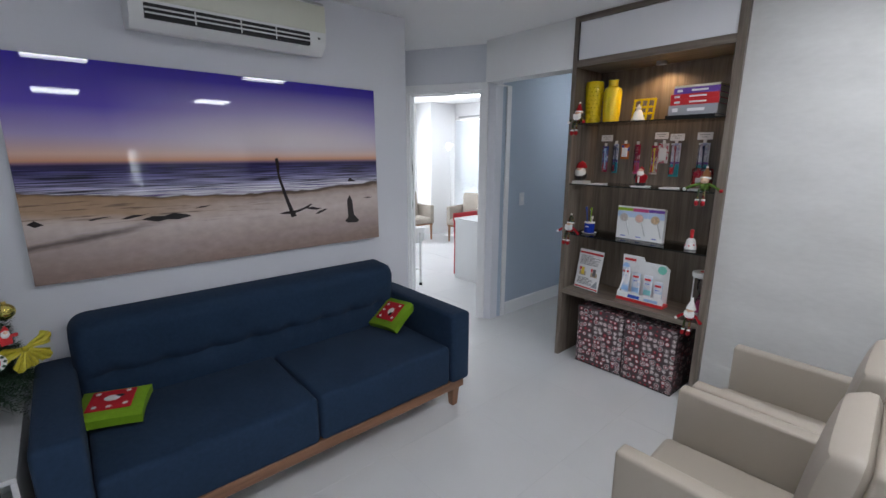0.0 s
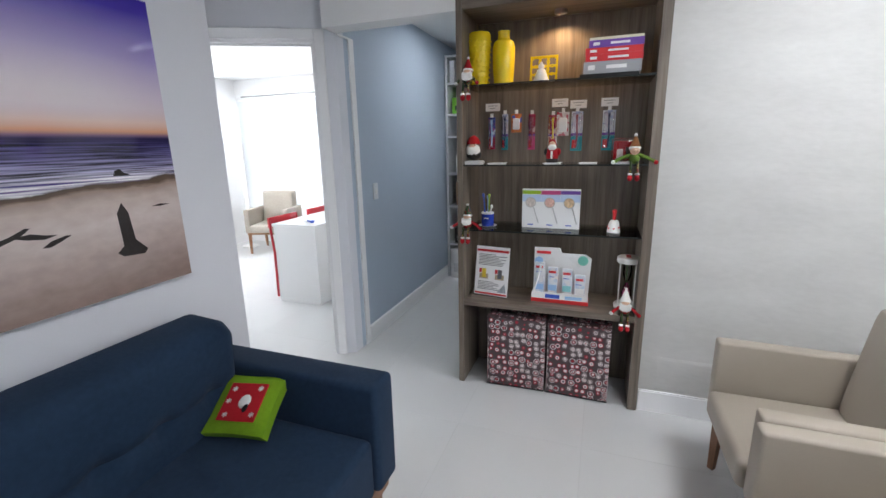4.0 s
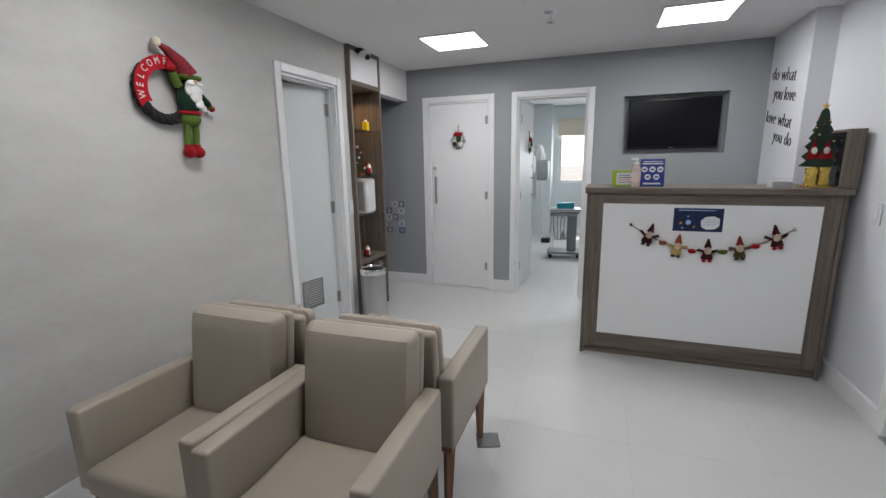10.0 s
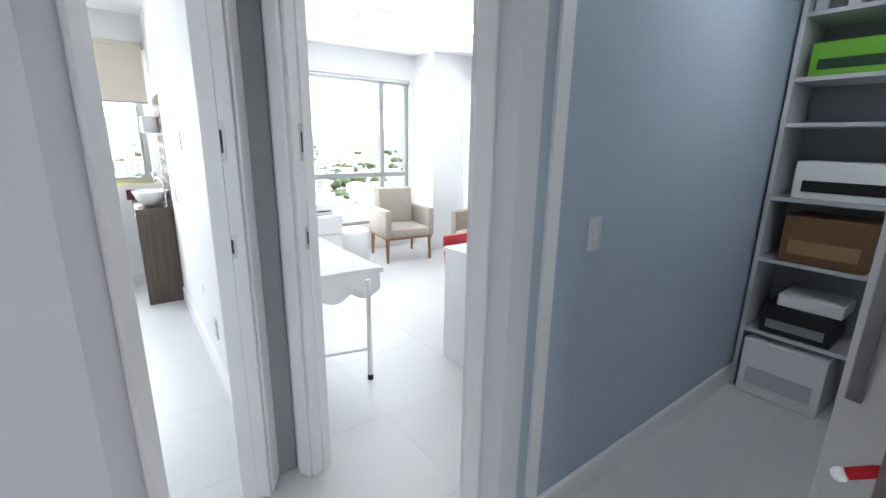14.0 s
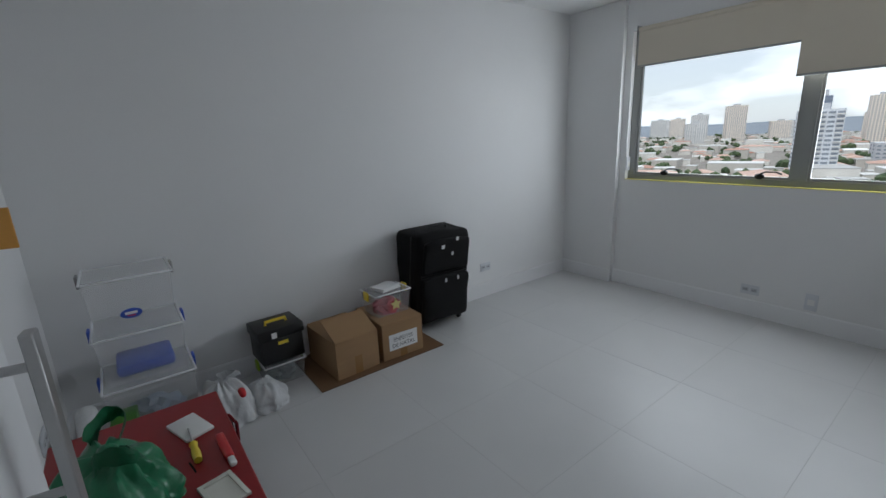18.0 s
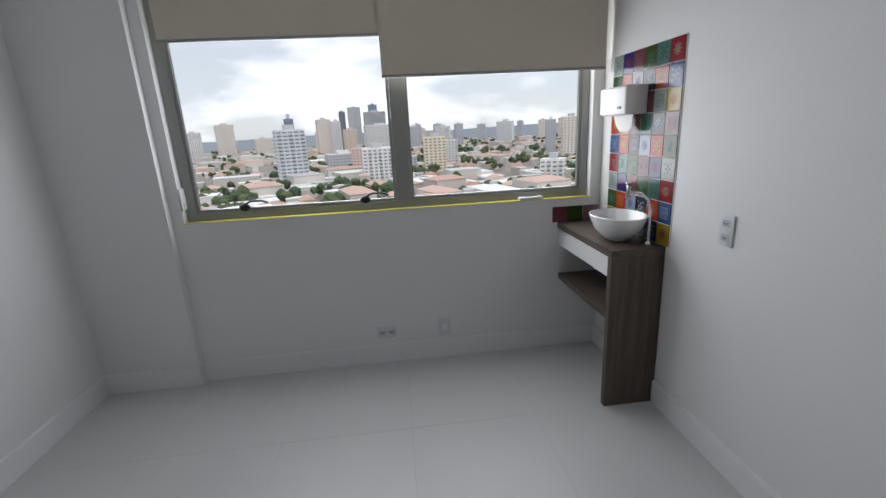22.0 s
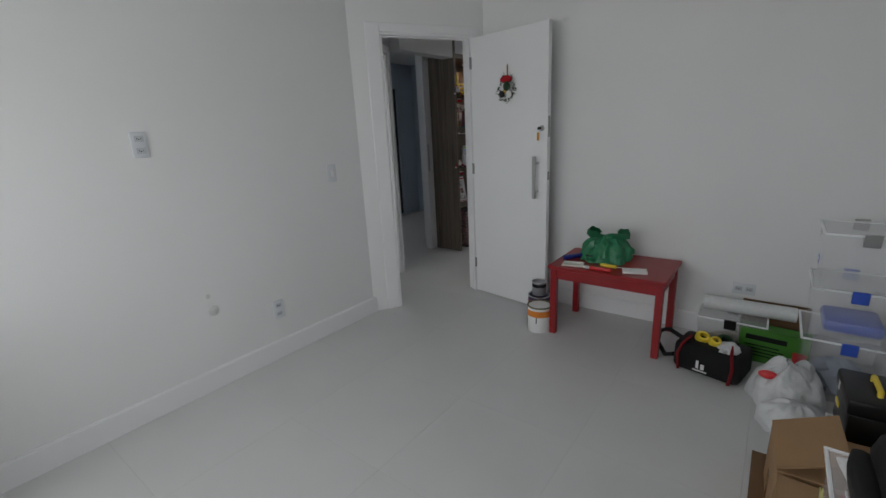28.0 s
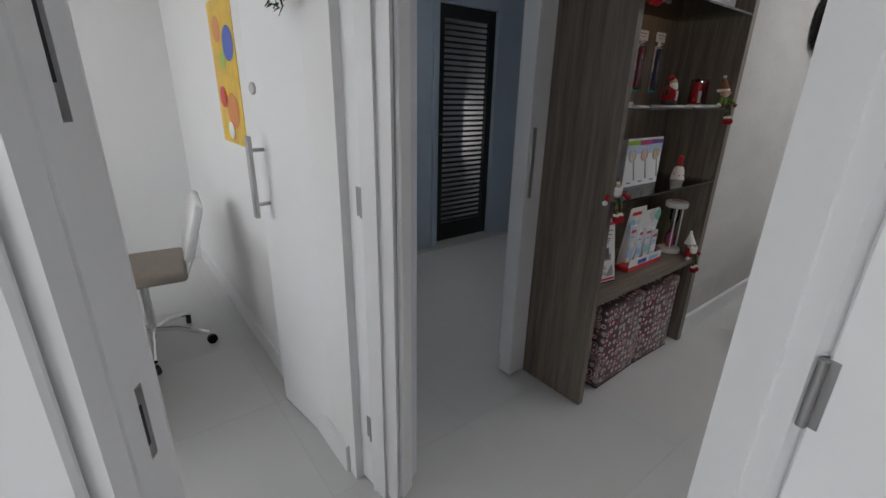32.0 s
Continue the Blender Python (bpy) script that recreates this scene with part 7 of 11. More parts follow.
def draped_bag(sx, sy, sz, seed, folds=9, crease=0.10, gather=0.0):
    """A thin bag slumped on z = 0, creased towards a gathered top."""
    t = bm_new()
    nu, nv = 84, 26
    rows = []
    for k in range(nv + 1):
        v = k / nv
        prof = math.sin(math.pi * (0.42 + 0.58 * v)) ** 0.62 if v < 1 else gather
        z = sz * (0.5 - 0.5 * math.cos(math.pi * v)) ** 0.9
        ring = []
        for q in range(nu):
            a = 2 * math.pi * q / nu
            d = Vector((math.cos(a) * 1.6, math.sin(a) * 1.6, v * 2.4 + seed))
            fold = math.sin(folds * a + 2.5 * noise.noise(d * 0.8) + 1.2 * v) * crease * (0.35 + 0.65 * v)
            r = max(gather, prof) * (1 + fold + 0.20 * noise.noise(d) + 0.07 * noise.noise(d * 3.1))
            ring.append(t.verts.new((sx * r * math.cos(a), sy * r * math.sin(a), max(0.0, z * (1 + 0.22 * noise.noise(d * 1.3 + Vector((9, 0, 0))))))))
        rows.append(ring)
    for a, b in zip(rows, rows[1:]):
        for q in range(nu):
            t.faces.new((a[q], a[(q + 1) % nu], b[(q + 1) % nu], b[q]))
    t.faces.new(rows[-1])
    t.faces.new(rows[0][::-1])
    bmesh.ops.recalc_face_normals(t, faces=t.faces)
    return t


def bag_ear(m, long, wide, seed):
    """A limp handle: a flat band bent into a loop."""
    t = bm_new()
    ring = []
    for k in range(25):
        a = math.pi * k / 24
        c = Vector((wide * math.cos(a), 0.02 * math.sin(2 * a + seed), long * math.sin(a)))
        w = 0.022 + 0.012 * noise.noise(Vector((k * 0.3, seed, 0)))
        tw = Vector((0.35 * math.cos(a), 1, 0.4 * math.sin(a + seed))).normalized() * w
        ring.append((t.verts.new(c - tw), t.verts.new(c), t.verts.new(c + tw)))
        ring[-1][1].co.z += 0.008
    for a, b in zip(ring, ring[1:]):
        for q in (0, 1):
            t.faces.new((a[q], a[q + 1], b[q + 1], b[q]))
    bmesh.ops.solidify(t, geom=t.faces[:], thickness=0.0012)
    bmesh.ops.transform(t, matrix=m, verts=t.verts)
    return t


GBAG = mat("thin_green_plastic_bag", (0.02, 0.19, 0.085), rough=0.32, var=0.2, scale=12, fine=50, bump=0.4, depth=0.005)
t_ = thing("plastic_bag", "knotted translucent green shopping bag on the red table", "plastic bag", pose(1.275, -0.115, 0.4908, 0, 0, 20))
part("body", draped_bag(0.165, 0.135, 0.155, 3.0, 11, 0.13, 0.12), GBAG, t_)
b_ = ball(bm_new(), 0.01, -0.01, 0.150, 0.030, 1.2, 0.9, 0.8, 2)
part("knot", b_, GBAG, t_, "tight green knot")
part("handle_loop", bag_ear(pose(0.05, -0.02, 0.150, 62, 0, 50), 0.11, 0.035, 1.0), GBAG, t_, "limp handle loop")
part("handle_loop", bag_ear(pose(-0.04, 0.0, 0.145, -48, 0, 100), 0.09, 0.04, 4.0), GBAG, t_, "limp handle loop")
part("print", bx(bm_new(), -0.05, -0.004, 0, -0.01, 0.0, 0.012, m=pose(-0.08, -0.150, 0.05, -12, 0, -10)), DARKF, t_, "short dark print")
t_ = thing("cover_plate", "white plastic cover plate lying on the red table", "plate", pose(1.512, -0.315, 0.4908, 0, 0, 18))
part("plate", bx(bm_new(), -0.07, -0.045, 0, 0.07, 0.045, 0.012, 0.004, 2), PLASTICW, t_)
t_ = thing("socket_frame", "white empty socket frame lying on the red table", "frame", pose(1.139, -0.344, 0.4908, 0, 0, 12))
b_ = bm_new()
for a in ((-0.065, -0.045, 0.065, -0.033), (-0.065, 0.033, 0.065, 0.045), (-0.065, -0.033, -0.05, 0.033), (0.05, -0.033, 0.065, 0.033)):
    bx(b_, a[0], a[1], 0, a[2], a[3], 0.009, 0.001, 1)
bx(b_, -0.05, -0.033, 0, 0.05, 0.033, 0.004)
part("frame", b_, mat("yellowed_plastic", (0.72, 0.71, 0.64), rough=0.4), t_)
t_ = thing("brush", "blue plastic tool lying on the red table", "tool", pose(1.095, -0.195, 0.4908, 0, 0, 56))
part("handle", bx(bm_new(), -0.09, -0.017, 0, 0.09, 0.017, 0.028, 0.010, 3), mat("dark_blue_plastic", (0.015, 0.025, 0.22), rough=0.4), t_)
part("head", bx(bm_new(), 0.091, -0.024, 0.002, 0.135, 0.024, 0.024, 0.006, 2), mat("dark_blue_plastic_head", (0.015, 0.025, 0.22), rough=0.4), t_)
t_ = thing("screwdriver", "screwdriver with a yellow and orange grip on the red table", "screwdriver", pose(1.365, -0.309, 0.5042, 0, 0, 0))
part("grip", lathe(bm_new(), [(0.0, -0.06), (0.011, -0.058), (0.013, -0.02), (0.009, 0.02), (0.013, 0.03), (0.008, 0.04), (0, 0.04)], 12, pose(0, 0, 0, 0, 90, 0)), YELP, t_)
part("blade", rod(bm_new(), (0.04, 0, 0), (0.13, 0, 0), 0.003), STEEL, t_)
t_ = thing("stripping_tool", "red and white handled tool on the red table", "tool", pose(1.335, -0.384, 0.4908, 0, 0, 2))
part("handle", bx(bm_new(), -0.075, -0.013, 0, 0.06, 0.013, 0.022, 0.009, 3), REDP, t_)
part("nozzle", bx(bm_new(), -0.115, -0.010, 0.002, -0.076, 0.010, 0.020, 0.007, 2), PLASTICW, t_)


# paint cans
MAROON = mat("maroon_print", (0.16, 0.015, 0.03), rough=0.35, var=0.3, scale=30)
def paint_can(x, y, z, r, h, body, label, open_lid=None):
    t = thing("paint_can", label, "paint can", pose(x, y, z, 0, 0, 40), "paint cans by the door")
    part("body", lathe(bm_new(), [(r * 0.97, 0), (r, 0.004), (r, h - 0.006)], 32), body, t)
    part("rim", lathe(bm_new(), [(r * 1.02, h - 0.008), (r * 1.03, h), (r * 0.93, h), (r * 0.92, h - 0.006), (r * 0.8, h - 0.007), (0, h - 0.007)], 32, cap=False), open_lid or STEEL, t, "metal rim and lid")
    b = bm_new()
    for z0, z1, mt in ((0.62, 0.86, None),):
        lathe(b, [(r * 1.004, h * z0), (r * 1.004, h * z1)], 32, cap=False)
    part("band", b, (ORANGEP if open_lid else MAROON) if r > 0.07 else DARKF, t, "coloured label band")
    if open_lid:
        for a, w, z in ((-110, 0.5, 0.30), (-110, 0.06, 0.40), (-30, 0.05, 0.42), (120, 0.4, 0.34)):
            part("label_mark", bx(bm_new(), -r * w, -0.0012, -h * 0.03, r * w, 0.0, h * (0.03 if w > 0.1 else 0.2), m=Matrix.Rotation(radians(a), 4, "Z") @ Matrix.Translation((0, -r * 1.001, h * z))), INK, t)
    b = bm_new()
    tube(b, [(r * 1.03 * math.cos(q * 0.3927), r * 1.03 * math.sin(q * 0.3927), h * 0.93 - h * 0.55 * math.sin(q * 0.3927)) for q in range(9)], 0.0018, 6)
    part("handle", b, STEEL, t, "wire handle hanging down")
    return t


paint_can(0.930, -0.395, 0.0, 0.082, 0.185, CARD, "white and orange paint can standing on the tiles", mat("olive_painted_lid", (0.13, 0.14, 0.07), rough=0.4))
paint_can(0.852, -0.235, 0.0, 0.078, 0.19, mat("navy_label", (0.035, 0.035, 0.10), rough=0.4, var=0.5, scale=26), "violet labelled paint can behind the orange one")
paint_can(0.852, -0.235, 0.191, 0.05, 0.10, mat("grey_tin", (0.3, 0.3, 0.33), rough=0.35, metal=0.6), "small grey tin standing on a paint can")

# clutter in the corner


def milky(name, color, share):
    """Cloudy plastic sheet: part see-through, part white scatter."""
    m = bpy.data.materials.new(name)
    m.use_nodes = True
    n, l = m.node_tree.nodes, m.node_tree.links
    tr, mi, p = n.new("ShaderNodeBsdfTransparent"), n.new("ShaderNodeMixShader"), n["Principled BSDF"]
    p.inputs["Base Color"].default_value = (*color, 1)
    p.inputs["Roughness"].default_value = 0.3
    mi.inputs["Fac"].default_value = share
    l.new(tr.outputs["BSDF"], mi.inputs[1])
    l.new(p.outputs["BSDF"], mi.inputs[2])
    l.new(mi.outputs["Shader"], n["Material Output"].inputs["Surface"])
    return m


CLEARBOX = milky("milky_clear_polypropylene", (0.85, 0.86, 0.88), 0.2)


def clear_box(x, y, z, sx, sy, h, label, m_turn=0, clip=BLUEP, lidm=None, fill=()):
    t = thing("storage_box", label, "storage box", pose(x, y, z, 0, 0, m_turn))
    b = bm_new()
    k = 0.90
    outer = [(-sx * k, -sy * k, 0.002), (sx * k, -sy * k, 0.002), (sx * k, sy * k, 0.002), (-sx * k, sy * k, 0.002), (-sx, -sy, h), (sx, -sy, h), (sx, sy, h), (-sx, sy, h)]
    v = [b.verts.new(p) for p in outer]
    for f in ((3, 2, 1, 0), (0, 1, 5, 4), (1, 2, 6, 5), (2, 3, 7, 6), (3, 0, 4, 7)):
        b.faces.new([v[i] for i in f])
    part("tub", b, CLEARBOX, t).visible_shadow = False
    b = bm_new()
    for a in ((-sx - 0.01, -sy - 0.01, sx + 0.01, -sy), (-sx - 0.01, sy, sx + 0.01, sy + 0.01), (-sx - 0.01, -sy, -sx, sy), (sx, -sy, sx + 0.01, sy)):
        bx(b, a[0], a[1], h + 0.001, a[2], a[3], h + 0.009, 0.002, 1)
    part("rim", b, mat_milk, t, "milky plastic rim")
    part("lid", bx(bm_new(), -sx, -sy, h + 0.002, sx, sy, h + 0.008), CLEARBOX, t).visible_shadow = False
    for s in (-1, 1):
        part("clip", bx(bm_new(), -0.03, s * (sy + 0.0105) - (0.012 if s < 0 else 0), h - 0.04, 0.03, s * (sy + 0.0105) + (0.012 if s > 0 else 0), h + 0.018, 0.003, 1), clip, t, "coloured plastic clip")
    for bmf, mt, lb in fill:
        part("content", bmf, mt, t, lb)
    return t


mat_milk = mat("milky_plastic", (0.86, 0.87, 0.88), rough=0.35, var=0.05)
clear_box(2.50, -0.235, 0.0, 0.17, 0.185, 0.315, "clear plastic storage box, lowest of a stack in the corner", clip=BLUEP, fill=[(crumpled(0.12, 0.13, 0.16, 8.0, 3), mat("blue_grey_contents", (0.30, 0.36, 0.45), rough=0.7, var=0.4, scale=12), "mixed blue and grey things")])
clear_box(2.50, -0.235, 0.335, 0.16, 0.175, 0.235, "clear plastic storage box with blue things, in a stack", clip=BLUEP, fill=[(bx(bm_new(), -0.10, -0.12, 0.01, 0.12, 0.12, 0.07, 0.02, 2), BLUEP, "flat blue things")])
clear_box(2.50, -0.235, 0.590, 0.155, 0.168, 0.245, "empty clear plastic storage box on top of a stack", clip=HINGE)
t_ = thing("box_sticker", "oval blue sticker on the clear storage box", "sticker", Matrix(((0, 0, -1, 2.349), (-1, 0, 0, -0.222), (0, 1, 0, 0.672), (0, 0, 0, 1))))
part("oval", lathe(bm_new(), [(0, 0), (0.042, 0), (0.042, 0.001), (0, 0.001)], 28, Matrix.Diagonal((1, 0.55, 1, 1)), cap=False), BLUEP, t_)
part("mark", box1(-0.024, -0.004, 0.0012, 0.024, 0.008, 0.0018), CARD, t_)
part("mark", box1(-0.016, -0.013, 0.0012, 0.016, -0.008, 0.0018), REDP, t_)
t_ = solid("cardboard_tube_roll", rod(bm_new(), (1.86, -0.02, 0.272), (2.32, 0.02, 0.262), 0.042, 0.042, 20), mat("white_bubble_wrap", (0.72, 0.73, 0.73), rough=0.35, var=0.1, scale=60, fine=150, bump=0.6, depth=0.006), "long roll of white wrapping lying on boxes", "roll")
clear_box(2.02, -0.03, 0.0, 0.17, 0.11, 0.21, "low clear plastic box under a white roll", clip=BLACKPL, fill=[(crumpled(0.12, 0.08, 0.10, 2.0, 3), mat("beige_contents", (0.45, 0.42, 0.36), rough=0.8, var=0.4, scale=15), "mixed pale things")])
CARDB = mat("brown_corrugated_cardboard", (0.33, 0.20, 0.10), rough=0.85, var=0.10, scale=5, fine=160, bump=0.2, stretch=(1, 1, 6))
DCARD = mat("dark_brown_cardboard", (0.16, 0.085, 0.04), rough=0.85, var=0.1)
t_ = thing("cardboard_sheet", "dark brown cardboard flap standing behind the clutter", "cardboard", pose(2.22, 0.085, 0.0, -6, 0, 0))
part("sheet", bx(bm_new(), -0.16, 0.0, 0.0, 0.17, 0.006, 0.285), DCARD, t_)
t_ = thing("green_carton", "green printed cardboard carton behind the tool bag", "carton", pose(2.235, -0.10, 0.0, 0, 0, -4))
part("carton", bx(bm_new(), -0.16, -0.05, 0.0, 0.16, 0.05, 0.20, 0.002, 1), mat("green_printed_card", (0.05, 0.20, 0.02), rough=0.5, var=0.1, scale=6), t_)
part("print", box1(-0.13, -0.0512, 0.135, 0.06, -0.0506, 0.165), DARKF, t_, "dark unreadable lettering")
part("print", box1(0.09, -0.0512, 0.03, 0.15, -0.0506, 0.11), REDP, t_, "small red picture")
for k_ in range(4):
    part("line", box1(-0.13, -0.0512, 0.04 + k_ * 0.02, 0.05 - 0.02 * (k_ % 2), -0.0506, 0.047 + k_ * 0.02), DARKF, t_)

BAGB = cloth("black_nylon_bag", (0.010, 0.010, 0.011), count=600, rough=0.7)
BAGR = cloth("red_nylon_trim", (0.17, 0.008, 0.012), count=600, rough=0.6)
t_ = thing("tool_bag", "open black and red nylon tool bag full of odds and ends", "bag", pose(1.965, -0.365, 0, 0, 0, -12))
b_ = bx(bm_new(), -0.17, -0.12, 0, 0.17, 0.12, 0.17, 0.04, 4)
for v_ in b_.verts:
    f_ = 1 + 0.14 * math.sin(v_.co.x * 18 + 1) * math.sin(v_.co.z * 14)
    v_.co.y *= f_ * (1.05 - 0.5 * max(0, v_.co.z - 0.1))
    v_.co.z *= 1 - 0.14 * math.cos(v_.co.x * 9)
part("body", b_, BAGB, t_)
for sx_ in (-1, 1):
    b_ = bm_new()
    tube(b_, [(sx_ * 0.125, -0.132, 0.01), (sx_ * 0.135, -0.135, 0.10), (sx_ * 0.12, -0.11, 0.16), (sx_ * 0.10, -0.04, 0.19)], 0.008, 8)
    part("trim", b_, BAGR, t_, "red binding")
b_ = bm_new()
tube(b_, [(-0.17, 0.02, 0.13), (-0.24, 0.0, 0.17), (-0.30, 0.02, 0.13), (-0.31, 0.03, 0.05), (-0.24, -0.03, 0.012), (-0.18, -0.06, 0.05)], 0.013, 8)
part("strap", b_, BAGB, t_, "loose black strap")
part("emblem", box1(-0.035, -0.138, 0.05, -0.022, -0.134, 0.095), PLASTICW, t_, "plain white emblem")
part("emblem", box1(-0.012, -0.138, 0.05, 0.006, -0.134, 0.08), PLASTICW, t_, "plain white emblem")
part("emblem", box1(-0.05, -0.138, 0.035, 0.02, -0.134, 0.042), PLASTICW, t_)
for x_, y_, z_, r_, mt in ((-0.07, 0.02, 0.16, 0.038, YELP), (0.0, 0.0, 0.165, 0.03, YELP), (0.03, 0.05, 0.16, 0.04, FIR)):
    part("content", lathe(bm_new(), [(r_, 0), (r_, 0.05), (r_ * 0.8, 0.06), (r_ * 0.5, 0.062), (r_ * 0.48, 0.04)], 18, pose(x_, y_, z_ - 0.02, 24, 18, 0), cap=False), mt, t_)
WBAG0 = mat("white_rag", (0.55, 0.56, 0.57), rough=0.6, var=0.1, scale=20, bump=0.5)
part("content", merge(bm_new(), (lambda q: (bmesh.ops.translate(q, vec=(0.085, -0.03, 0.135), verts=q.verts), q)[1])(crumpled(0.055, 0.06, 0.07, 9.0, 3))), WBAG0, t_, "crumpled white rag")
WBAG = mat("thin_white_plastic_bag", (0.62, 0.63, 0.64), rough=0.35, var=0.08, scale=10, fine=40, bump=0.6, depth=0.008)
t_ = thing("plastic_bag", "crumpled white shopping bag with a red print, by the tool bag", "plastic bag", pose(2.30, -0.52, 0))
part("body", draped_bag(0.155, 0.14, 0.215, 6.0, 7, 0.05, 0.16), WBAG, t_)
part("print", ball(bm_new(), -0.085, -0.075, 0.165, 0.032, 1.3, 0.6, 0.7, 2), REDP, t_, "red printed mark")
part("handle_loop", bag_ear(pose(0.03, -0.01, 0.195, 70, 0, 20), 0.09, 0.04, 2.0), WBAG, t_, "limp white handle loop")
t_ = thing("plastic_bag", "low crumpled clear bag of white things on the floor", "plastic bag", pose(2.33, -0.73, 0))
part("body", draped_bag(0.15, 0.11, 0.12, 11.0, 8, 0.07, 0.2), WBAG, t_)

# tool box on a clear tub
clear_box(2.55, -0.885, 0.0, 0.12, 0.115, 0.13, "small clear tub of grey fittings under a tool box", clip=GREENP, fill=[(crumpled(0.09, 0.09, 0.09, 4.0, 3), mat("grey_fittings", (0.28, 0.33, 0.34), rough=0.5, var=0.5, scale=40), "grey fittings")])
t_ = thing("tool_box", "black plastic tool box with yellow catches on a clear tub", "tool box", pose(2.55, -0.885, 0.145, 0, 0, 2))
part("body", bx(bm_new(), -0.105, -0.125, 0.0, 0.105, 0.125, 0.15, 0.008, 2), BLACKPL, t_)
part("lid", bx(bm_new(), -0.115, -0.135, 0.151, 0.115, 0.135, 0.215, 0.012, 2), BLACKPL, t_)
b_ = bm_new()
tube(b_, [(-0.02, -0.06, 0.214), (-0.02, -0.06, 0.235), (-0.02, 0.06, 0.235), (-0.02, 0.06, 0.214)], 0.010, 8)
part("handle", b_, YELP, t_, "yellow carrying handle")
part("catch", bx(bm_new(), -0.122, -0.03, 0.115, -0.1165, 0.03, 0.135, 0.002, 1), YELP, t_, "yellow catch")
part("label", bx(bm_new(), -0.1165, 0.03, 0.16, -0.1155, 0.06, 0.195), CARD, t_)

# cartons on a brown sheet
t_ = solid("cardboard_sheet", bx(bm_new(), 2.19, -1.88, 0.0005, 2.685, -1.0, 0.007, 0.001, 1), DCARD, "dark brown cardboard sheet on the tiles under cartons", "cardboard")


def carton(x, y, sx, sy, h, rot, label, opened=False):
    t = thing("cardboard_carton", label, "carton", pose(x, y, 0.0072, 0, 0, rot), "cardboard cartons")
    part("body", bx(bm_new(), -sx, -sy, 0, sx, sy, h, 0.002, 1), CARDB, t)
    part("tape", box1(-sx - 0.0008, -0.025, 0.0, -sx - 0.0002, 0.025, h * 0.5), mat("brown_parcel_tape", (0.30, 0.17, 0.07), rough=0.25, var=0.05), t, "shiny brown tape")
    if opened:
        for m, w, d in ((pose(-sx, 0, h, 0, -26, 0), 2 * sy, sx), (pose(sx, 0, h, 0, -9, 0) @ Matrix.Diagonal((-1, 1, 1, 1)), 2 * sy, sx)):
            part("flap", bx(bm_new(), 0.0, -w / 2 + 0.003, 0.0, d, w / 2 - 0.003, 0.005, m=Matrix.Translation((0, 0, 0.003)) @ m), CARDB, t)
    else:
        part("flap", bx(bm_new(), -sx, -sy + 0.001, h + 0.0004, -0.002, sy - 0.001, h + 0.0045), CARDB, t)
        part("flap", bx(bm_new(), 0.002, -sy + 0.001, h + 0.0004, sx, sy - 0.001, h + 0.0045), CARDB, t)
    return t


carton(2.44, -1.255, 0.20, 0.145, 0.235, 3, "brown cardboard carton with its flaps half open", True)
_c2 = carton(2.44, -1.60, 0.195, 0.15, 0.245, -2, "brown cardboard carton with a paper label, closed")
_lb = part("paper_label", box1(-0.1985, -0.105, 0.06, -0.1975, 0.105, 0.17), CARD, _c2, "white label reading ENFEITES DE NATAL")
for k_, tx in enumerate(("ENFEITES", "DE NATAL")):
    write("lettering", tx, 0.040, INK, _lb, Matrix(((0, 0, -1, -0.1987), (-1, 0, 0, 0.0), (0, 1, 0, 0.118 - 0.042 * k_), (0, 0, 0, 1))), squeeze=0.9)
clear_box(2.45, -1.60, 0.26, 0.10, 0.13, 0.15, "clear plastic box of seasonal decorations on a carton", clip=YELP, fill=[(crumpled(0.08, 0.10, 0.10, 5.0, 3), mat("red_tinsel_contents", (0.45, 0.03, 0.06), rough=0.4, var=0.6, scale=30), "red decorations")])
t_ = solid("paper_star", prism(bm_new(), [((0.045 if k % 2 == 0 else 0.02) * math.sin(k * math.pi / 5), (0.045 if k % 2 == 0 else 0.02) * math.cos(k * math.pi / 5)) for k in range(10)], 0.003, Matrix(((0, 0, -1, 2.338), (-1, 0, 0, -1.61), (0, 1, 0, 0.335), (0, 0, 0, 1)))), mat("pale_gold_card", (0.6, 0.55, 0.22), rough=0.5), "pale gold star stuck inside the clear box", "ornament")
t_ = thing("note_pads", "two white note pads lying on a clear box", "note pad", pose(2.44, -1.60, 0.4235, 0, 0, 12))
part("pad", bx(bm_new(), -0.06, -0.08, 0, 0.06, 0.08, 0.012), CARD, t_)
part("pad", bx(bm_new(), -0.058, -0.075, 0.0125, 0.06, 0.082, 0.022, m=Matrix.Rotation(0.1, 4, "Z")), CARD, t_)

# suitcase
SUIT = cloth("black_suitcase_nylon", (0.006, 0.006, 0.0065), count=800, rough=0.75)
t_ = thing("suitcase", "large black soft-sided suitcase standing upright by the wall", "suitcase", pose(2.555, -2.065, 0, 0, 0, 0))


def leaning(b):
    """The stuffed front bulges and hangs forward towards its top."""
    for v in b.verts:
        if v.co.x < 0.03:
            v.co.x -= 0.10 * v.co.z / 0.75 + 0.012 * math.sin(v.co.z * 9) * math.cos(v.co.y * 6)
            v.co.z += 0.010 * math.sin(v.co.y * 11 + 1)
    return b


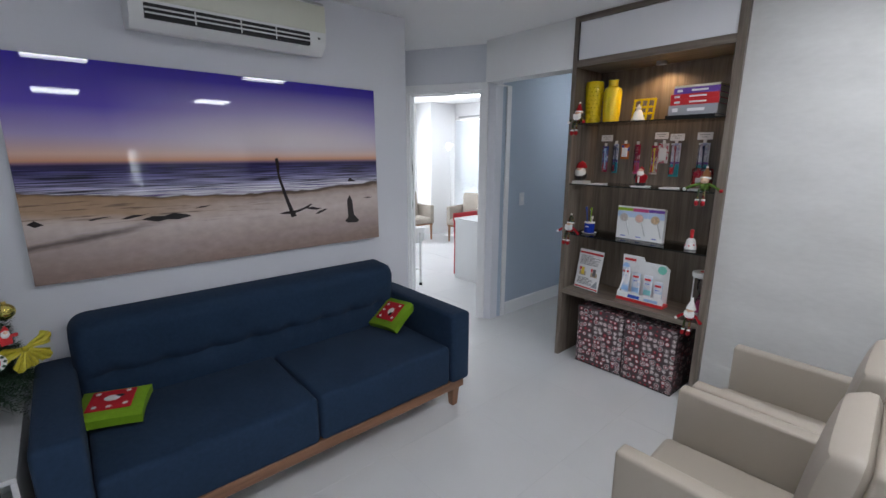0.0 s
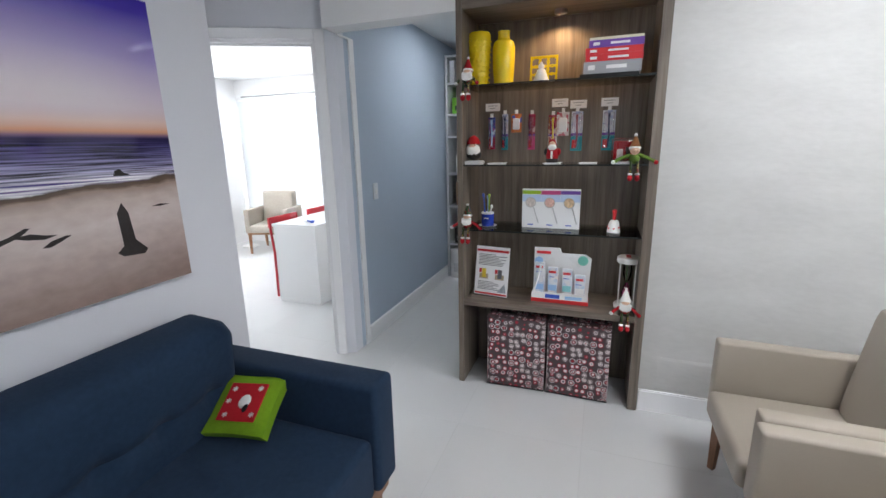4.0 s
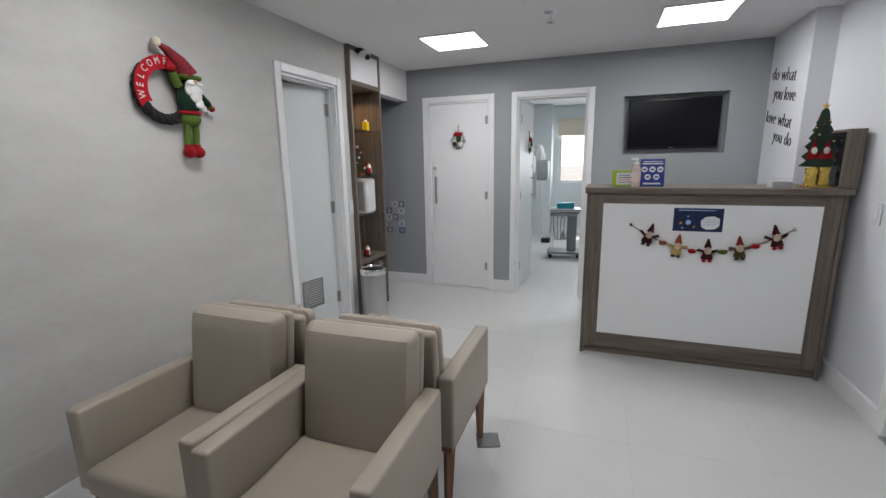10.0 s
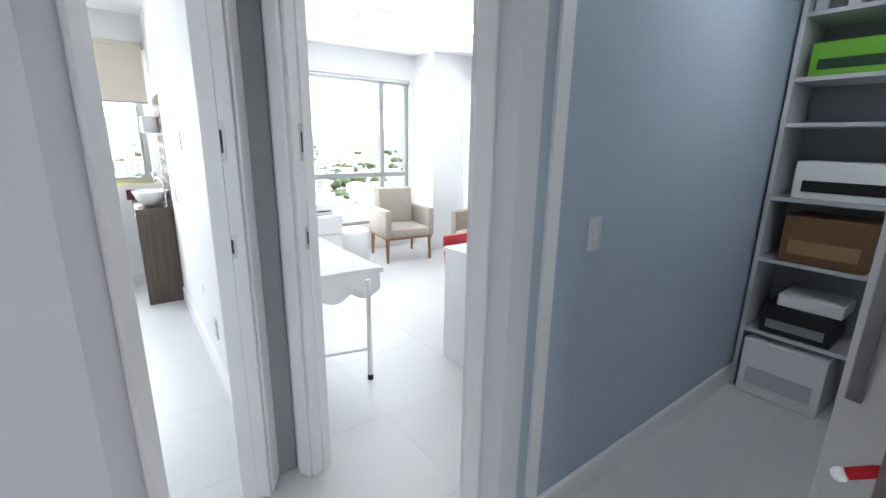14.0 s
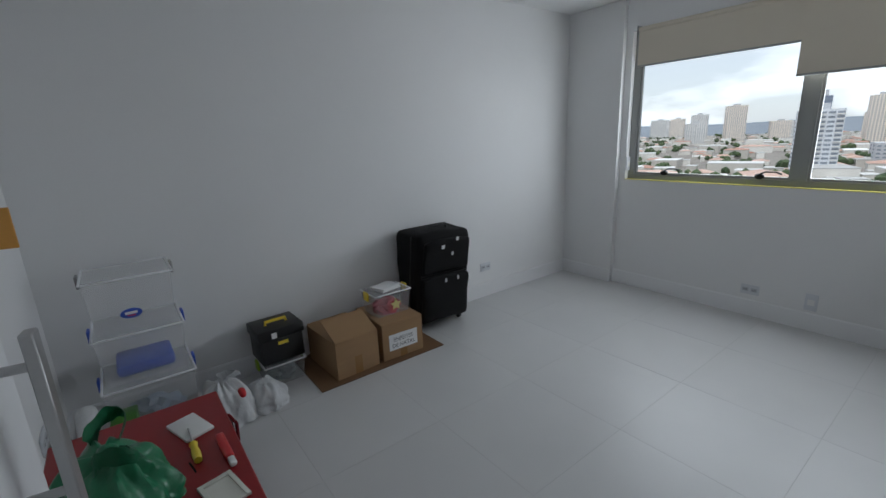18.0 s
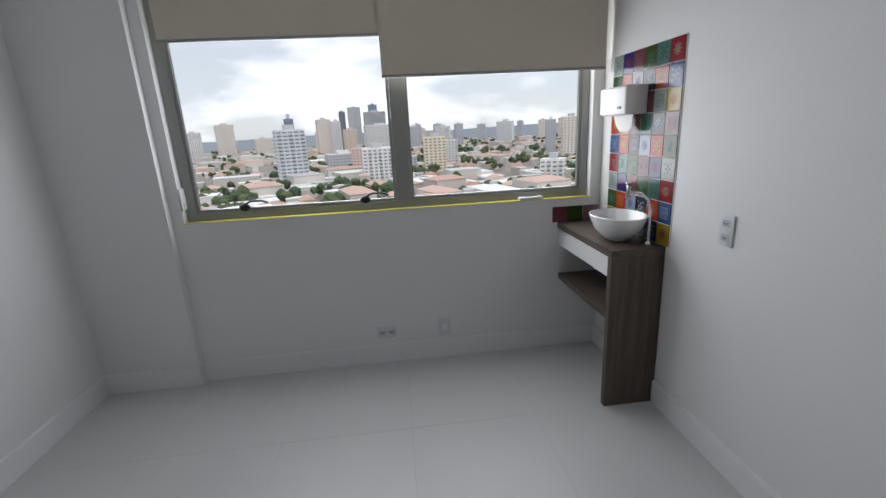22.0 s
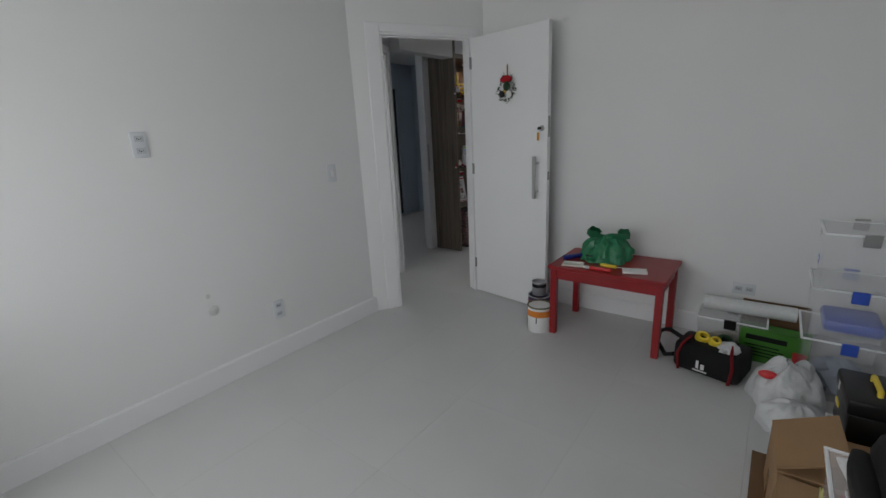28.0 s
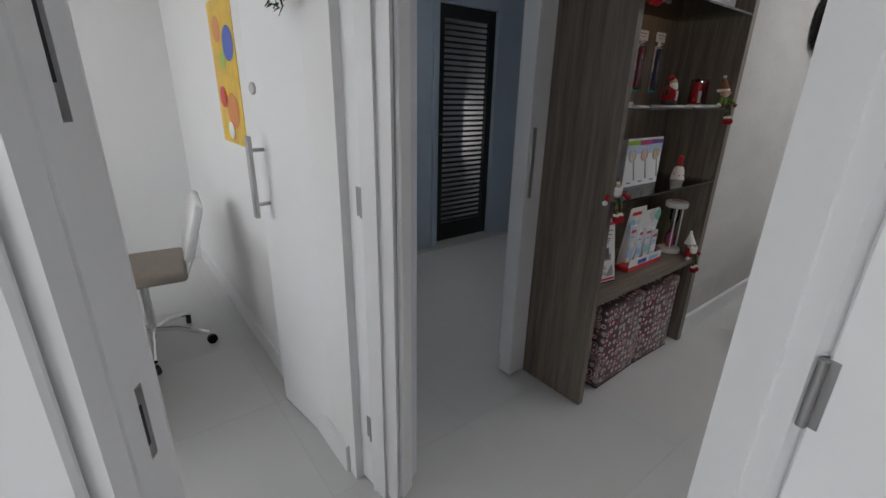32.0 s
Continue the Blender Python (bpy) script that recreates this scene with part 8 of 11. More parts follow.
def gusset(x0, y0, z0, x1, y1, z1, r, n=8):
    """A padded panel, cut fine enough to sag."""
    b = bx(bm_new(), x0, y0, z0, x1, y1, z1)
    bmesh.ops.subdivide_edges(b, edges=b.edges, cuts=n, use_grid_fill=True)
    cx, cy, cz = (x0 + x1) / 2, (y0 + y1) / 2, (z0 + z1) / 2
    hx, hy, hz = (x1 - x0) / 2, (y1 - y0) / 2, (z1 - z0) / 2
    for v in b.verts:
        q = [min(h, abs(c)) for c, h in ((v.co.x - cx, hx), (v.co.y - cy, hy), (v.co.z - cz, hz))]
        e = [max(0.0, q[k] - (h - r)) for k, h in enumerate((hx, hy, hz))]
        d = math.sqrt(sum(k * k for k in e))
        if d > r:
            f = r / d
            for k, (c, h) in enumerate(((cx, hx), (cy, hy), (cz, hz))):
                if e[k] > 0:
                    v.co[k] = c + math.copysign(h - r + e[k] * f, v.co[k] - c)
        v.co.y += 0.006 * noise.noise(v.co * 9)
        v.co.x += 0.010 * noise.noise(v.co * 7 + Vector((3, 0, 0)))
    return b


part("body", leaning(gusset(-0.11, -0.235, 0.045, 0.13, 0.235, 0.755, 0.05, 12)), SUIT, t_)
part("front_pocket", leaning(gusset(-0.155, -0.205, 0.08, -0.10, 0.205, 0.43, 0.026)), SUIT, t_)
part("front_pocket", leaning(gusset(-0.145, -0.20, 0.46, -0.10, 0.20, 0.70, 0.022)), SUIT, t_)
b_ = bm_new()
tube(b_, [(-0.10, -0.08, 0.752), (-0.10, -0.07, 0.785), (-0.10, 0.07, 0.785), (-0.10, 0.08, 0.752)], 0.012, 8)
part("handle", b_, BLACKPL, t_)
ZIP = mat("dark_zip", (0.03, 0.03, 0.03), rough=0.3, metal=0.5)
for z_ in (0.435, 0.452):
    b_ = bm_new()
    tube(b_, [(-0.112, -0.21, z_), (-0.114, 0.21, z_)], 0.003, 6)
    part("zip", leaning(b_), ZIP, t_)
for y_, z_, w_ in ((0.06, 0.66, 0.014), (-0.06, 0.71, 0.012), (-0.03, 0.60, 0.009), (0.02, 0.40, 0.009), (-0.09, 0.41, 0.009)):
    part("zip_pull", leaning(bx(bm_new(), -0.162, y_ - w_, z_ - 0.028, -0.1585, y_ + w_, z_, 0.001, 1)), PLASTICW if z_ > 0.62 else STEEL, t_, "pale zip tag")
for y_ in (-0.20, 0.20):
    for x_ in (-0.06, 0.09):
        part("wheel", lathe(bm_new(), [(0.0, -0.012), (0.024, -0.012), (0.026, 0), (0.024, 0.012), (0, 0.012)], 16, pose(x_, y_, 0.026, 90, 0, 0)), BLACKPL, t_)
for y_ in (-0.237, 0.231):
    b_ = bm_new()
    tube(b_, [(-0.01, y_ + 0.003, 0.06), (-0.01, y_ + 0.003, 0.40), (-0.01, y_ + 0.003, 0.74)], 0.006, 6)
    part("piping", leaning(b_), BLACKPL, t_)

# emergency lights high on walls
def emergency_light(m, label):
    t = thing("emergency_light", label, "emergency light", m)
    part("body", bx(bm_new(), -0.115, 0, -0.03, 0.115, 0.03, 0.03, 0.010, 2), mat("grey_lamp_case", (0.30, 0.31, 0.32), rough=0.4), t)
    b = bm_new()
    for k in range(10):
        bx(b, -0.095 + k * 0.019, 0.0305, -0.018, -0.083 + k * 0.019, 0.033, 0.018)
    part("led_strip", b, PLASTICW, t, "row of small white lamps, unlit")
    return t


emergency_light(pose(0.66, ST_N, 2.275, 0, 0, 180), "slim grey emergency light above the storage door")
emergency_light(pose(E_X, 4.50, 2.21, 0, 0, 90), "slim grey emergency light above the entrance switch")
t_ = thing("sprinkler", "small chrome sprinkler head in the lobby ceiling", "sprinkler", pose(0.969, 4.653, CEIL) @ Matrix.Diagonal((1.5, 1.5, 1.4, 1)))
part("rose", lathe(bm_new(), [(0.03, -0.004), (0.032, 0), (0.0, 0)], 18), CHROME, t_)
part("stem", rod(bm_new(), (0, 0, -0.045), (0, 0, -0.003), 0.006), CHROME, t_)
part("deflector", lathe(bm_new(), [(0, -0.05), (0.02, -0.05), (0.02, -0.046), (0, -0.046)], 14), CHROME, t_)
t_ = thing("sprinkler", "small chrome sprinkler head in the storage ceiling", "sprinkler", pose(1.2, -1.6, CEIL))
part("rose", lathe(bm_new(), [(0.03, -0.004), (0.032, 0), (0.0, 0)], 18), CHROME, t_)
part("stem", rod(bm_new(), (0, 0, -0.045), (0, 0, -0.003), 0.006), CHROME, t_)

# ---- the city below, seen through the windows ----
GZ = -44.0
setting("ground", box1(-2600, -2600, GZ - 1, 2600, 2600, GZ), mat("streets_and_yards", (0.22, 0.20, 0.18), rough=0.95, var=0.35, scale=0.02, fine=0.3, bump=0), "city ground far below the windows", "ground")
FAC = {"grid": (0.62, 0.64, 0.68), "dark": (0.16, 0.19, 0.25), "beige": (0.74, 0.66, 0.58), "white": (0.72, 0.71, 0.69), "grey": (0.46, 0.47, 0.50), "bands": (0.55, 0.55, 0.56), "orange": (0.72, 0.58, 0.48), "yellow": (0.76, 0.65, 0.48), "pink": (0.72, 0.50, 0.45)}
FM = {k: mat("facade_" + k, v, rough=0.9, var=0.06, scale=0.05, fine=0.5, bump=0) for k, v in FAC.items()}
WIN = mat("far_window_glass", (0.22, 0.25, 0.29), rough=0.25, var=0.3, scale=0.2, fine=0.5, bump=0)
SLAB = mat("balcony_slab_edge", (0.70, 0.69, 0.67), rough=0.9, var=0.05, scale=0.1, fine=0.5, bump=0)


def tower(bearing, dist, width, top, kind, seed):
    """An apartment tower; bearing in degrees east of south as seen from the window."""
    rnd = random.Random(seed)
    a = radians(bearing)
    x, y = 0.8 + dist * math.sin(a), -3.0 - dist * math.cos(a)
    h = top - GZ
    d = width * rnd.uniform(0.7, 1.0)
    t = thing("apartment_tower", {"grid": "blue and white gridded", "dark": "dark glass", "beige": "beige", "white": "white", "grey": "grey", "bands": "grey banded", "orange": "orange beige", "yellow": "yellow beige", "pink": "salmon"}[kind] + " tower block in the city beyond the window", "tower block", pose(x, y, GZ, 0, 0, bearing + rnd.uniform(-16, 16)), "city towers")
    w = width / 2
    b = bx(bm_new(), -w, -d / 2, 0, w, d / 2, h)
    part("wall", b, FM[kind], t)
    n = max(3, int(h / 3.2))
    cols = max(3, int(width / 4.5))
    b = bm_new()
    s = bm_new()
    for k in range(1, n):
        z = k * h / n
        if kind in ("bands",):
            bx(b, -w + 1, d / 2, z, w - 1, d / 2 + 0.25, z + 1.8)
            bx(s, -w - 0.4, d / 2 - 0.2, z - 0.7, w + 0.4, d / 2 + 1.2, z - 0.1)
        else:
            for c in range(cols):
                cx = -w + (c + 0.5) * width / cols
                ww = width / cols * (0.30 if kind != "grid" else 0.38)
                bx(b, cx - ww, d / 2, z, cx + ww, d / 2 + 0.2, z + 1.5)
                if kind in ("white", "grid") and c % 2 == 0:
                    bx(s, cx - ww * 1.2, d / 2, z - 0.9, cx + ww * 1.2, d / 2 + 1.2, z - 0.2)
            for c in range(2):
                bx(b, w, -d * 0.35 + c * d * 0.45, z, w + 0.2, -d * 0.2 + c * d * 0.45, z + 1.5)
                bx(b, -w - 0.2, -d * 0.35 + c * d * 0.45, z, -w, -d * 0.2 + c * d * 0.45, z + 1.5)
    tagged(part("windows", b, WIN, t, "rows of dark windows"), kind="stuff")
    if len(s.verts):
        tagged(part("balconies", s, SLAB, t, "pale balcony fronts"), kind="stuff")
    else:
        s.free()
    part("roof_house", box1(-w * 0.35, -d * 0.3, h, w * 0.3, d * 0.25, h + 4.5), FM["grey"] if kind != "grey" else FM["white"], t)
    return t


CITY = [(12.6, 452, 26, 9.8, "grid"), (12.4, 456, 8, 19.8, "dark"), (19.5, 1397, 41, 47.8, "beige"), (22.8, 1625, 48, 35, "white"), (24.9, 1890, 44, 29.5, "beige"), (15.6, 1450, 43, 6.1, "beige"), (8.4, 1138, 32, 43, "beige"), (6.9, 1125, 22, 37.3, "white"), (6.0, 1712, 21, 89, "dark"), (4.5, 1677, 45, 99.6, "grey"), (2.0, 1480, 70, 71.3, "bands"), (2.2, 1484, 29, 94, "dark"), (2.2, 444, 29, -11.3, "white"), (1.6, 1085, 69, 22.7, "white"), (-0.9, 897, 30, 26.9, "orange")]
CITY += [(-3.1, 1304, 23, 24.4, "grey"), (-5.8, 1281, 24, 21.8, "grey"), (-8.5, 1262, 23, 19.3, "grey"), (-5.3, 512, 25, -4.6, "yellow"), (6.5, 630, 43, -22, "grey"), (-1.5, 524, 24, -25, "grey"), (-7.4, 629, 18, -11.3, "white"), (26.7, 2100, 60, 31, "white"), (-20.0, 755, 14, 11, "grey"), (-22.4, 672, 24, 12.2, "beige"), (-23.9, 707, 16, -1.7, "white"), (-26.0, 1482, 48, 26.4, "white")]
CITY += [(-28.6, 1392, 72, 22.7, "grey"), (-31.2, 1313, 48, 15.5, "grey"), (-11.4, 1641, 30, 18.6, "grey"), (-14.0, 1505, 26, 14.7, "grey"), (-32.5, 290, 26, -26.7, "beige"), (-20.4, 390, 20, -26, "white"), (-29.4, 466, 24, -30.6, "white"), (4.4, 560, 18, -13.7, "pink"), (-9.4, 231, 16, -33.7, "white"), (-12.8, 267, 11, -34.5, "white")]
CITY += [(-42, 1350, 50, 12, "white"), (-47, 1500, 60, 18, "beige"), (-52, 1250, 44, 8, "grey"), (-58, 1400, 60, 16, "white"), (33, 1500, 50, 22, "beige"), (39, 1200, 40, 12, "white"), (45, 1600, 60, 26, "grey")]
far_ = random.Random(23)
for k_ in range(30):
    CITY.append((far_.uniform(-46, 42), far_.uniform(1150, 2250), far_.uniform(22, 46), far_.uniform(2, 30), far_.choice(("white", "white", "beige", "grey", "orange"))))
for i_, c_ in enumerate(CITY):
    tower(*c_, i_)

# low houses, roofs and trees, too many to count
rnd_ = random.Random(11)
HV, HF, RV, RF, WV, WF2 = [], [], [], [], [], []


def add_box(V, Fc, x, y, z0, z1, sx, sy, a, ridge=0.0):
    ca, sa = math.cos(a), math.sin(a)
    n = len(V)
    for px, py in ((-sx, -sy), (sx, -sy), (sx, sy), (-sx, sy)):
        V.append((x + px * ca - py * sa, y + px * sa + py * ca, z0))
    if ridge > 0:
        for px in (-sx * 0.6, sx * 0.6):
            V.append((x + px * ca, y + px * sa, z0 + ridge))
        Fc.extend([(n, n + 1, n + 5, n + 4), (n + 2, n + 3, n + 4, n + 5), (n + 1, n + 2, n + 5), (n + 3, n, n + 4), (n + 3, n + 2, n + 1, n)])
        return
    for px, py in ((-sx, -sy), (sx, -sy), (sx, sy), (-sx, sy)):
        V.append((x + px * ca - py * sa, y + px * sa + py * ca, z1))
    Fc.extend([(n, n + 1, n + 5, n + 4), (n + 1, n + 2, n + 6, n + 5), (n + 2, n + 3, n + 7, n + 6), (n + 3, n, n + 4, n + 7), (n + 4, n + 5, n + 6, n + 7)])


trees_ = []
for k_ in range(5200):
    d_ = 120 + 1900 * rnd_.random() ** 1.5
    a_ = rnd_.uniform(-1.9, 1.2)
    x_, y_ = d_ * math.sin(a_), -d_ * math.cos(a_)
    sx_, sy_, h_ = rnd_.uniform(4, 11), rnd_.uniform(4, 9), rnd_.uniform(3, 8)
    if rnd_.random() < 0.14:
        sx_, sy_, h_ = sx_ * 2.2, sy_ * 1.8, h_ * 1.6
    an_ = 0.35 + rnd_.choice((0, math.pi / 2)) + rnd_.uniform(-0.15, 0.15)
    u_ = rnd_.random()
    if u_ < 0.36:
        trees_.append((x_, y_, rnd_.uniform(3.5, 8)))
        continue
    add_box(HV, HF, x_, y_, GZ, GZ + h_, sx_, sy_, an_)
    if u_ < 0.60:
        add_box(RV, RF, x_, y_, GZ + h_ + 0.05, 0, sx_ + 0.5, sy_ + 0.5, an_, 2.2)
    else:
        add_box(WV, WF2, x_, y_, GZ + h_ + 0.05, GZ + h_ + 0.6, sx_ + 0.2, sy_ + 0.2, an_)


def island_mat(name, a, b, rough=0.9):
    m, n, l, p = nodes_of(name)
    g = n.new("ShaderNodeNewGeometry")
    mx = n.new("ShaderNodeMixRGB")
    mx.inputs["Color1"].default_value, mx.inputs["Color2"].default_value = (*a, 1), (*b, 1)
    l.new(g.outputs["Random Per Island"], mx.inputs["Fac"])
    l.new(mx.outputs["Color"], p.inputs["Base Color"])
    p.inputs["Roughness"].default_value = rough
    return m


def stuff(name, V, Fc, material, label, category):
    me = bpy.data.meshes.new(name)
    me.from_pydata(V, [], Fc)
    me.materials.append(material)
    return tagged(new(name, me), label, category, kind="stuff")


stuff("low_houses", HV, HF, island_mat("house_walls", (0.45, 0.42, 0.38), (0.74, 0.72, 0.68)), "countless low white and beige houses below", "houses")
stuff("red_roofs", RV, RF, island_mat("clay_roofs", (0.36, 0.19, 0.14), (0.55, 0.40, 0.34)), "clay tiled roofs of the houses below", "roofs")
stuff("flat_roofs", WV, WF2, island_mat("flat_roof_sheets", (0.42, 0.42, 0.42), (0.80, 0.80, 0.80)), "pale flat roofs below", "roofs")
TV_, TF_ = [], []
ico_ = bm_new()
bmesh.ops.create_icosphere(ico_, subdivisions=1, radius=1.0)
iv_ = [v.co.copy() for v in ico_.verts]
if_ = [[v.index for v in f.verts] for f in ico_.faces]
ico_.free()
for x_, y_, r_ in trees_:
    for k_ in range(5):
        n_ = len(TV_)
        c_ = Vector((x_ + rnd_.uniform(-r_, r_) * 0.9, y_ + rnd_.uniform(-r_, r_) * 0.9, GZ + r_ * rnd_.uniform(0.7, 1.3)))
        q_ = r_ * rnd_.uniform(0.4, 0.7)
        TV_.extend([tuple(c_ + v * q_ * (1 + 0.5 * noise.noise(v * 2 + c_))) for v in iv_])
        TF_.extend([[i + n_ for i in f] for f in if_])
stuff("city_trees", TV_, TF_, island_mat("dark_city_foliage", (0.035, 0.06, 0.025), (0.08, 0.11, 0.05)), "dark tree clumps between the houses", "trees")
# distant hill line, the haze of distance put into its grey-blue colour
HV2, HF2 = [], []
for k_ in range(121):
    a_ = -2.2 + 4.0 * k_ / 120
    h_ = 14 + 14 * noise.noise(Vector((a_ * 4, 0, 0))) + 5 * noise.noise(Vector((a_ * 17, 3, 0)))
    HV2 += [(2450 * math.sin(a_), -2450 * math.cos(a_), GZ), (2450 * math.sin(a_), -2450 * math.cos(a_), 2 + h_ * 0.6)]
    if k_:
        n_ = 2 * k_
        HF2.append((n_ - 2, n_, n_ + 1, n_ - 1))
tagged(stuff("distant_hills", HV2, HF2, mat("haze_tinted_hills", (0.36, 0.41, 0.48), rough=1, var=0.1, scale=0.01, fine=0.05, bump=0), "low hills on the horizon, coloured grey-blue as if in haze", "backdrop"), kind="structure")

# ---- office ----
WO = tagged(new("window_2"), "tall aluminium office window over the city", "window", kind="structure")
OY = -4.0
for a in ((-3.12, 0.331, -0.62, 0.375), (-3.12, 2.075, -0.62, 2.119), (-3.12, 0.925, -0.62, 0.985)):
    part("window_frame", box1(a[0], OY - 0.03, a[1], a[2], OY + 0.03, a[3]), ALU, WO)
for x0_, x1_ in ((-3.119, -3.06), (-2.76, -2.70), (-1.66, -1.60), (-0.68, -0.621)):
    for z0_, z1_ in ((0.376, 0.924), (0.986, 2.074)):
        part("window_frame", box1(x0_, OY - 0.028, z0_, x1_, OY + 0.028, z1_), ALU, WO)
for x0_, x1_ in ((-3.059, -2.761), (-2.699, -1.661), (-1.599, -0.681)):
    for z0_, z1_ in ((0.376, 0.924), (0.986, 2.074)):
        part("pane", box1(x0_, OY - 0.003, z0_, x1_, OY + 0.003, z1_), CLEARGLASS, WO, "clear window pane").visible_shadow = False
t_ = thing("venetian_blind", "white venetian blind drawn up at the office window head", "blind", pose(0, -3.955, 0))
part("headrail", box1(-3.10, -0.02, 2.085, -0.66, 0.02, 2.112), PLASTICW, t_)
for k_ in range(7):
    part("slat", box1(-3.09, -0.016, 2.035 + k_ * 0.007, -0.67, 0.016, 2.038 + k_ * 0.007), STEEL, t_)
W3 = tagged(new("window_3"), "side window of the office behind closed blinds", "window", kind="structure")
for a in ((-3.459, 0.331, -0.901, 0.37), (-3.459, 2.15, -0.901, 2.199), (-3.459, 1.0, -0.901, 1.04)):
    part("window_frame", box1(-3.88, a[0], a[1], -3.84, a[2], a[3]), ALU, W3)
part("pane", box1(-3.862, -3.459, 0.371, -3.858, -0.901, 2.149), CLEARGLASS, W3, "clear window pane").visible_shadow = False
SLATM = mat("white_blind_slat", (0.74, 0.76, 0.78), rough=0.4, var=0.02, bump=0)
t_ = thing("venetian_blind", "white venetian blind let down over the side window", "blind", pose(-3.75, 0, 0))
part("headrail", box1(-0.02, -3.45, 2.13, 0.02, -0.92, 2.165), PLASTICW, t_)
slat_ = bx(bm_new(), -0.014, -3.445, -0.0006, 0.014, -0.925, 0.0006, m=pose(0, 0, 0, 0, -47, 0))
me_ = bpy.data.meshes.new("slat")
slat_.to_mesh(me_)
slat_.free()
me_.materials.append(SLATM)
for k_ in range(84):
    shared("slat", me_, t_, pose(0, 0, 0.42 + k_ * 0.0203))
part("bottom_rail", box1(-0.012, -3.445, 0.395, 0.012, -0.925, 0.41), PLASTICW, t_)

LINEN = cloth("pale_beige_linen_upholstery", (0.40, 0.36, 0.31), count=500)
OAK = wood("orange_brown_wooden_leg", (0.22, 0.10, 0.04), (0.36, 0.19, 0.09))
armchair("armchair", LINEN, OAK, "pale linen armchair with brown wooden legs by the window", pose(-2.62, -3.15, 0, 0, 0, 172) @ Matrix.Translation((0, -0.02, 0)), "office armchairs")
armchair("armchair", LINEN, OAK, "pale linen armchair with brown wooden legs, beside the floor lamp", pose(-3.05, -2.52, 0, 0, 0, 108), "office armchairs")

DKW = mat("white_lacquered_board", (0.80, 0.80, 0.80), rough=0.16, var=0.01, bump=0)
t_ = thing("desk", "white lacquered desk with closed panel sides", "desk")
part("top", bx(bm_new(), -2.86, -1.10, 0.722, -1.565, -0.62, 0.752, 0.001, 1), DKW, t_)
part("side_panel", box1(-1.60, -1.085, 0.0, -1.57, -0.63, 0.7215), DKW, t_)
part("side_panel", box1(-2.85, -1.085, 0.0, -2.82, -0.63, 0.7215), DKW, t_)
part("front_panel", box1(-2.819, -0.66, 0.0, -1.601, -0.635, 0.7215), DKW, t_)
t_ = thing("pen_case", "blue and white pen case lying on the white desk", "pen case", pose(-1.72, -0.78, 0.7525, 0, 0, 60))
part("case", bx(bm_new(), -0.05, -0.016, 0, 0.05, 0.016, 0.022, 0.005, 2), BLUEP, t_)
part("label", box1(-0.03, -0.012, 0.0222, 0.03, 0.012, 0.0232), CARD, t_)
t_ = thing("booklet", "thin booklet lying open on the white desk", "booklet", pose(-1.82, -0.86, 0.7525, 0, 0, 30))
part("page_block", bx(bm_new(), -0.07, -0.05, 0, 0.07, 0.05, 0.006), CARD, t_)
part("cover", bx(bm_new(), -0.072, -0.052, 0.0062, 0.0, 0.052, 0.008, m=pose(0, 0, 0, 0, -8, 0)), INK, t_)

REDC = mat("red_painted_metal", (0.50, 0.012, 0.025), rough=0.35, var=0.03, bump=0)


def red_chair(m):
    """Folding-type chair; its back is at +y."""
    t = thing("side_chair", "red framed chair pulled up to the white desk", "chair", m, "red desk chairs")
    for s in (-1, 1):
        b = bm_new()
        tube(b, [(s * 0.20, -0.10, 0), (s * 0.20, -0.09, 0.44), (s * 0.20, -0.12, 0.78)], 0.012, 8)
        part("back_leg", b, REDC, t)
        b = bm_new()
        tube(b, [(s * 0.19, -0.08, 0.44), (s * 0.19, 0.36, 0.44), (s * 0.19, 0.40, 0.0)], 0.012, 8)
        part("front_leg", b, REDC, t)
    part("backrest", bx(bm_new(), -0.21, -0.135, 0.685, 0.21, -0.11, 0.785, 0.008, 2), REDC, t)
    part("seat", bx(bm_new(), -0.20, -0.08, 0.445, 0.20, 0.34, 0.475, 0.01, 2), REDC, t)
    return t


red_chair(pose(-1.87, -1.10, 0, 0, 0, 0))
red_chair(pose(-2.47, -1.10, 0, 0, 0, 0))

# examination couch under a white cloth
t_ = thing("side_table", "white cloth-covered table on thin white steel legs", "table")
part("cloth", cushion(bm_new(), 0.62, 1.25, 0.035, pose(-0.86, -1.80, 0.648), 12, 0.8), mat("white_cotton_cloth", (0.80, 0.80, 0.80), rough=0.9, var=0.04, scale=6, fine=200, bump=0.2), t_)
b_ = bm_new()
n_ = 30
for k_ in range(n_):
    x0_, x1_ = -1.15 + 0.58 * k_ / n_, -1.15 + 0.58 * (k_ + 1) / n_
    d0_, d1_ = 0.11 + 0.045 * abs(math.sin(3 * math.pi * k_ / n_)), 0.11 + 0.045 * abs(math.sin(3 * math.pi * (k_ + 1) / n_))
    y_ = -1.185
    b_.faces.new([b_.verts.new(p) for p in ((x0_, y_, 0.645), (x1_, y_, 0.645), (x1_, y_ + 0.012, 0.645 - d1_), (x0_, y_ + 0.012, 0.645 - d0_))])
part("scalloped_edge", b_, mat("white_cotton_edge", (0.80, 0.80, 0.80), rough=0.9, var=0.03), t_, "scalloped cloth edge")
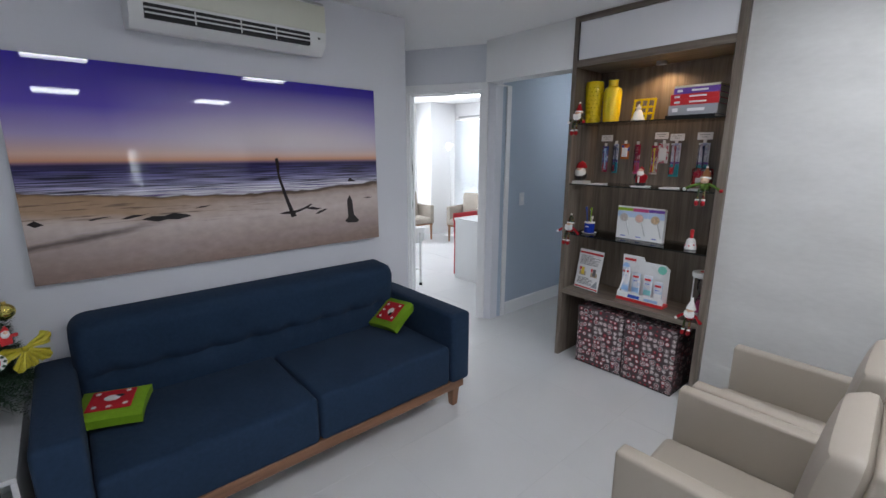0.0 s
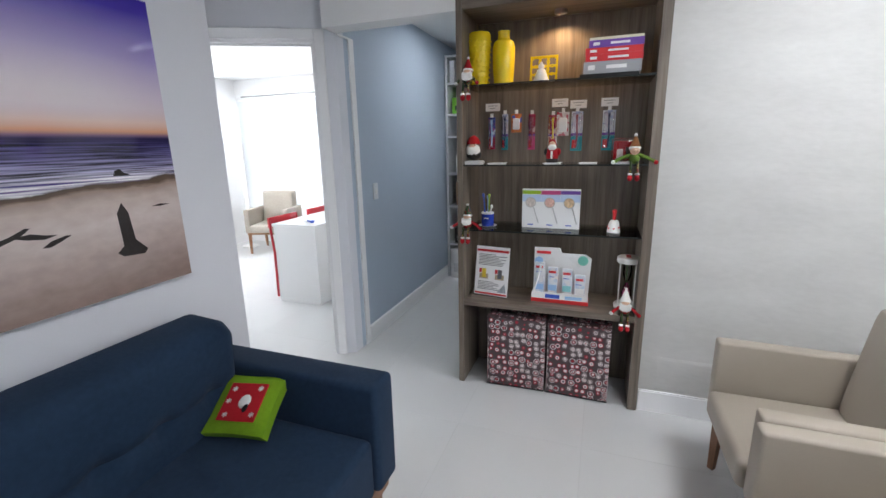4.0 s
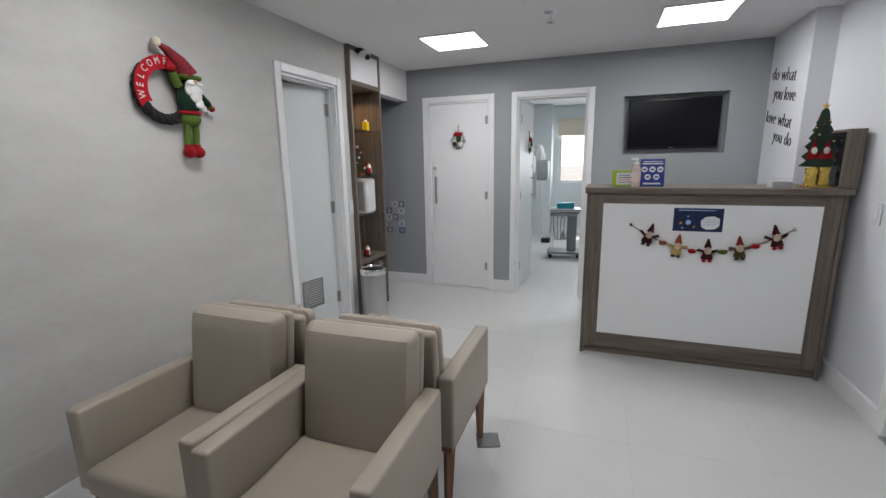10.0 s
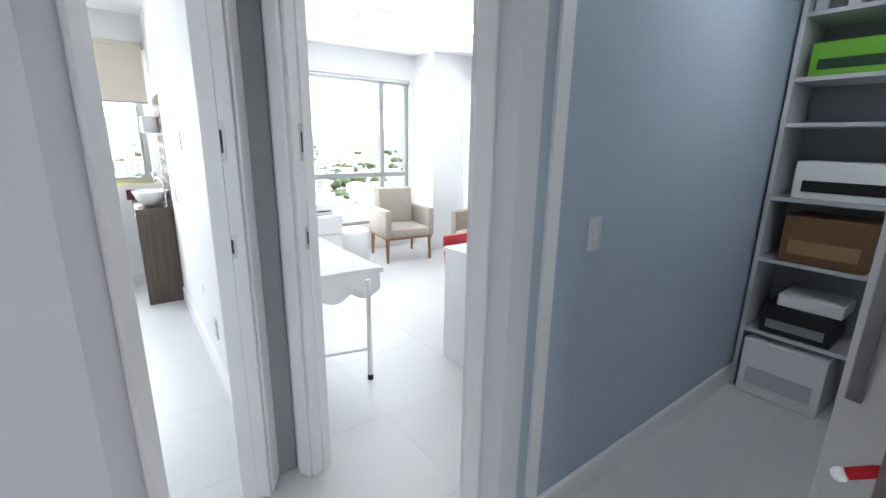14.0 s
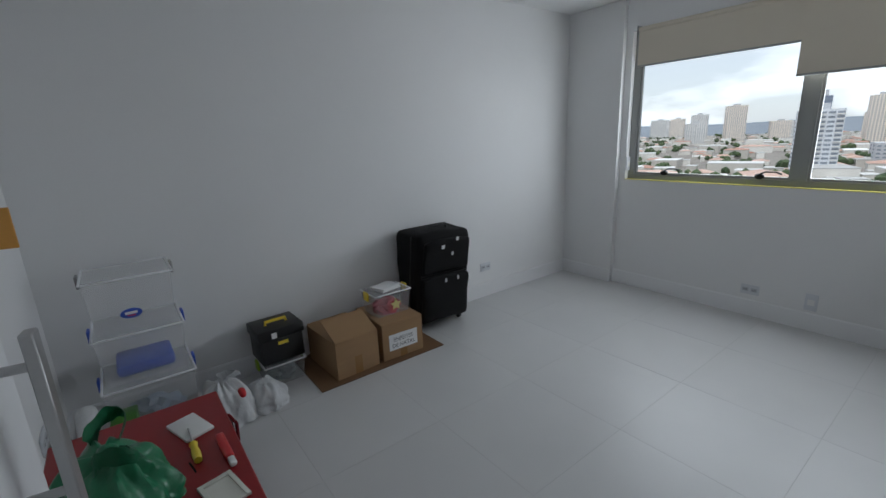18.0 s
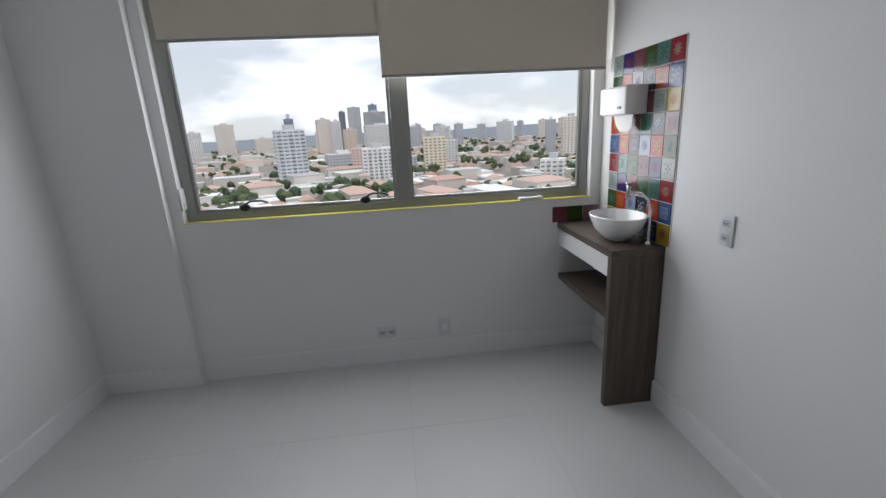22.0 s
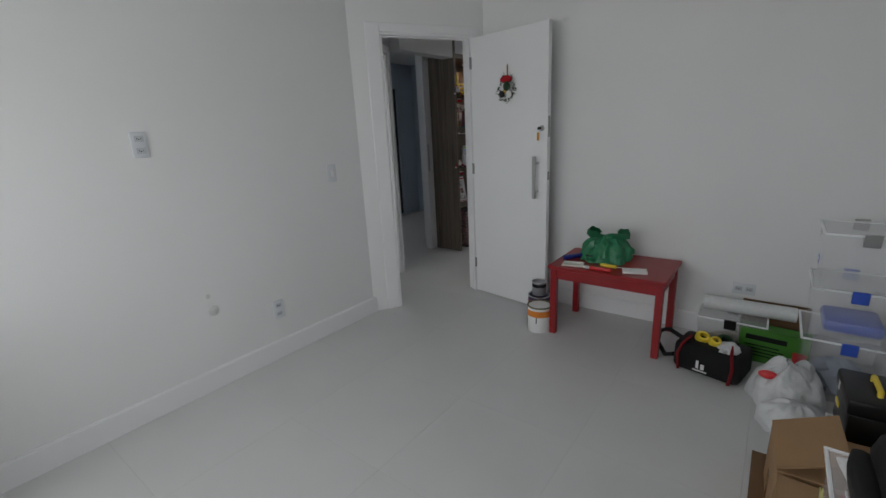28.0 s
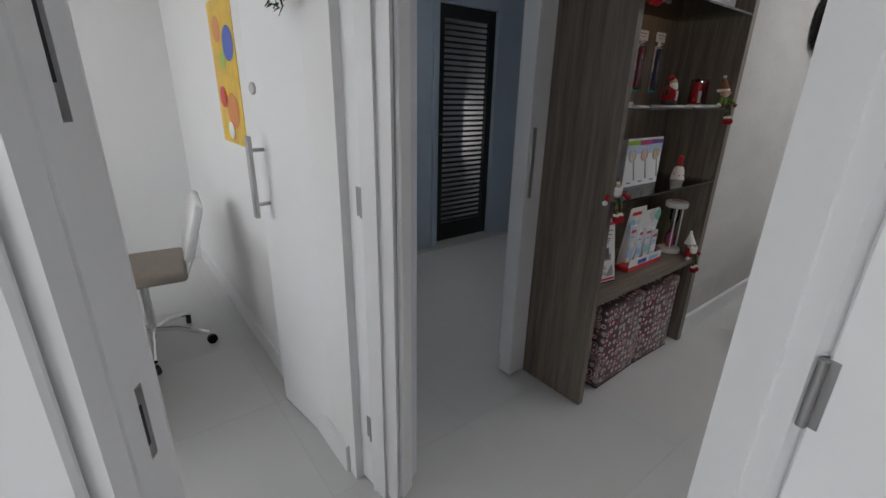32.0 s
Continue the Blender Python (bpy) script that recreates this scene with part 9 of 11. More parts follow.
for x_, y_ in ((-1.03, -1.10), (-0.56, -1.22), (-1.03, -2.34), (-0.56, -2.34)):
    part("leg", rod(bm_new(), (x_, y_, 0.03), (x_, y_, 0.63), 0.014), PLASTICW, t_)
    part("foot", rod(bm_new(), (x_, y_, 0.0), (x_, y_, 0.032), 0.018, 0.016), BLACKPL, t_, "black rubber foot")
for a in (((-1.03, -1.10, 0.20), (-0.56, -1.22, 0.20)), ((-1.03, -2.34, 0.20), (-0.56, -2.34, 0.20))):
    part("stretcher", rod(bm_new(), *a, 0.009), PLASTICW, t_)
t_ = thing("pouf", "round white upholstered stool under the office window", "stool", pose(-2.02, -3.40, 0))
part("drum", lathe(bm_new(), [(0.17, 0.0), (0.18, 0.02), (0.18, 0.36), (0.172, 0.40), (0.12, 0.42), (0, 0.425)], 32), mat("white_vinyl", (0.78, 0.78, 0.78), rough=0.4, var=0.03), t_)
t_ = thing("drawer_cart", "white drawer cart beside the office window", "cabinet", pose(-1.62, -3.45, 0))
part("body", bx(bm_new(), -0.20, -0.22, 0.04, 0.20, 0.22, 0.62, 0.004, 1), DKW, t_)
for k_ in range(3):
    part("drawer", bx(bm_new(), -0.19, 0.221, 0.06 + k_ * 0.185, 0.19, 0.236, 0.235 + k_ * 0.185, 0.003, 1), DKW, t_)
t_ = thing("printer", "small white device on the drawer cart", "printer", pose(-1.62, -3.45, 0.621))
part("body", bx(bm_new(), -0.15, -0.14, 0, 0.15, 0.14, 0.11, 0.01, 2), PLASTICW, t_)
part("slot", box1(-0.11, 0.141, 0.03, 0.11, 0.143, 0.045), BLACKPL, t_)
t_ = thing("floor_lamp", "slim white floor lamp with a tilted cone shade", "floor lamp", pose(-3.38, -3.16, 0))
part("base", lathe(bm_new(), [(0.12, 0), (0.12, 0.015), (0.02, 0.022), (0, 0.022)], 28), PLASTICW, t_)
b_ = bm_new()
tube(b_, [(0, 0, 0.02), (0, 0, 1.60), (0.02, 0.02, 1.66)], 0.009, 8)
part("pole", b_, PLASTICW, t_)
part("shade", lathe(bm_new(), [(0.03, 0.08), (0.035, 0.075), (0.085, -0.03), (0.082, -0.03), (0.03, 0.07)], 24, pose(0.09, 0.05, 1.64, 20, 55, 0), cap=False), PLASTICW, t_)
# poster and chair behind the open office door
t_ = thing("poster", "yellow and orange abstract poster on the office wall", "poster", pose(-2.09, -0.0205, 1.42))
part("sheet", box1(-0.21, -0.002, -0.31, 0.21, 0.0, 0.31), mat("yellow_poster_print", (0.75, 0.48, 0.03), rough=0.4, var=0.25, scale=9, fine=20, bump=0), t_)
for k_, (x_, z_, r_, mt) in enumerate(((-0.08, 0.19, 0.07, ORANGEP), (0.10, 0.12, 0.09, BLUEP), (-0.02, 0.06, 0.05, GREENP), (0.05, -0.16, 0.10, ORANGEP), (-0.10, -0.10, 0.06, REDP), (-0.02, -0.25, 0.05, CARD))):
    part("shape", lathe(bm_new(), [(0, 0), (r_, 0), (r_, 0.0005), (0, 0.0005)], 14, pose(x_, -0.0025 - 0.0006 * k_, z_, 90, 0, 0) @ Matrix.Diagonal((1, 0.8, 1, 1))), mt, t_, "plain coloured shape")
t_ = thing("office_chair", "white swivel chair on chrome legs with black castors", "office chair", pose(-2.38, -0.50, 0, 0, 0, -6))
for k_ in range(5):
    a_ = radians(72 * k_)
    c_, s_ = math.cos(a_), math.sin(a_)
    b_ = bm_new()
    tube(b_, [(0, 0, 0.12), (0.12 * c_, 0.12 * s_, 0.115), (0.27 * c_, 0.27 * s_, 0.07)], 0.013, 8)
    part("base_arm", b_, CHROME, t_)
    part("castor", lathe(bm_new(), [(0, -0.012), (0.026, -0.012), (0.028, 0), (0.026, 0.012), (0, 0.012)], 14, pose(0.28 * c_, 0.28 * s_, 0.028, 90, 0, 72 * k_ + 30)), BLACKPL, t_)
part("column", rod(bm_new(), (0, 0, 0.12), (0, 0, 0.44), 0.02), CHROME, t_)
part("seat", bx(bm_new(), -0.22, -0.21, 0.44, 0.22, 0.21, 0.50, 0.025, 3), LINEN, t_)
part("backrest", bx(bm_new(), -0.20, 0, 0, 0.20, 0.045, 0.30, 0.018, 3, pose(0, 0.20, 0.54, -17, 0, 0)), DKW, t_)
for s_ in (-1, 1):
    b_ = bm_new()
    tube(b_, [(s_ * 0.18, 0.0, 0.44), (s_ * 0.19, 0.20, 0.46), (s_ * 0.18, 0.26, 0.60)], 0.010, 8)
    part("arm_tube", b_, CHROME, t_)

# ---- blue passage ----
t_ = thing("shelving_unit", "grey metal shelving with boxes and files, end of the passage", "shelving")
SHG = mat("grey_shelf_board", (0.55, 0.56, 0.58), rough=0.4)
for y_ in (0.20, 1.06):
    part("upright", box1(-3.110, y_, 0, -2.775, y_ + 0.022, 2.30), SHG, t_)
part("back", box1(-3.118, 0.20, 0, -3.112, 1.08, 2.30), mat("dim_back_board", (0.30, 0.31, 0.33), rough=0.7), t_)
for z_ in (0.36, 0.78, 1.12, 1.50, 1.72, 2.02, 2.28):
    part("board", box1(-3.111, 0.223, z_, -2.780, 1.059, z_ + 0.02), SHG, t_)


def plain_box(name, label, x0, y0, z0, x1, y1, z1, material, category, extra=None):
    t = thing(name, label, category, pose((x0 + x1) / 2, (y0 + y1) / 2, z0))
    w, d, h = (x1 - x0) / 2, (y1 - y0) / 2, z1 - z0
    part("body", bx(bm_new(), -w, -d, 0, w, d, h, 0.006, 1), material, t)
    if extra:
        part("front", bx(bm_new(), w, -d * 0.8, h * 0.2, w + 0.004, d * 0.8, h * 0.5), extra, t)
    return t


plain_box("drawer_unit", "white two-drawer unit at the foot of the shelving", -3.070, 0.24, 0.0, -2.750, 0.62, 0.33, DKW, "drawers", SHG)
plain_box("storage_box", "lime green plastic box on the passage shelving", -3.070, 0.26, 1.741, -2.810, 0.60, 1.90, mat("lime_plastic", (0.16, 0.42, 0.03), rough=0.4), "storage box", FIR)
plain_box("printer", "white and black printer on the passage shelving", -3.070, 0.30, 1.141, -2.790, 0.70, 1.33, PLASTICW, "printer", BLACKPL)
plain_box("cardboard_carton", "dark cardboard carton on the passage shelving", -3.070, 0.30, 0.801, -2.790, 0.66, 1.05, DCARD, "carton", CARDB)
plain_box("black_case", "black equipment case on the passage shelving", -3.070, 0.28, 0.381, -2.790, 0.60, 0.55, BLACKPL, "case", HINGE)
plain_box("device", "white device lying on the black case", -3.040, 0.34, 0.5505, -2.800, 0.62, 0.62, PLASTICW, "device", None)
for k_ in range(6):
    plain_box("file", "grey ring binder standing on the shelving", -3.040, 0.24 + k_ * 0.06, 2.041, -2.800, 0.292 + k_ * 0.06, 2.25, (SHG, INK, PLASTICW, INK, SHG, DCARD)[k_], "binder")
for k_ in range(3):
    solid("bottle", lathe(bm_new(), [(0.028, 0), (0.03, 0.01), (0.03, 0.12), (0.012, 0.15), (0.012, 0.18), (0, 0.18)], 16), (INK, PLASTICW, SKYP)[k_], "small bottle on the passage shelving", "bottle", pose(-2.840, 0.78 + k_ * 0.09, 1.141))
# dark door with light under it
DD = tagged(new("door_7"), "dark louvred door in the blue passage, daylight under it", "door", kind="structure")
DD.matrix_basis = pose(-2.93, 1.80, 0)
DKD = mat("dark_grey_door_paint", (0.014, 0.016, 0.018), rough=0.45)
b_ = bm_new()
for a in ((0.0, 0.03, 0.07, 2.04), (0.57, 0.03, 0.64, 2.04), (0.07, 0.03, 0.57, 0.20), (0.07, 1.94, 0.57, 2.04)):
    bx(b_, -0.02, a[0], a[1], 0.015, a[2], a[3])
part("stile", b_, DKD, DD)
for k_ in range(38):
    part("slat", bx(bm_new(), -0.012, 0.072, 0, 0.012, 0.568, 0.006, m=pose(0, 0, 0.215 + k_ * 0.0455, 0, 35, 0)), DKD, DD)
part("handle", rod(bm_new(), (0.016, 0.04, 1.02), (0.06, 0.04, 1.02), 0.008), STEEL, DD)
setting("trim_door_7", bx(bx(bx(bm_new(), -2.90, 1.74, 0, -2.88, 1.795, 2.10), -2.90, 2.445, 0, -2.88, 2.50, 2.10), -2.90, 1.795, 2.045, -2.88, 2.445, 2.10), BLUE, "blue painted casing", "trim")
lamp_area("daylight_behind_door", -3.5, 2.12, 1.0, 0.6, 1.6, 2, (0, -90, 0))
wall("wall_behind_dark_door", WHITE, [(-4.0, 1.5, 0, -3.9, 2.7, CEIL), (-3.9, 1.5, 0, -3.0, 1.6, CEIL), (-3.9, 2.6, 0, -3.0, 2.7, CEIL)], "white wall behind the louvred door")
# sliding leaf parked behind the bookcase
SL = tagged(new("door_8"), "white sliding door parked behind the bookcase", "door", kind="structure")
part("leaf", bx(bm_new(), -1.130, 0.893, 0.008, -1.0575, 1.62, 2.10, 0.001, 1), DOORWHITE, SL)
part("pull_bar", bx(bm_new(), -1.057, 0.905, 0.93, -1.049, 0.930, 1.23, 0.002, 1), STEEL, SL, "flat steel pull")
setting("trim_passage_jamb", bx(bx(bm_new(), -1.04, B_Y, 0, -0.985, B_Y + 0.012, 2.10), -0.985, B_Y, 2.09, -0.86, B_Y + 0.012, 2.10), TRIM, "white jamb strip at the passage", "trim")

# ---- surgery seen through its door ----
WS = tagged(new("window_4"), "bright surgery window", "window", kind="structure")
for a in ((0.55, 0.981, 2.0, 1.02), (0.55, 2.01, 2.0, 2.049), (0.55, 1.02, 0.60, 2.01), (1.95, 1.02, 2.0, 2.01)):
    part("window_frame", box1(a[0], 10.24, a[1], a[2], 10.29, a[3]), PLASTICW, WS)
part("pane", box1(0.601, 10.262, 1.021, 1.949, 10.268, 2.009), CLEARGLASS, WS).visible_shadow = False
t_ = thing("roller_blind", "pale roller blind half down the surgery window", "blind", pose(1.27, 10.17, 0))
part("fabric", box1(-0.74, -0.001, 1.86, 0.74, 0.001, 2.15), BLIND, t_)
part("roller", rod(bm_new(), (-0.75, 0, 2.16), (0.75, 0, 2.16), 0.022), BLIND, t_)
EQ = mat("grey_equipment_enamel", (0.27, 0.285, 0.30), rough=0.35, var=0.03)
t_ = thing("instrument_cart", "grey wheeled dental instrument cart with a tray", "cart", pose(0.87, 8.0, 0, 0, 0, 8))
part("base", bx(bm_new(), -0.24, -0.17, 0.06, 0.24, 0.17, 0.10, 0.02, 2), EQ, t_)
for a in ((-0.20, -0.13), (0.20, -0.13), (0.20, 0.13), (-0.20, 0.13)):
    part("castor", lathe(bm_new(), [(0, -0.014), (0.03, -0.014), (0.032, 0), (0.03, 0.014), (0, 0.014)], 14, pose(a[0], a[1], 0.032, 90, 0, 0)), BLACKPL, t_)
part("column", bx(bm_new(), 0.04, -0.06, 0.10, 0.17, 0.06, 0.66, 0.012, 2), EQ, t_)
part("tray", bx(bm_new(), -0.23, -0.20, 0.70, 0.23, 0.20, 0.725, 0.012, 2), EQ, t_)
part("instrument_rest", bx(bm_new(), -0.22, -0.23, 0.63, 0.16, -0.12, 0.665, 0.012, 2), EQ, t_)
part("shelf", bx(bm_new(), -0.20, -0.14, 0.655, 0.20, 0.16, 0.668, 0.004, 1), EQ, t_)
for x_ in (-0.19, -0.155):
    part("post", rod(bm_new(), (x_, 0.10, 0.10), (x_, 0.10, 0.66), 0.008), CHROME, t_, "thin chrome post")
for k_ in range(4):
    part("handpiece", rod(bm_new(), (-0.18 + 0.07 * k_, -0.19, 0.60), (-0.18 + 0.07 * k_, -0.225, 0.72), 0.007, 0.004, 8), CHROME, t_, "slim chrome handpiece")
for k_ in range(5):
    b_ = bm_new()
    tube(b_, [(-0.16 + k_ * 0.05, -0.20, 0.62), (-0.17 + k_ * 0.05, -0.24, 0.55), (-0.14 + k_ * 0.04, -0.22, 0.30), (-0.06 + k_ * 0.02, -0.12, 0.28), (-0.02, -0.07, 0.40)], 0.007, 6)
    part("hose", b_, EQ, t_, "grey looped hose")
t_ = thing("glove_box", "turquoise box on the instrument cart", "box", pose(0.87, 8.0, 0.7255, 0, 0, 8))
part("carton", bx(bm_new(), -0.12, -0.06, 0, 0.12, 0.06, 0.08, 0.002, 1), mat("turquoise_card", (0.02, 0.34, 0.40), rough=0.5), t_)
part("opening", bx(bm_new(), -0.05, -0.02, 0.0802, 0.05, 0.02, 0.081), CARD, t_)
t_ = thing("dental_x_ray", "white and grey dental arm unit mounted on the wall", "dental unit", pose(0.121, 9.55, 0) @ Matrix.Diagonal((1.2, 1.2, 1, 1)))
b_ = bm_new()
bx(b_, 0.0, -0.10, 1.20, 0.06, 0.10, 1.62, 0.01, 2)
part("wall_box", b_, PLASTICW, t_)
b_ = bm_new()
tube(b_, [(0.06, 0, 1.50), (0.13, -0.14, 1.66), (0.19, -0.36, 1.64), (0.25, -0.53, 1.50), (0.25, -0.53, 1.40)], 0.028, 10)
part("arm", b_, PLASTICW, t_)
part("head", bx(bm_new(), 0.17, -0.62, 1.09, 0.33, -0.44, 1.42, 0.03, 3), EQ, t_, "grey control head")
b_ = bm_new()
tube(b_, [(0.25, -0.52, 1.10), (0.235, -0.50, 0.8), (0.27, -0.48, 0.55), (0.25, -0.45, 0.35), (0.29, -0.40, 0.07)], 0.007, 6)
part("cable", b_, PLASTICW, t_)
part("transformer", bx(bm_new(), 0.24, -0.46, 0.0, 0.36, -0.34, 0.08, 0.01, 2), BLACKPL, t_, "black foot control on the floor")

# ---- second bookcase, by the washroom ----
BC2 = thing("bookcase", "narrow walnut display bookcase with glass shelves beside the washroom door", "bookcase")
Y2, Y3, X2, XK = 4.80, 5.345, -0.70, -1.05
part("side_panel", bx(bm_new(), XK, Y2, 0, X2, Y2 + 0.025, CEIL - 0.001, 0.001, 1), WALNUT, BC2)
part("side_panel", bx(bm_new(), XK, Y3 - 0.025, 0, X2, Y3, CEIL - 0.001, 0.001, 1), WALNUT, BC2)
part("back_panel", box1(XK, Y2 + 0.026, 0, XK + 0.016, Y3 - 0.026, 2.10), WALNUT, BC2)
part("plank_shelf", bx(bm_new(), XK + 0.017, Y2 + 0.026, 0.505, X2 - 0.001, Y3 - 0.026, 0.54, 0.001, 1), WALNUT_H, BC2)
part("top_rail", bx(bm_new(), XK + 0.017, Y2 + 0.026, 2.10, X2 - 0.001, Y3 - 0.026, 2.14, 0.001, 1), WALNUT_H, BC2)
part("header_rail", bx(bm_new(), X2 - 0.02, Y2 + 0.026, 2.385, X2 - 0.001, Y3 - 0.026, CEIL - 0.001, 0.001, 1), WALNUT_H, BC2)
part("cupboard_front", box1(X2 - 0.026, Y2 + 0.028, 2.142, X2 - 0.010, Y3 - 0.028, 2.383), TRIM, BC2, "glossy white cupboard front")
for z_ in (1.728, 1.316, 0.955):
    g_ = part("glass_shelf", box1(XK + 0.018, Y2 + 0.027, z_, X2 - 0.004, Y3 - 0.027, z_ + 0.0055), GREENGLASS, BC2, "tinted glass shelf")
    g_.visible_shadow = False
    part("shelf_edge", box1(X2 - 0.0038, Y2 + 0.027, z_, X2 - 0.0024, Y3 - 0.027, z_ + 0.0055), EDGE, g_, "dark polished glass edge")
puck_light(-0.90, 5.10, 2.0995, 3.0)
t_ = thing("candle_box", "small yellow lit-looking candle holder on the top glass shelf", "candle holder", pose(-0.78, 5.17, 1.734))
part("box", bx(bm_new(), -0.025, -0.025, 0, 0.025, 0.025, 0.085, 0.004, 1), YELLOW, t_)
part("candle", lathe(bm_new(), [(0.014, 0.0855), (0.014, 0.10), (0, 0.102)], 14), PLASTICW, t_)
t_ = thing("tabletop_tree", "small dark ornament tree with white and red trinkets", "ornament", pose(-0.80, 5.05, 1.3218))
part("trunk", lathe(bm_new(), [(0.035, 0), (0.035, 0.012), (0.006, 0.02), (0.004, 0.30), (0, 0.31)], 12), BROWNV, t_)
rnd_ = random.Random(21)
b_ = bm_new()
for k_ in range(60):
    z_ = 0.05 + 0.25 * k_ / 60
    a_ = k_ * 2.4
    r_ = 0.07 * (1 - k_ / 66) + 0.008
    rod(b_, (0, 0, z_), (r_ * math.cos(a_), r_ * math.sin(a_), z_ - 0.012), 0.004, 0.001, 4)
part("foliage", b_, FIR, t_)
for k_ in range(9):
    a_, z_ = k_ * 1.3, 0.07 + 0.024 * k_
    r_ = 0.068 * (1 - z_ / 0.33)
    part("trinket", ball(bm_new(), r_ * math.cos(a_), r_ * math.sin(a_), z_, 0.012), (WHITEV, REDV)[k_ % 2], t_)
seasonal_standing(pose(-0.76, 5.14, 1.3218), label="small red-coated seasonal figure on the glass shelf")
seasonal_standing(pose(-0.77, 5.05, 0.5405), label="small red-coated seasonal figure on the plank shelf")
t_ = thing("water_dispenser", "rounded white countertop dispenser with a grey side panel", "dispenser", pose(-0.83, 5.13, 0.961))
part("body", bx(bm_new(), -0.10, -0.09, 0, 0.10, 0.09, 0.33, 0.03, 4), PLASTICW, t_)
part("side_panel", bx(bm_new(), -0.07, -0.0935, 0.03, 0.07, -0.0902, 0.30, 0.0015, 1), mat("pale_grey_plastic", (0.5, 0.5, 0.5), rough=0.4), t_)
part("front_panel", bx(bm_new(), 0.1002, -0.06, 0.10, 0.104, 0.06, 0.30, 0.0015, 1), PLASTICW, t_)
t_ = thing("wrapped_box", "tall box in red and white patterned paper under the shelf", "box", pose(-0.84, 5.20, 0))
part("box", bx(bm_new(), -0.11, -0.10, 0, 0.11, 0.10, 0.46, 0.004, 1), WRAP, t_)

# steel bin
t_ = thing("waste_bin", "round brushed steel waste bin with a black swing lid", "bin", pose(-0.565, 4.79, 0))
part("body", lathe(bm_new(), [(0.105, 0), (0.112, 0.004), (0.114, 0.47), (0.110, 0.47), (0.108, 0.01)], 36, cap=False), STEEL, t_)
part("rim", lathe(bm_new(), [(0.1145, 0.455), (0.118, 0.465), (0.118, 0.495), (0.108, 0.505), (0.104, 0.495)], 36, cap=False), CHROME, t_, "polished rim")
part("lid", lathe(bm_new(), [(0.104, 0.488), (0.08, 0.498), (0.0, 0.502)], 32, cap=False), BLACKPL, t_, "black swing lid")
part("base", lathe(bm_new(), [(0.0, 0.001), (0.104, 0.001), (0.104, 0.009), (0, 0.009)], 32, cap=False), BLACKPL, t_)

# dome camera on an arm
t_ = thing("security_camera", "white dome security camera on a black bracket near the ceiling", "camera", pose(-0.70, 4.95, 2.36))
part("bracket", bx(bm_new(), -0.003, -0.045, 0.008, 0.06, 0.045, 0.045, 0.006, 2), BLACKPL, t_, "black bracket")
part("shell", ball(bm_new(), 0.07, 0.0, -0.01, 0.05, 1, 1, 0.8, 3), PLASTICW, t_)
part("lens", ball(bm_new(), 0.10, -0.012, -0.03, 0.026, 1, 1, 1, 2), BLACKPL, t_, "black glossy lens")
b_ = bm_new()
tube(b_, [(0.0, 0.05, 0.02), (0.02, 0.09, 0.01), (0.0, 0.12, 0.03), (0.02, 0.10, 0.055)], 0.003, 6)
part("cable", b_, PLASTICW, t_)

# patterned tile stickers on the grey wall
STK = (mat("grey_tile_sticker", (0.34, 0.36, 0.39), rough=0.4, var=0.1, scale=30), mat("dark_tile_sticker", (0.10, 0.115, 0.14), rough=0.4, var=0.1, scale=30), mat("pale_tile_sticker", (0.62, 0.64, 0.66), rough=0.4), mat("blue_tile_sticker", (0.03, 0.05, 0.22), rough=0.4))
for r_, row in enumerate(("021", "102", "210", "0 2", "1 3")):
    for c_, k_ in enumerate(row):
        if k_ == " ":
            continue
        t_ = thing("wall_sticker", "square patterned tile sticker on the grey wall", "sticker", pose(-1.018 + c_ * 0.081, N_Y - 0.0005, 0.95 - r_ * 0.077), "tile stickers")
        part("sheet", box1(-0.037, -0.0012, -0.035, 0.037, 0, 0.035), STK[int(k_)], t_)
        for a_ in (45, 135):
            part("motif", box1(-0.040, -0.0020, -0.004, 0.040, -0.0014, 0.004, m=Matrix.Rotation(radians(a_), 4, "Y")), STK[(int(k_) + 2) % 3], t_)
        part("motif", lathe(bm_new(), [(0.012, 0.0), (0.02, 0.0), (0.02, 0.0007), (0.012, 0.0007)], 14, pose(0, -0.0022, 0, 90, 0, 0), cap=False), STK[(int(k_) + 1) % 3], t_)

# ---- wall wreath with a hat-wearing figure ----
WX = W_X


def on_wall(y, z, x=0.0):
    """Local x to the north, local y up, local z out of the west wall."""
    return Matrix(((0, 0, 1, WX + x), (1, 0, 0, y), (0, 1, 0, z), (0, 0, 0, 1)))


WB = mat("black_willow_ring", (0.012, 0.011, 0.012), rough=0.8, var=0.4, scale=40, fine=200, bump=0.8, depth=0.006)
PLAID = mat("dark_red_plaid_felt", (0.20, 0.014, 0.02), rough=0.9, var=0.6, scale=55, fine=160, bump=0.4, stretch=(1, 0.4, 1.6))
WR = thing("wreath", "black ring wreath with a red welcome band, on the wall", "wreath", on_wall(3.068, 1.807))
b_ = bm_new()
for k_ in range(3):
    tube(b_, [((0.132 + 0.012 * math.sin(i_ * 0.9 + k_ * 2.1)) * math.cos(2 * math.pi * i_ / 48), (0.132 + 0.012 * math.sin(i_ * 0.9 + k_ * 2.1)) * math.sin(2 * math.pi * i_ / 48), 0.028 + 0.010 * math.cos(i_ * 0.9 + k_ * 2.1)) for i_ in range(49)], 0.017, 8)
part("ring", b_, WB, WR)
b_ = bm_new()
outer = [(0.166 * math.cos(radians(a)), 0.166 * math.sin(radians(a))) for a in range(72, 213, 5)]
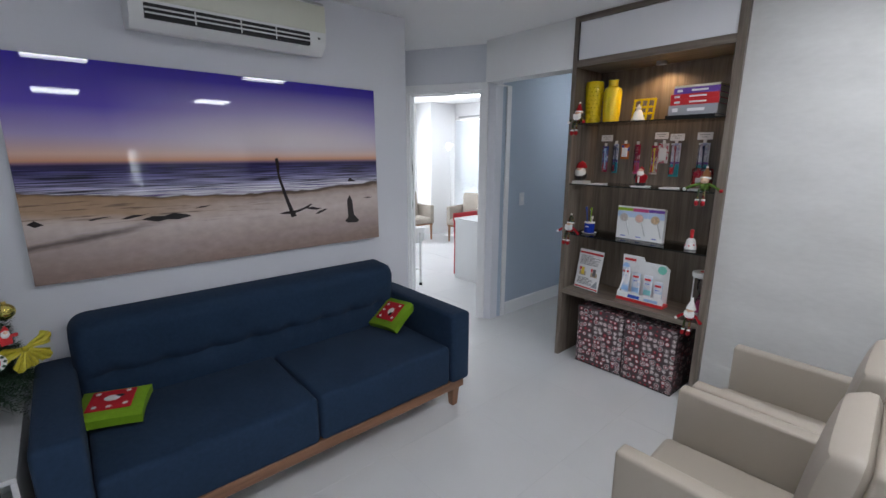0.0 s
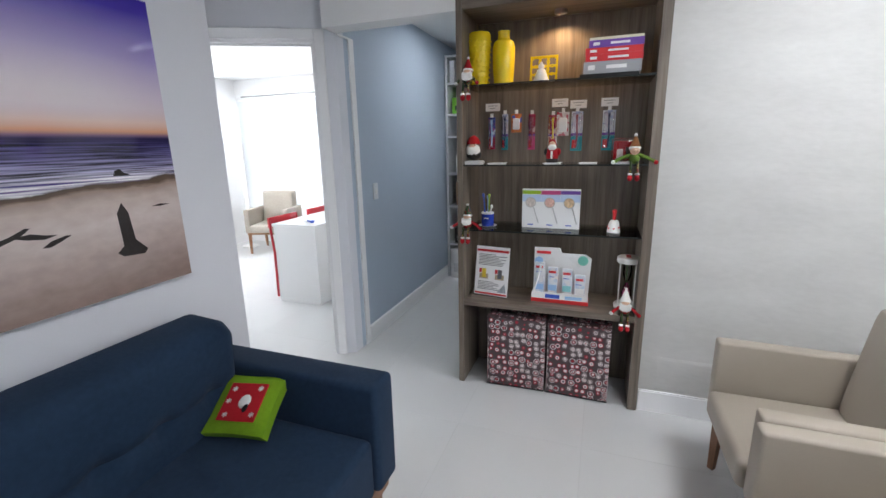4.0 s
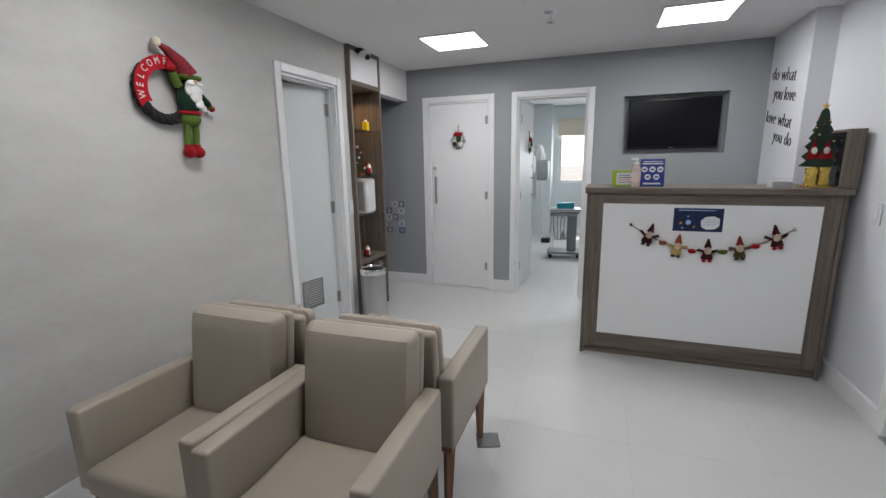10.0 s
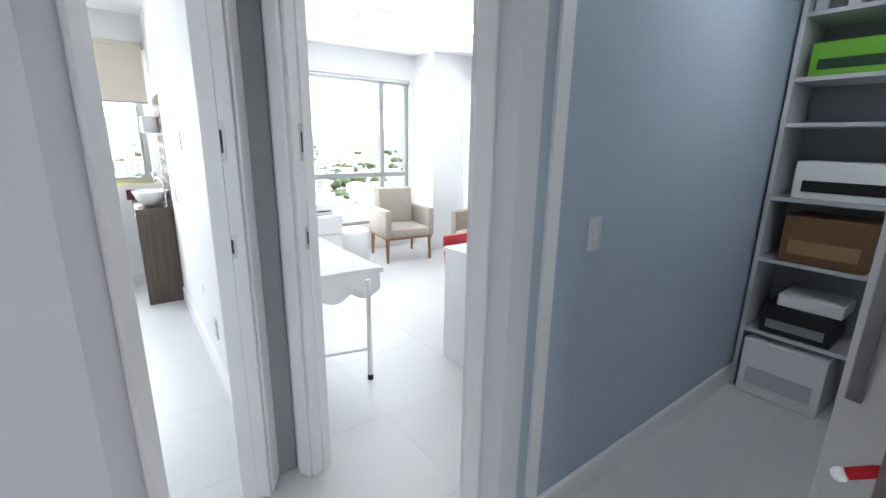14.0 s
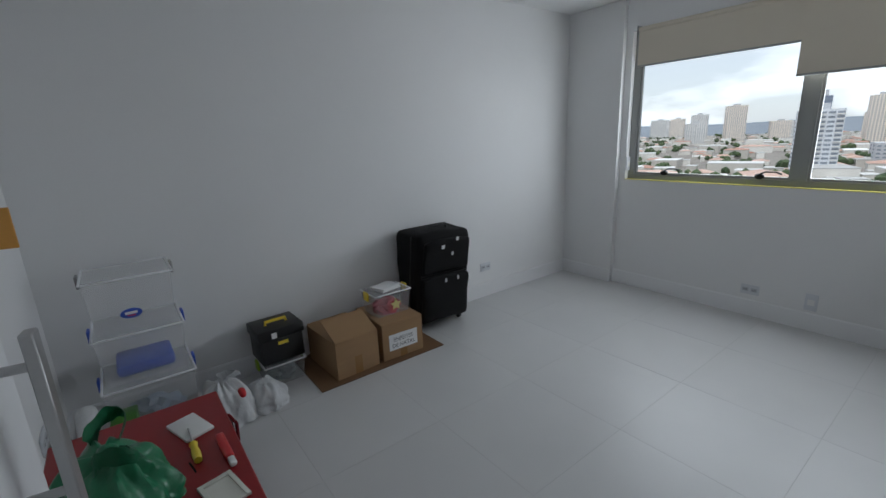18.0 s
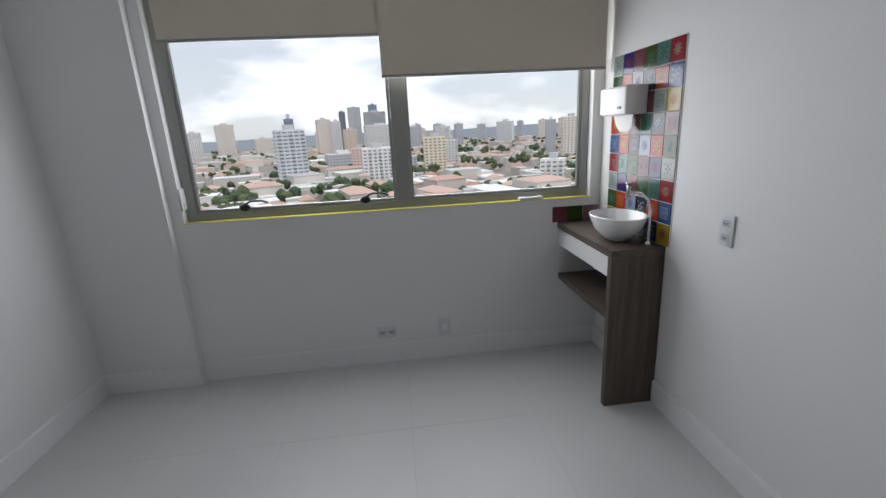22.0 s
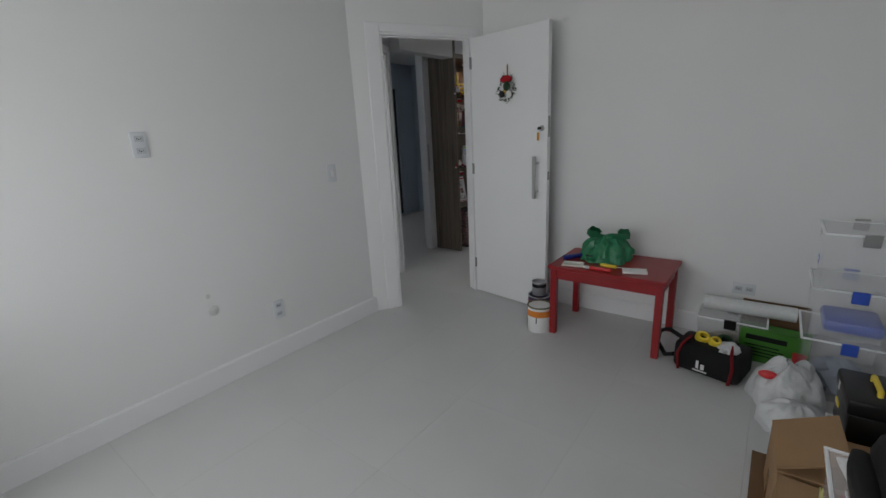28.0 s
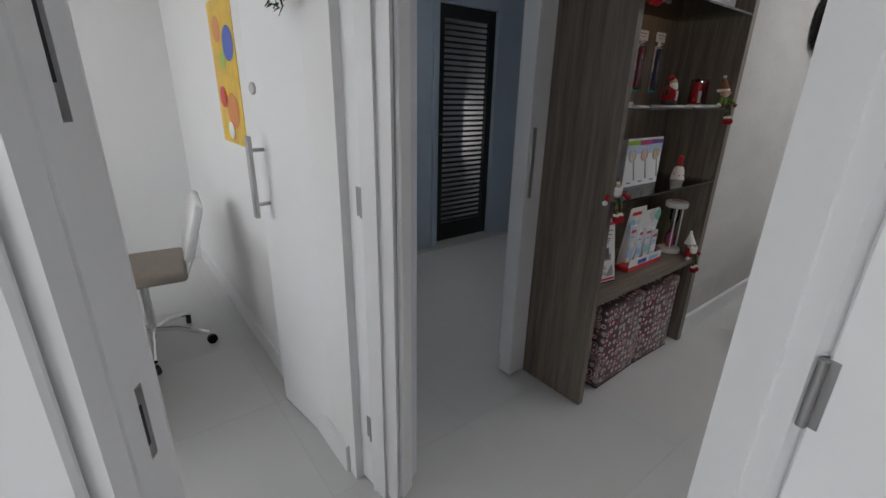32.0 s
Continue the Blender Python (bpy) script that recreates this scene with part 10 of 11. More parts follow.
inner = [(0.104 * math.cos(radians(a)), 0.104 * math.sin(radians(a))) for a in range(212, 71, -5)]
mid = [(0.135 * math.cos(radians(206)), 0.135 * math.sin(radians(206)))]
prism(b_, outer + mid + inner, 0.004, Matrix.Translation((0, 0, 0.056)))
part("band", b_, REDF, WR, "red felt band")
for k_, ch in enumerate("WELCOME"):
    a_ = 192 - k_ * 17.0
    write("letter", ch, 0.046, WHITEF, WR, Matrix.Translation((0.126 * math.cos(radians(a_)), 0.126 * math.sin(radians(a_)), 0.0612)) @ Matrix.Rotation(radians(a_ - 90), 4, "Z"), squeeze=0.8, thick=0.001)
P_ = []
P_.append((ball(bm_new(), 0.0, -0.02, 0.06, 0.062, 0.95, 1.35, 0.7, 3), cloth("dark_green_plush", (0.01, 0.03, 0.018), count=250)))
P_.append((ball(bm_new(), 0.0, -0.118, 0.055, 0.052, 1.0, 0.75, 0.8, 3), GREENV))
P_.append((lathe(bm_new(), [(0.056, -0.006), (0.060, 0.0), (0.056, 0.010)], 20, pose(0, -0.088, 0.058, -90, 0, 0) @ Matrix.Diagonal((1, 0.75, 1, 1)), cap=False), REDV))
b_ = bm_new()
for s_ in (-1, 1):
    tube(b_, [(s_ * 0.022, -0.14, 0.055), (s_ * 0.026, -0.19, 0.052), (s_ * 0.022, -0.25, 0.045)], 0.017, 10)
P_.append((b_, GREENV))
b_ = bm_new()
for s_ in (-1, 1):
    ball(b_, s_ * 0.026, -0.285, 0.052, 0.032, 0.85, 0.95, 1.25, 2)
    lathe(b_, [(0.022, 0), (0.024, 0.03)], 12, pose(s_ * 0.022, -0.245, 0.047, 90, 0, 0))
P_.append((b_, REDV))
# beard in lumps, moustache, eyebrows band and hat
b_ = bm_new()
for x_, y_, r_ in ((0.0, 0.035, 0.044), (0.012, -0.005, 0.036), (0.028, -0.038, 0.027), (0.05, -0.062, 0.02), (-0.022, 0.022, 0.026), (0.03, 0.022, 0.026)):
    ball(b_, x_, y_, 0.098, r_, 1, 1, 0.5, 2)
ball(b_, -0.022, 0.052, 0.116, 0.019, 1.3, 0.6, 0.5, 2)
ball(b_, 0.024, 0.052, 0.116, 0.019, 1.3, 0.6, 0.5, 2)
P_.append((b_, WHITEV))
P_.append((ball(bm_new(), 0.0, 0.062, 0.12, 0.011), SKIN))
P_.append((bx(bm_new(), -0.058, 0.074, 0.03, 0.056, 0.098, 0.112, 0.02, 3), GREENV))
b_ = bm_new()
rod(b_, (0.0, 0.096, 0.07), (-0.03, 0.15, 0.066), 0.052, 0.038, 16)
rod(b_, (-0.03, 0.15, 0.066), (-0.085, 0.20, 0.06), 0.038, 0.022, 16)
rod(b_, (-0.085, 0.20, 0.06), (-0.125, 0.225, 0.055), 0.022, 0.010, 14)
P_.append((b_, PLAID))
P_.append((ball(bm_new(), -0.138, 0.230, 0.055, 0.023, 1, 1, 1, 2), mat("cream_fleece", (0.66, 0.60, 0.45), rough=0.95, var=0.1, scale=40, bump=0.6)))
b_ = bm_new()
tube(b_, [(0.05, 0.02, 0.06), (0.085, -0.01, 0.062), (0.115, -0.035, 0.06)], 0.021, 10)
P_.append((b_, cloth("dark_green_sleeve", (0.01, 0.03, 0.018), count=250)))
P_.append((ball(bm_new(), 0.122, -0.042, 0.06, 0.018, 1, 1, 1, 2), GREENV))
P_.append((ball(bm_new(), 0.138, -0.052, 0.06, 0.018, 1, 0.9, 1, 2), REDV))
b_ = bm_new()
tube(b_, [(-0.05, 0.04, 0.06), (-0.075, 0.08, 0.066), (-0.085, 0.10, 0.07)], 0.021, 10)
P_.append((b_, GREENV))
P_.append((ball(bm_new(), -0.09, 0.125, 0.07, 0.026, 1, 1, 0.9, 2), REDV))
doll("seasonal_figure", P_, "plush figure with plaid hat and white beard on the wreath", "soft figure", on_wall(3.178, 1.80))

# ---- on the counter ----
CTZ, CTY = 1.2455, 4.75
SB = mat("blue_sign_card", (0.012, 0.04, 0.30), rough=0.3, var=0.03, bump=0)


def stand_sign(x, y, w, h, material, label, tilt=8):
    t = thing("desk_sign", label, "sign", pose(x, y, CTZ + 0.0015, -tilt, 0, 0))
    part("sheet", bx(bm_new(), -w / 2, -0.0015, 0, w / 2, 0.0015, h, 0.0006, 1), material, t)
    b = bm_new()
    bx(b, -w / 2, -0.02, 0.0, w / 2, 0.03, 0.0025)
    part("holder", b, CLEARPL, t, "clear acrylic foot")
    return t


t_ = stand_sign(1.492, 4.76, 0.148, 0.113, GREENP, "small lime green and white sign on the counter")
part("panel", box1(-0.045, -0.0026, 0.014, 0.074, -0.0016, 0.098), CARD, t_, "white printed field")
for k_ in range(4):
    part("line", box1(-0.03, -0.0034, 0.028 + k_ * 0.016, 0.055 - 0.012 * (k_ % 2), -0.0028, 0.033 + k_ * 0.016), (INK, ORANGEP, INK, TEALP)[k_], t_, "unreadable printed line")
t_ = stand_sign(1.677, 4.77, 0.155, 0.19, SB, "blue notice with white round icons on the counter")
part("title", box1(-0.06, -0.0024, 0.168, 0.06, -0.0016, 0.174), CARD, t_, "white unreadable title line")
part("title", box1(-0.066, -0.0024, 0.153, 0.066, -0.0016, 0.161), CARD, t_, "white unreadable title line")
for x_, z_ in ((-0.05, 0.118), (0.0, 0.118), (0.05, 0.118), (-0.028, 0.066), (0.028, 0.066)):
    p_ = part("icon", lathe(bm_new(), [(0.0, 0), (0.020, 0), (0.020, 0.0008), (0, 0.0008)], 20, pose(x_, -0.0016, z_, 90, 0, 0), cap=False), CARD, t_, "white round icon")
    part("mark", bx(bm_new(), x_ - 0.010, -0.0030, z_ - 0.006, x_ + 0.010, -0.0025, z_ + 0.005), SB, p_)
part("footer", box1(-0.055, -0.0024, 0.014, 0.055, -0.0016, 0.026), CARD, t_, "white footer bar")
t_ = thing("sanitizer_bottle", "clear pump bottle of pink hand gel on the counter", "bottle", pose(1.572, 4.735, CTZ + 0.0005))
part("body", lathe(bm_new(), [(0.0, 0), (0.026, 0), (0.029, 0.005), (0.029, 0.125), (0.022, 0.142), (0.013, 0.148), (0.013, 0.155)], 24), mat("pale_pink_gel_bottle", (0.68, 0.55, 0.52), rough=0.12, var=0.03), t_)
part("label", lathe(bm_new(), [(0.0296, 0.035), (0.0296, 0.105)], 24, cap=False), mat("pale_pink_label", (0.78, 0.62, 0.58), rough=0.4), t_, "pink label")
b_ = rod(bm_new(), (0, 0, 0.155), (0, 0, 0.17), 0.015)
rod(b_, (0, 0, 0.17), (0, 0, 0.188), 0.004)
bx(b_, -0.036, -0.008, 0.186, 0.010, 0.008, 0.196, 0.003, 2)
part("pump", b_, PLASTICW, t_, "white pump head")
t_ = thing("leaflet_holder", "stack of white leaflets in a clear holder on the counter", "leaflets", pose(2.425, 4.78, CTZ + 0.0005, 0, 0, 6))
for k_ in range(6):
    part("leaflet", bx(bm_new(), -0.058, -0.04, k_ * 0.0065, 0.058, 0.04, k_ * 0.0065 + 0.005, m=Matrix.Rotation(radians(3 * math.sin(2.7 * k_)), 4, "Z")), CARD, t_)
part("holder", bx(bm_new(), -0.064, -0.046, 0.0, 0.064, -0.043, 0.062), CLEARPL, t_, "clear front")
t_ = thing("tree_ornament", "flat green wooden tree ornament with red figures, gold foot", "ornament", pose(2.605, 4.78, CTZ + 0.0005))
part("foot", bx(bm_new(), -0.075, -0.035, 0, 0.075, 0.035, 0.012, 0.003, 1), GOLD, t_)
b_ = bm_new()
tiers = [(0.10, 0.13), (0.09, 0.19), (0.08, 0.25), (0.066, 0.30), (0.052, 0.345), (0.038, 0.39), (0.026, 0.43)]
o_ = []
for w_, z_ in tiers:
    o_ += [(w_, z_), (w_ * 0.62, z_ + 0.035)]
o_ += [(0.0, 0.475)]
o_ = [(0.02, 0.125)] + o_ + [(-x_, z_) for x_, z_ in reversed(o_[:-1])] + [(-0.02, 0.125)]
prism(b_, o_, 0.012, pose(0, 0.006, 0, 90, 0, 0))
part("tree", b_, mat("dark_green_painted_wood", (0.008, 0.028, 0.014), rough=0.5, var=0.4, scale=40), t_)
part("stem", box1(-0.012, -0.005, 0.0125, 0.012, 0.005, 0.125), BROWNV, t_)
for s_ in (-1, 1):
    part("applique", prism(bm_new(), [(0, 0.11), (0.035, 0.0), (-0.035, 0.0)], 0.006, pose(s_ * 0.034, -0.0075, 0.175, 90, 0, s_ * -2)), REDV, t_, "red pointed figure shape")
    part("applique", ball(bm_new(), s_ * 0.032, -0.012, 0.225, 0.017, 1, 0.4, 1.3), WHITEV, t_, "white beard shape")
    part("box", bx(bm_new(), s_ * 0.032 - 0.028, -0.032, 0.0125, s_ * 0.032 + 0.028, 0.0, 0.125, 0.004, 1), GOLD, t_, "gold gift box shape")
for k_ in range(8):
    part("bauble", ball(bm_new(), 0.06 * math.cos(k_ * 2.2) * (1 - k_ * 0.07), -0.010, 0.28 + 0.02 * k_, 0.006), (GOLD, REDV)[k_ % 2], t_)
part("star", prism(bm_new(), [((0.022 if i_ % 2 == 0 else 0.010) * math.sin(i_ * math.pi / 5), (0.022 if i_ % 2 == 0 else 0.010) * math.cos(i_ * math.pi / 5)) for i_ in range(10)], 0.006, pose(0, 0.003, 0.487, 90, 0, 0)), GOLD, t_, "gold star")

# ---- on the counter's front ----
t_ = thing("poster", "dark blue space poster with a white face mask shape", "poster", pose(1.965, 4.6755, 0.956))
part("sheet", box1(-0.146, -0.0012, 0, 0.146, 0, 0.155), mat("dark_blue_space_print", (0.012, 0.022, 0.075), rough=0.3, var=0.5, scale=18, bump=0), t_)
part("mask", prism(bm_new(), [(-0.05, -0.03), (-0.02, -0.048), (0.03, -0.044), (0.055, -0.02), (0.055, 0.025), (0.02, 0.042), (-0.03, 0.036), (-0.055, 0.01)], 0.0006, pose(0.072, -0.0013, 0.062, 90, 0, 0)), CARD, t_, "white face mask shape")
for k_ in range(3):
    part("fold", box1(0.022, -0.0026, 0.046 + k_ * 0.016, 0.122, -0.0020, 0.049 + k_ * 0.016), SKYP, t_)
for x_, z_, r_, c_ in ((-0.055, 0.06, 0.016, SKYP), (-0.10, 0.055, 0.009, ORANGEP), (-0.09, 0.022, 0.006, SKYP), (-0.06, 0.10, 0.006, SKYP), (-0.02, 0.03, 0.007, ORANGEP)):
    part("dot", lathe(bm_new(), [(0, 0), (r_, 0), (r_, 0.0006), (0, 0.0006)], 18, pose(x_, -0.0014, z_, 90, 0, 0), cap=False), c_, t_, "small planet shape")
part("title", box1(-0.12, -0.0020, 0.138, 0.10, -0.0014, 0.144), SKYP, t_, "unreadable title line")
G0, G1, GS = 1.557, 2.498, 0.175


def sag(x):
    u = (x - (G0 + G1) / 2) / ((G1 - G0) / 2)
    return 0.99 - GS * (1 - u * u) * 0.94


t_ = thing("garland", "brown cord with small felt mittens strung across the counter", "garland", pose(0, 0, 0))
b_ = bm_new()
tube(b_, [(G0 + (G1 - G0) * i_ / 40, 4.668, sag(G0 + (G1 - G0) * i_ / 40)) for i_ in range(41)], 0.0035, 6)
part("cord", b_, BROWNV, t_)
for x_ in (G0, G1):
    part("clip", bx(bm_new(), x_ - 0.010, 4.660, sag(x_) - 0.012, x_ + 0.010, 4.674, sag(x_) + 0.012, 0.003, 1), CHROME, t_)
for k_, x_ in enumerate((1.765, 1.945, 2.125, 2.30)):
    part("mitten", ball(bm_new(), x_, 4.660, sag(x_) - 0.006, 0.021, 1.3, 0.4, 0.8), (BROWNV, REDV, GREENV, REDV)[k_], t_)
GNB = (cloth("plum_felt", (0.045, 0.007, 0.010), count=250), cloth("ochre_felt", (0.42, 0.30, 0.12), count=250), cloth("olive_felt", (0.08, 0.05, 0.02), count=250))
GREYB = mat("oatmeal_fleece", (0.55, 0.45, 0.32), rough=0.95, var=0.1, scale=40, bump=0.5)
for k_, (x_, a_) in enumerate(((1.675, 20), (1.855, 8), (2.035, 0), (2.215, -6), (2.405, -14))):
    body = GNB[(0, 1, 0, 2, 0)[k_]]
    hat = (GNB[0], cloth("rust_felt", (0.30, 0.06, 0.03), count=250), GNB[0], cloth("brick_red_felt", (0.20, 0.02, 0.015), count=250), GNB[0])[k_]
    boots = (BLACKV, BLACKV, REDV, BLACKV, REDV)[k_]
    q_ = []
    q_.append((lathe(bm_new(), [(0.034, -0.055), (0.036, -0.05), (0.022, 0.0), (0.012, 0.012)], 14, Matrix.Diagonal((1, 0.5, 1, 1))), body))
    q_.append((ball(bm_new(), 0, -0.012, 0.002, 0.022, 1, 0.5, 1.1), GREYB))
    q_.append((ball(bm_new(), 0, -0.016, 0.018, 0.011, 1, 0.6, 1), SKIN))
    q_.append((lathe(bm_new(), [(0.024, 0.022), (0.021, 0.03), (0.008, 0.075), (0.0, 0.088)], 14, Matrix.Diagonal((1, 0.55, 1, 1))), hat))
    b_ = bm_new()
    for s_ in (-1, 1):
        tube(b_, [(s_ * 0.014, 0, -0.008), (s_ * 0.040, 0, 0.002), (s_ * 0.060, 0, 0.016 * (1 if k_ in (0, 4) else 0.3))], 0.009, 7)
    q_.append((b_, body))
    b_ = bm_new()
    for s_ in (-1, 1):
        ball(b_, s_ * 0.017, -0.004, -0.066, 0.014, 1, 0.8, 0.8)
    q_.append((b_, boots))
    doll("garland_figure", q_, "small felt gnome with a pointed hat on the garland", "soft figure", pose(x_, 4.652, sag(x_) + 0.005, 0, a_ * 0.8, 0), "garland gnomes")

# ---- script lettering on the projection ----
LT = thing("wall_lettering", "black cut-out script lettering on the pale wall", "lettering", Matrix(((0, 0, -1, 2.6595), (-1, 0, 0, 0), (0, 1, 0, 0), (0, 0, 0, 1))))
SHEAR = Matrix(((1, 0.32, 0, 0), (0, 1, 0, 0), (0, 0, 1, 0), (0, 0, 0, 1)))
for text, y_, z_, w_ in (("do what", 5.735, 2.02, 0.56), ("you love", 5.675, 1.865, 0.54), ("love what", 5.735, 1.68, 0.66), ("you do", 5.60, 1.53, 0.42)):
    write("line", text, 0.145, BLACKV, LT, Matrix.Translation((-y_, z_, 0.003)) @ SHEAR, squeeze=w_ / (0.145 * 0.50 * len(text)), thick=0.003, slim=0.0042)

# ---- tree on the side table ----
t_ = thing("side_table", "narrow white laminate side table with an open niche", "side table", pose(2.412, 0.555, 0))
LAM = mat("white_laminate_board", (0.78, 0.78, 0.78), rough=0.3, var=0.02, bump=0.01)
part("top", bx(bm_new(), -0.128, -0.315, 0.432, 0.128, 0.315, 0.45, 0.001, 1), LAM, t_)
for s_ in (-1, 1):
    part("side", bx(bm_new(), s_ * 0.128, -0.315, 0.0, s_ * 0.110, 0.315, 0.4315, 0.001, 1), LAM, t_)
part("back", box1(-0.109, -0.314, 0.0, 0.109, -0.298, 0.4315), LAM, t_)
part("bottom", box1(-0.109, -0.297, 0.03, 0.109, 0.31, 0.046), LAM, t_)
NEED = mat("dark_green_tinsel_needles", (0.010, 0.036, 0.015), rough=0.55, var=0.5, scale=30, bump=0)


def needle_cone(name, parent, r0, z0, z1, count, seed, long, material, per=16, label=""):
    """Drooping twigs in rings, each set with thin needles."""
    rnd = random.Random(seed)
    V, Fc = [], []
    for k in range(count):
        u = (k + 0.5) / count
        z = z0 + (z1 - z0) * (1 - math.sqrt(1 - u * 0.995))
        f = 1 - (z - z0) / (z1 - z0)
        a = k * 2.39996 + rnd.uniform(-0.3, 0.3)
        L = (r0 * f + 0.025) * rnd.uniform(0.78, 1.08)
        d = Vector((math.cos(a), math.sin(a), rnd.uniform(-0.10, 0.42)))
        side = Vector((-math.sin(a), math.cos(a), 0))
        base = Vector((0, 0, z - 0.02))
        for q in range(per):
            s = (q + 1) / per
            if s < 0.25:
                continue
            c = base + d * (L * s) - Vector((0, 0, 0.09 * L * s * s * 4))
            for w in range(3):
                e = (d * rnd.uniform(0.4, 0.9) + side * rnd.uniform(-1, 1) + Vector((0, 0, rnd.uniform(-0.9, 0.9)))).normalized() * long * rnd.uniform(0.6, 1.1)
                o = e.cross(Vector((rnd.uniform(-1, 1), rnd.uniform(-1, 1), rnd.uniform(-1, 1)))).normalized() * 0.0016
                n = len(V)
                V.extend([tuple(c - o), tuple(c + o), tuple(c + e)])
                Fc.append((n, n + 1, n + 2))
    me = bpy.data.meshes.new(name)
    me.from_pydata(V, [], Fc)
    me.materials.append(material)
    ob = new(name, me)
    ob.parent = parent
    return tagged(ob, label, kind="stuff") if label else ob


TX, TY = 2.44, 0.41
t_ = thing("christmas_tree", "small artificial Christmas tree in a white and red pot", "tree", pose(TX, TY, 0.4505))
part("pot", lathe(bm_new(), [(0.0, 0), (0.082, 0), (0.086, 0.006), (0.103, 0.145), (0.107, 0.15), (0.107, 0.158), (0.098, 0.158), (0.09, 0.10), (0, 0.10)], 36, cap=False), mat("white_felt_pot", (0.74, 0.73, 0.71), rough=0.8, var=0.05, scale=20, bump=0.2), t_)
part("band", lathe(bm_new(), [(0.0905, 0.045), (0.1032, 0.125)], 36, cap=False), REDF, t_, "red felt band")
part("belt", lathe(bm_new(), [(0.0952, 0.07), (0.1008, 0.10)], 36, cap=False), DARKF, t_, "black belt")
part("trunk", lathe(bm_new(), [(0.014, 0.10), (0.008, 0.80), (0, 0.83)], 10), BROWNV, t_)
part("core", lathe(bm_new(), [(0.09, 0.155), (0.125, 0.20), (0.085, 0.45), (0.045, 0.70), (0.0, 0.86)], 18), NEED, t_, "dense dark heart of the tree")
needle_cone("foliage", t_, 0.215, 0.17, 0.97, 950, 3, 0.042, NEED, 18, "dense dark green tinsel needles")
t_ = thing("ornament_tree", "small grey tinsel tree standing in the table niche", "ornament", pose(2.36, 0.70, 0.0465))
part("stem", lathe(bm_new(), [(0.035, 0), (0.035, 0.01), (0.005, 0.015), (0.004, 0.27), (0, 0.28)], 10), BLACKPL, t_)
needle_cone("foliage", t_, 0.075, 0.03, 0.27, 60, 8, 0.018, mat("dark_grey_tinsel", (0.06, 0.065, 0.07), rough=0.4, var=0.4, scale=40), 9, "grey tinsel twigs")

BOWG = mat("gold_edged_ribbon", (0.62, 0.52, 0.26), rough=0.3, metal=0.55, var=0.25, scale=60, fine=200, bump=0.3)
BOWY = mat("yellow_green_glitter_ribbon", (0.46, 0.40, 0.03), rough=0.35, metal=0.3, var=0.3, scale=120, fine=400, bump=0.5)
BALLG = mat("shiny_gold_bauble", (0.66, 0.56, 0.14), rough=0.16, metal=0.9, var=0.06, scale=20, bump=0)


def facing(x, y, z, roll=0.0):
    """On the tree, looking away from its axis and a little to the sofa: local z outward, local y up."""
    a = math.degrees(math.atan2(y - TY, x - TX)) * 0.35 + 100 * 0.65
    return pose(x, y, z, 90, 0, a + 90) @ Matrix.Rotation(radians(roll), 4, "Z")


def loop(b, w, h, width, turn):
    """One ribbon loop, a closed band standing on its edge."""
    R = Matrix.Rotation(radians(turn), 4, "Z")
    rings = []
    for i in range(17):
        a = 2 * math.pi * i / 16
        x, y = 0.5 * w * (1 - math.cos(a)), h * math.sin(a)
        k = 1 - width / w * (0.55 + 0.45 * (1 - math.cos(a)) / 2) * 2.2
        rings.append([b.verts.new(R @ Vector(q)) for q in ((x, y, 0.006 + 0.012 * math.sin(a)), (0.5 * w + (x - 0.5 * w) * k, y * max(0.2, k), 0.016 - 0.008 * math.cos(2 * a)))])
    for u, v in zip(rings, rings[1:]):
        b.faces.new((u[0], v[0], v[1], u[1]))


def ribbon_tail(b, x0, y0, x1, y1, w, wave=0.01):
    n = 8
    d = Vector((x1 - x0, y1 - y0, 0))
    s = Vector((-d.y, d.x, 0)).normalized() * w / 2
    prev = None
    for i in range(n + 1):
        c = Vector((x0, y0, 0.01)) + d * i / n + Vector((0, 0, wave * math.sin(i * 1.7))) + s * 0.4 * math.sin(i * 1.4)
        row = (b.verts.new(c - s), b.verts.new(c + s))
        if prev:
            b.faces.new((prev[0], prev[1], row[1], row[0]))
        prev = row


def big_bow(m):
    t = thing("bow", "large looped cream gold ribbon bow at the tree top", "bow", m)
    for turn in (18, 162, -22, 202):
        b = bm_new()
        loop(b, 0.115, 0.042, 0.020, turn)
        part("loop", b, BOWG, t)
    for x, y in ((-0.075, -0.14), (0.075, -0.12)):
        b = bm_new()
        ribbon_tail(b, 0, 0, x, y, 0.028)
        part("tail", b, BOWG, t)
    part("flower", ball(bm_new(), 0, 0, 0.02, 0.020, 1, 1, 0.7), GOLD, t, "gold flower centre")
    for a in range(6):
        part("petal", ball(bm_new(), 0.024 * math.cos(a * 1.047), 0.024 * math.sin(a * 1.047), 0.016, 0.014, 1, 1, 0.3), GOLD, t)


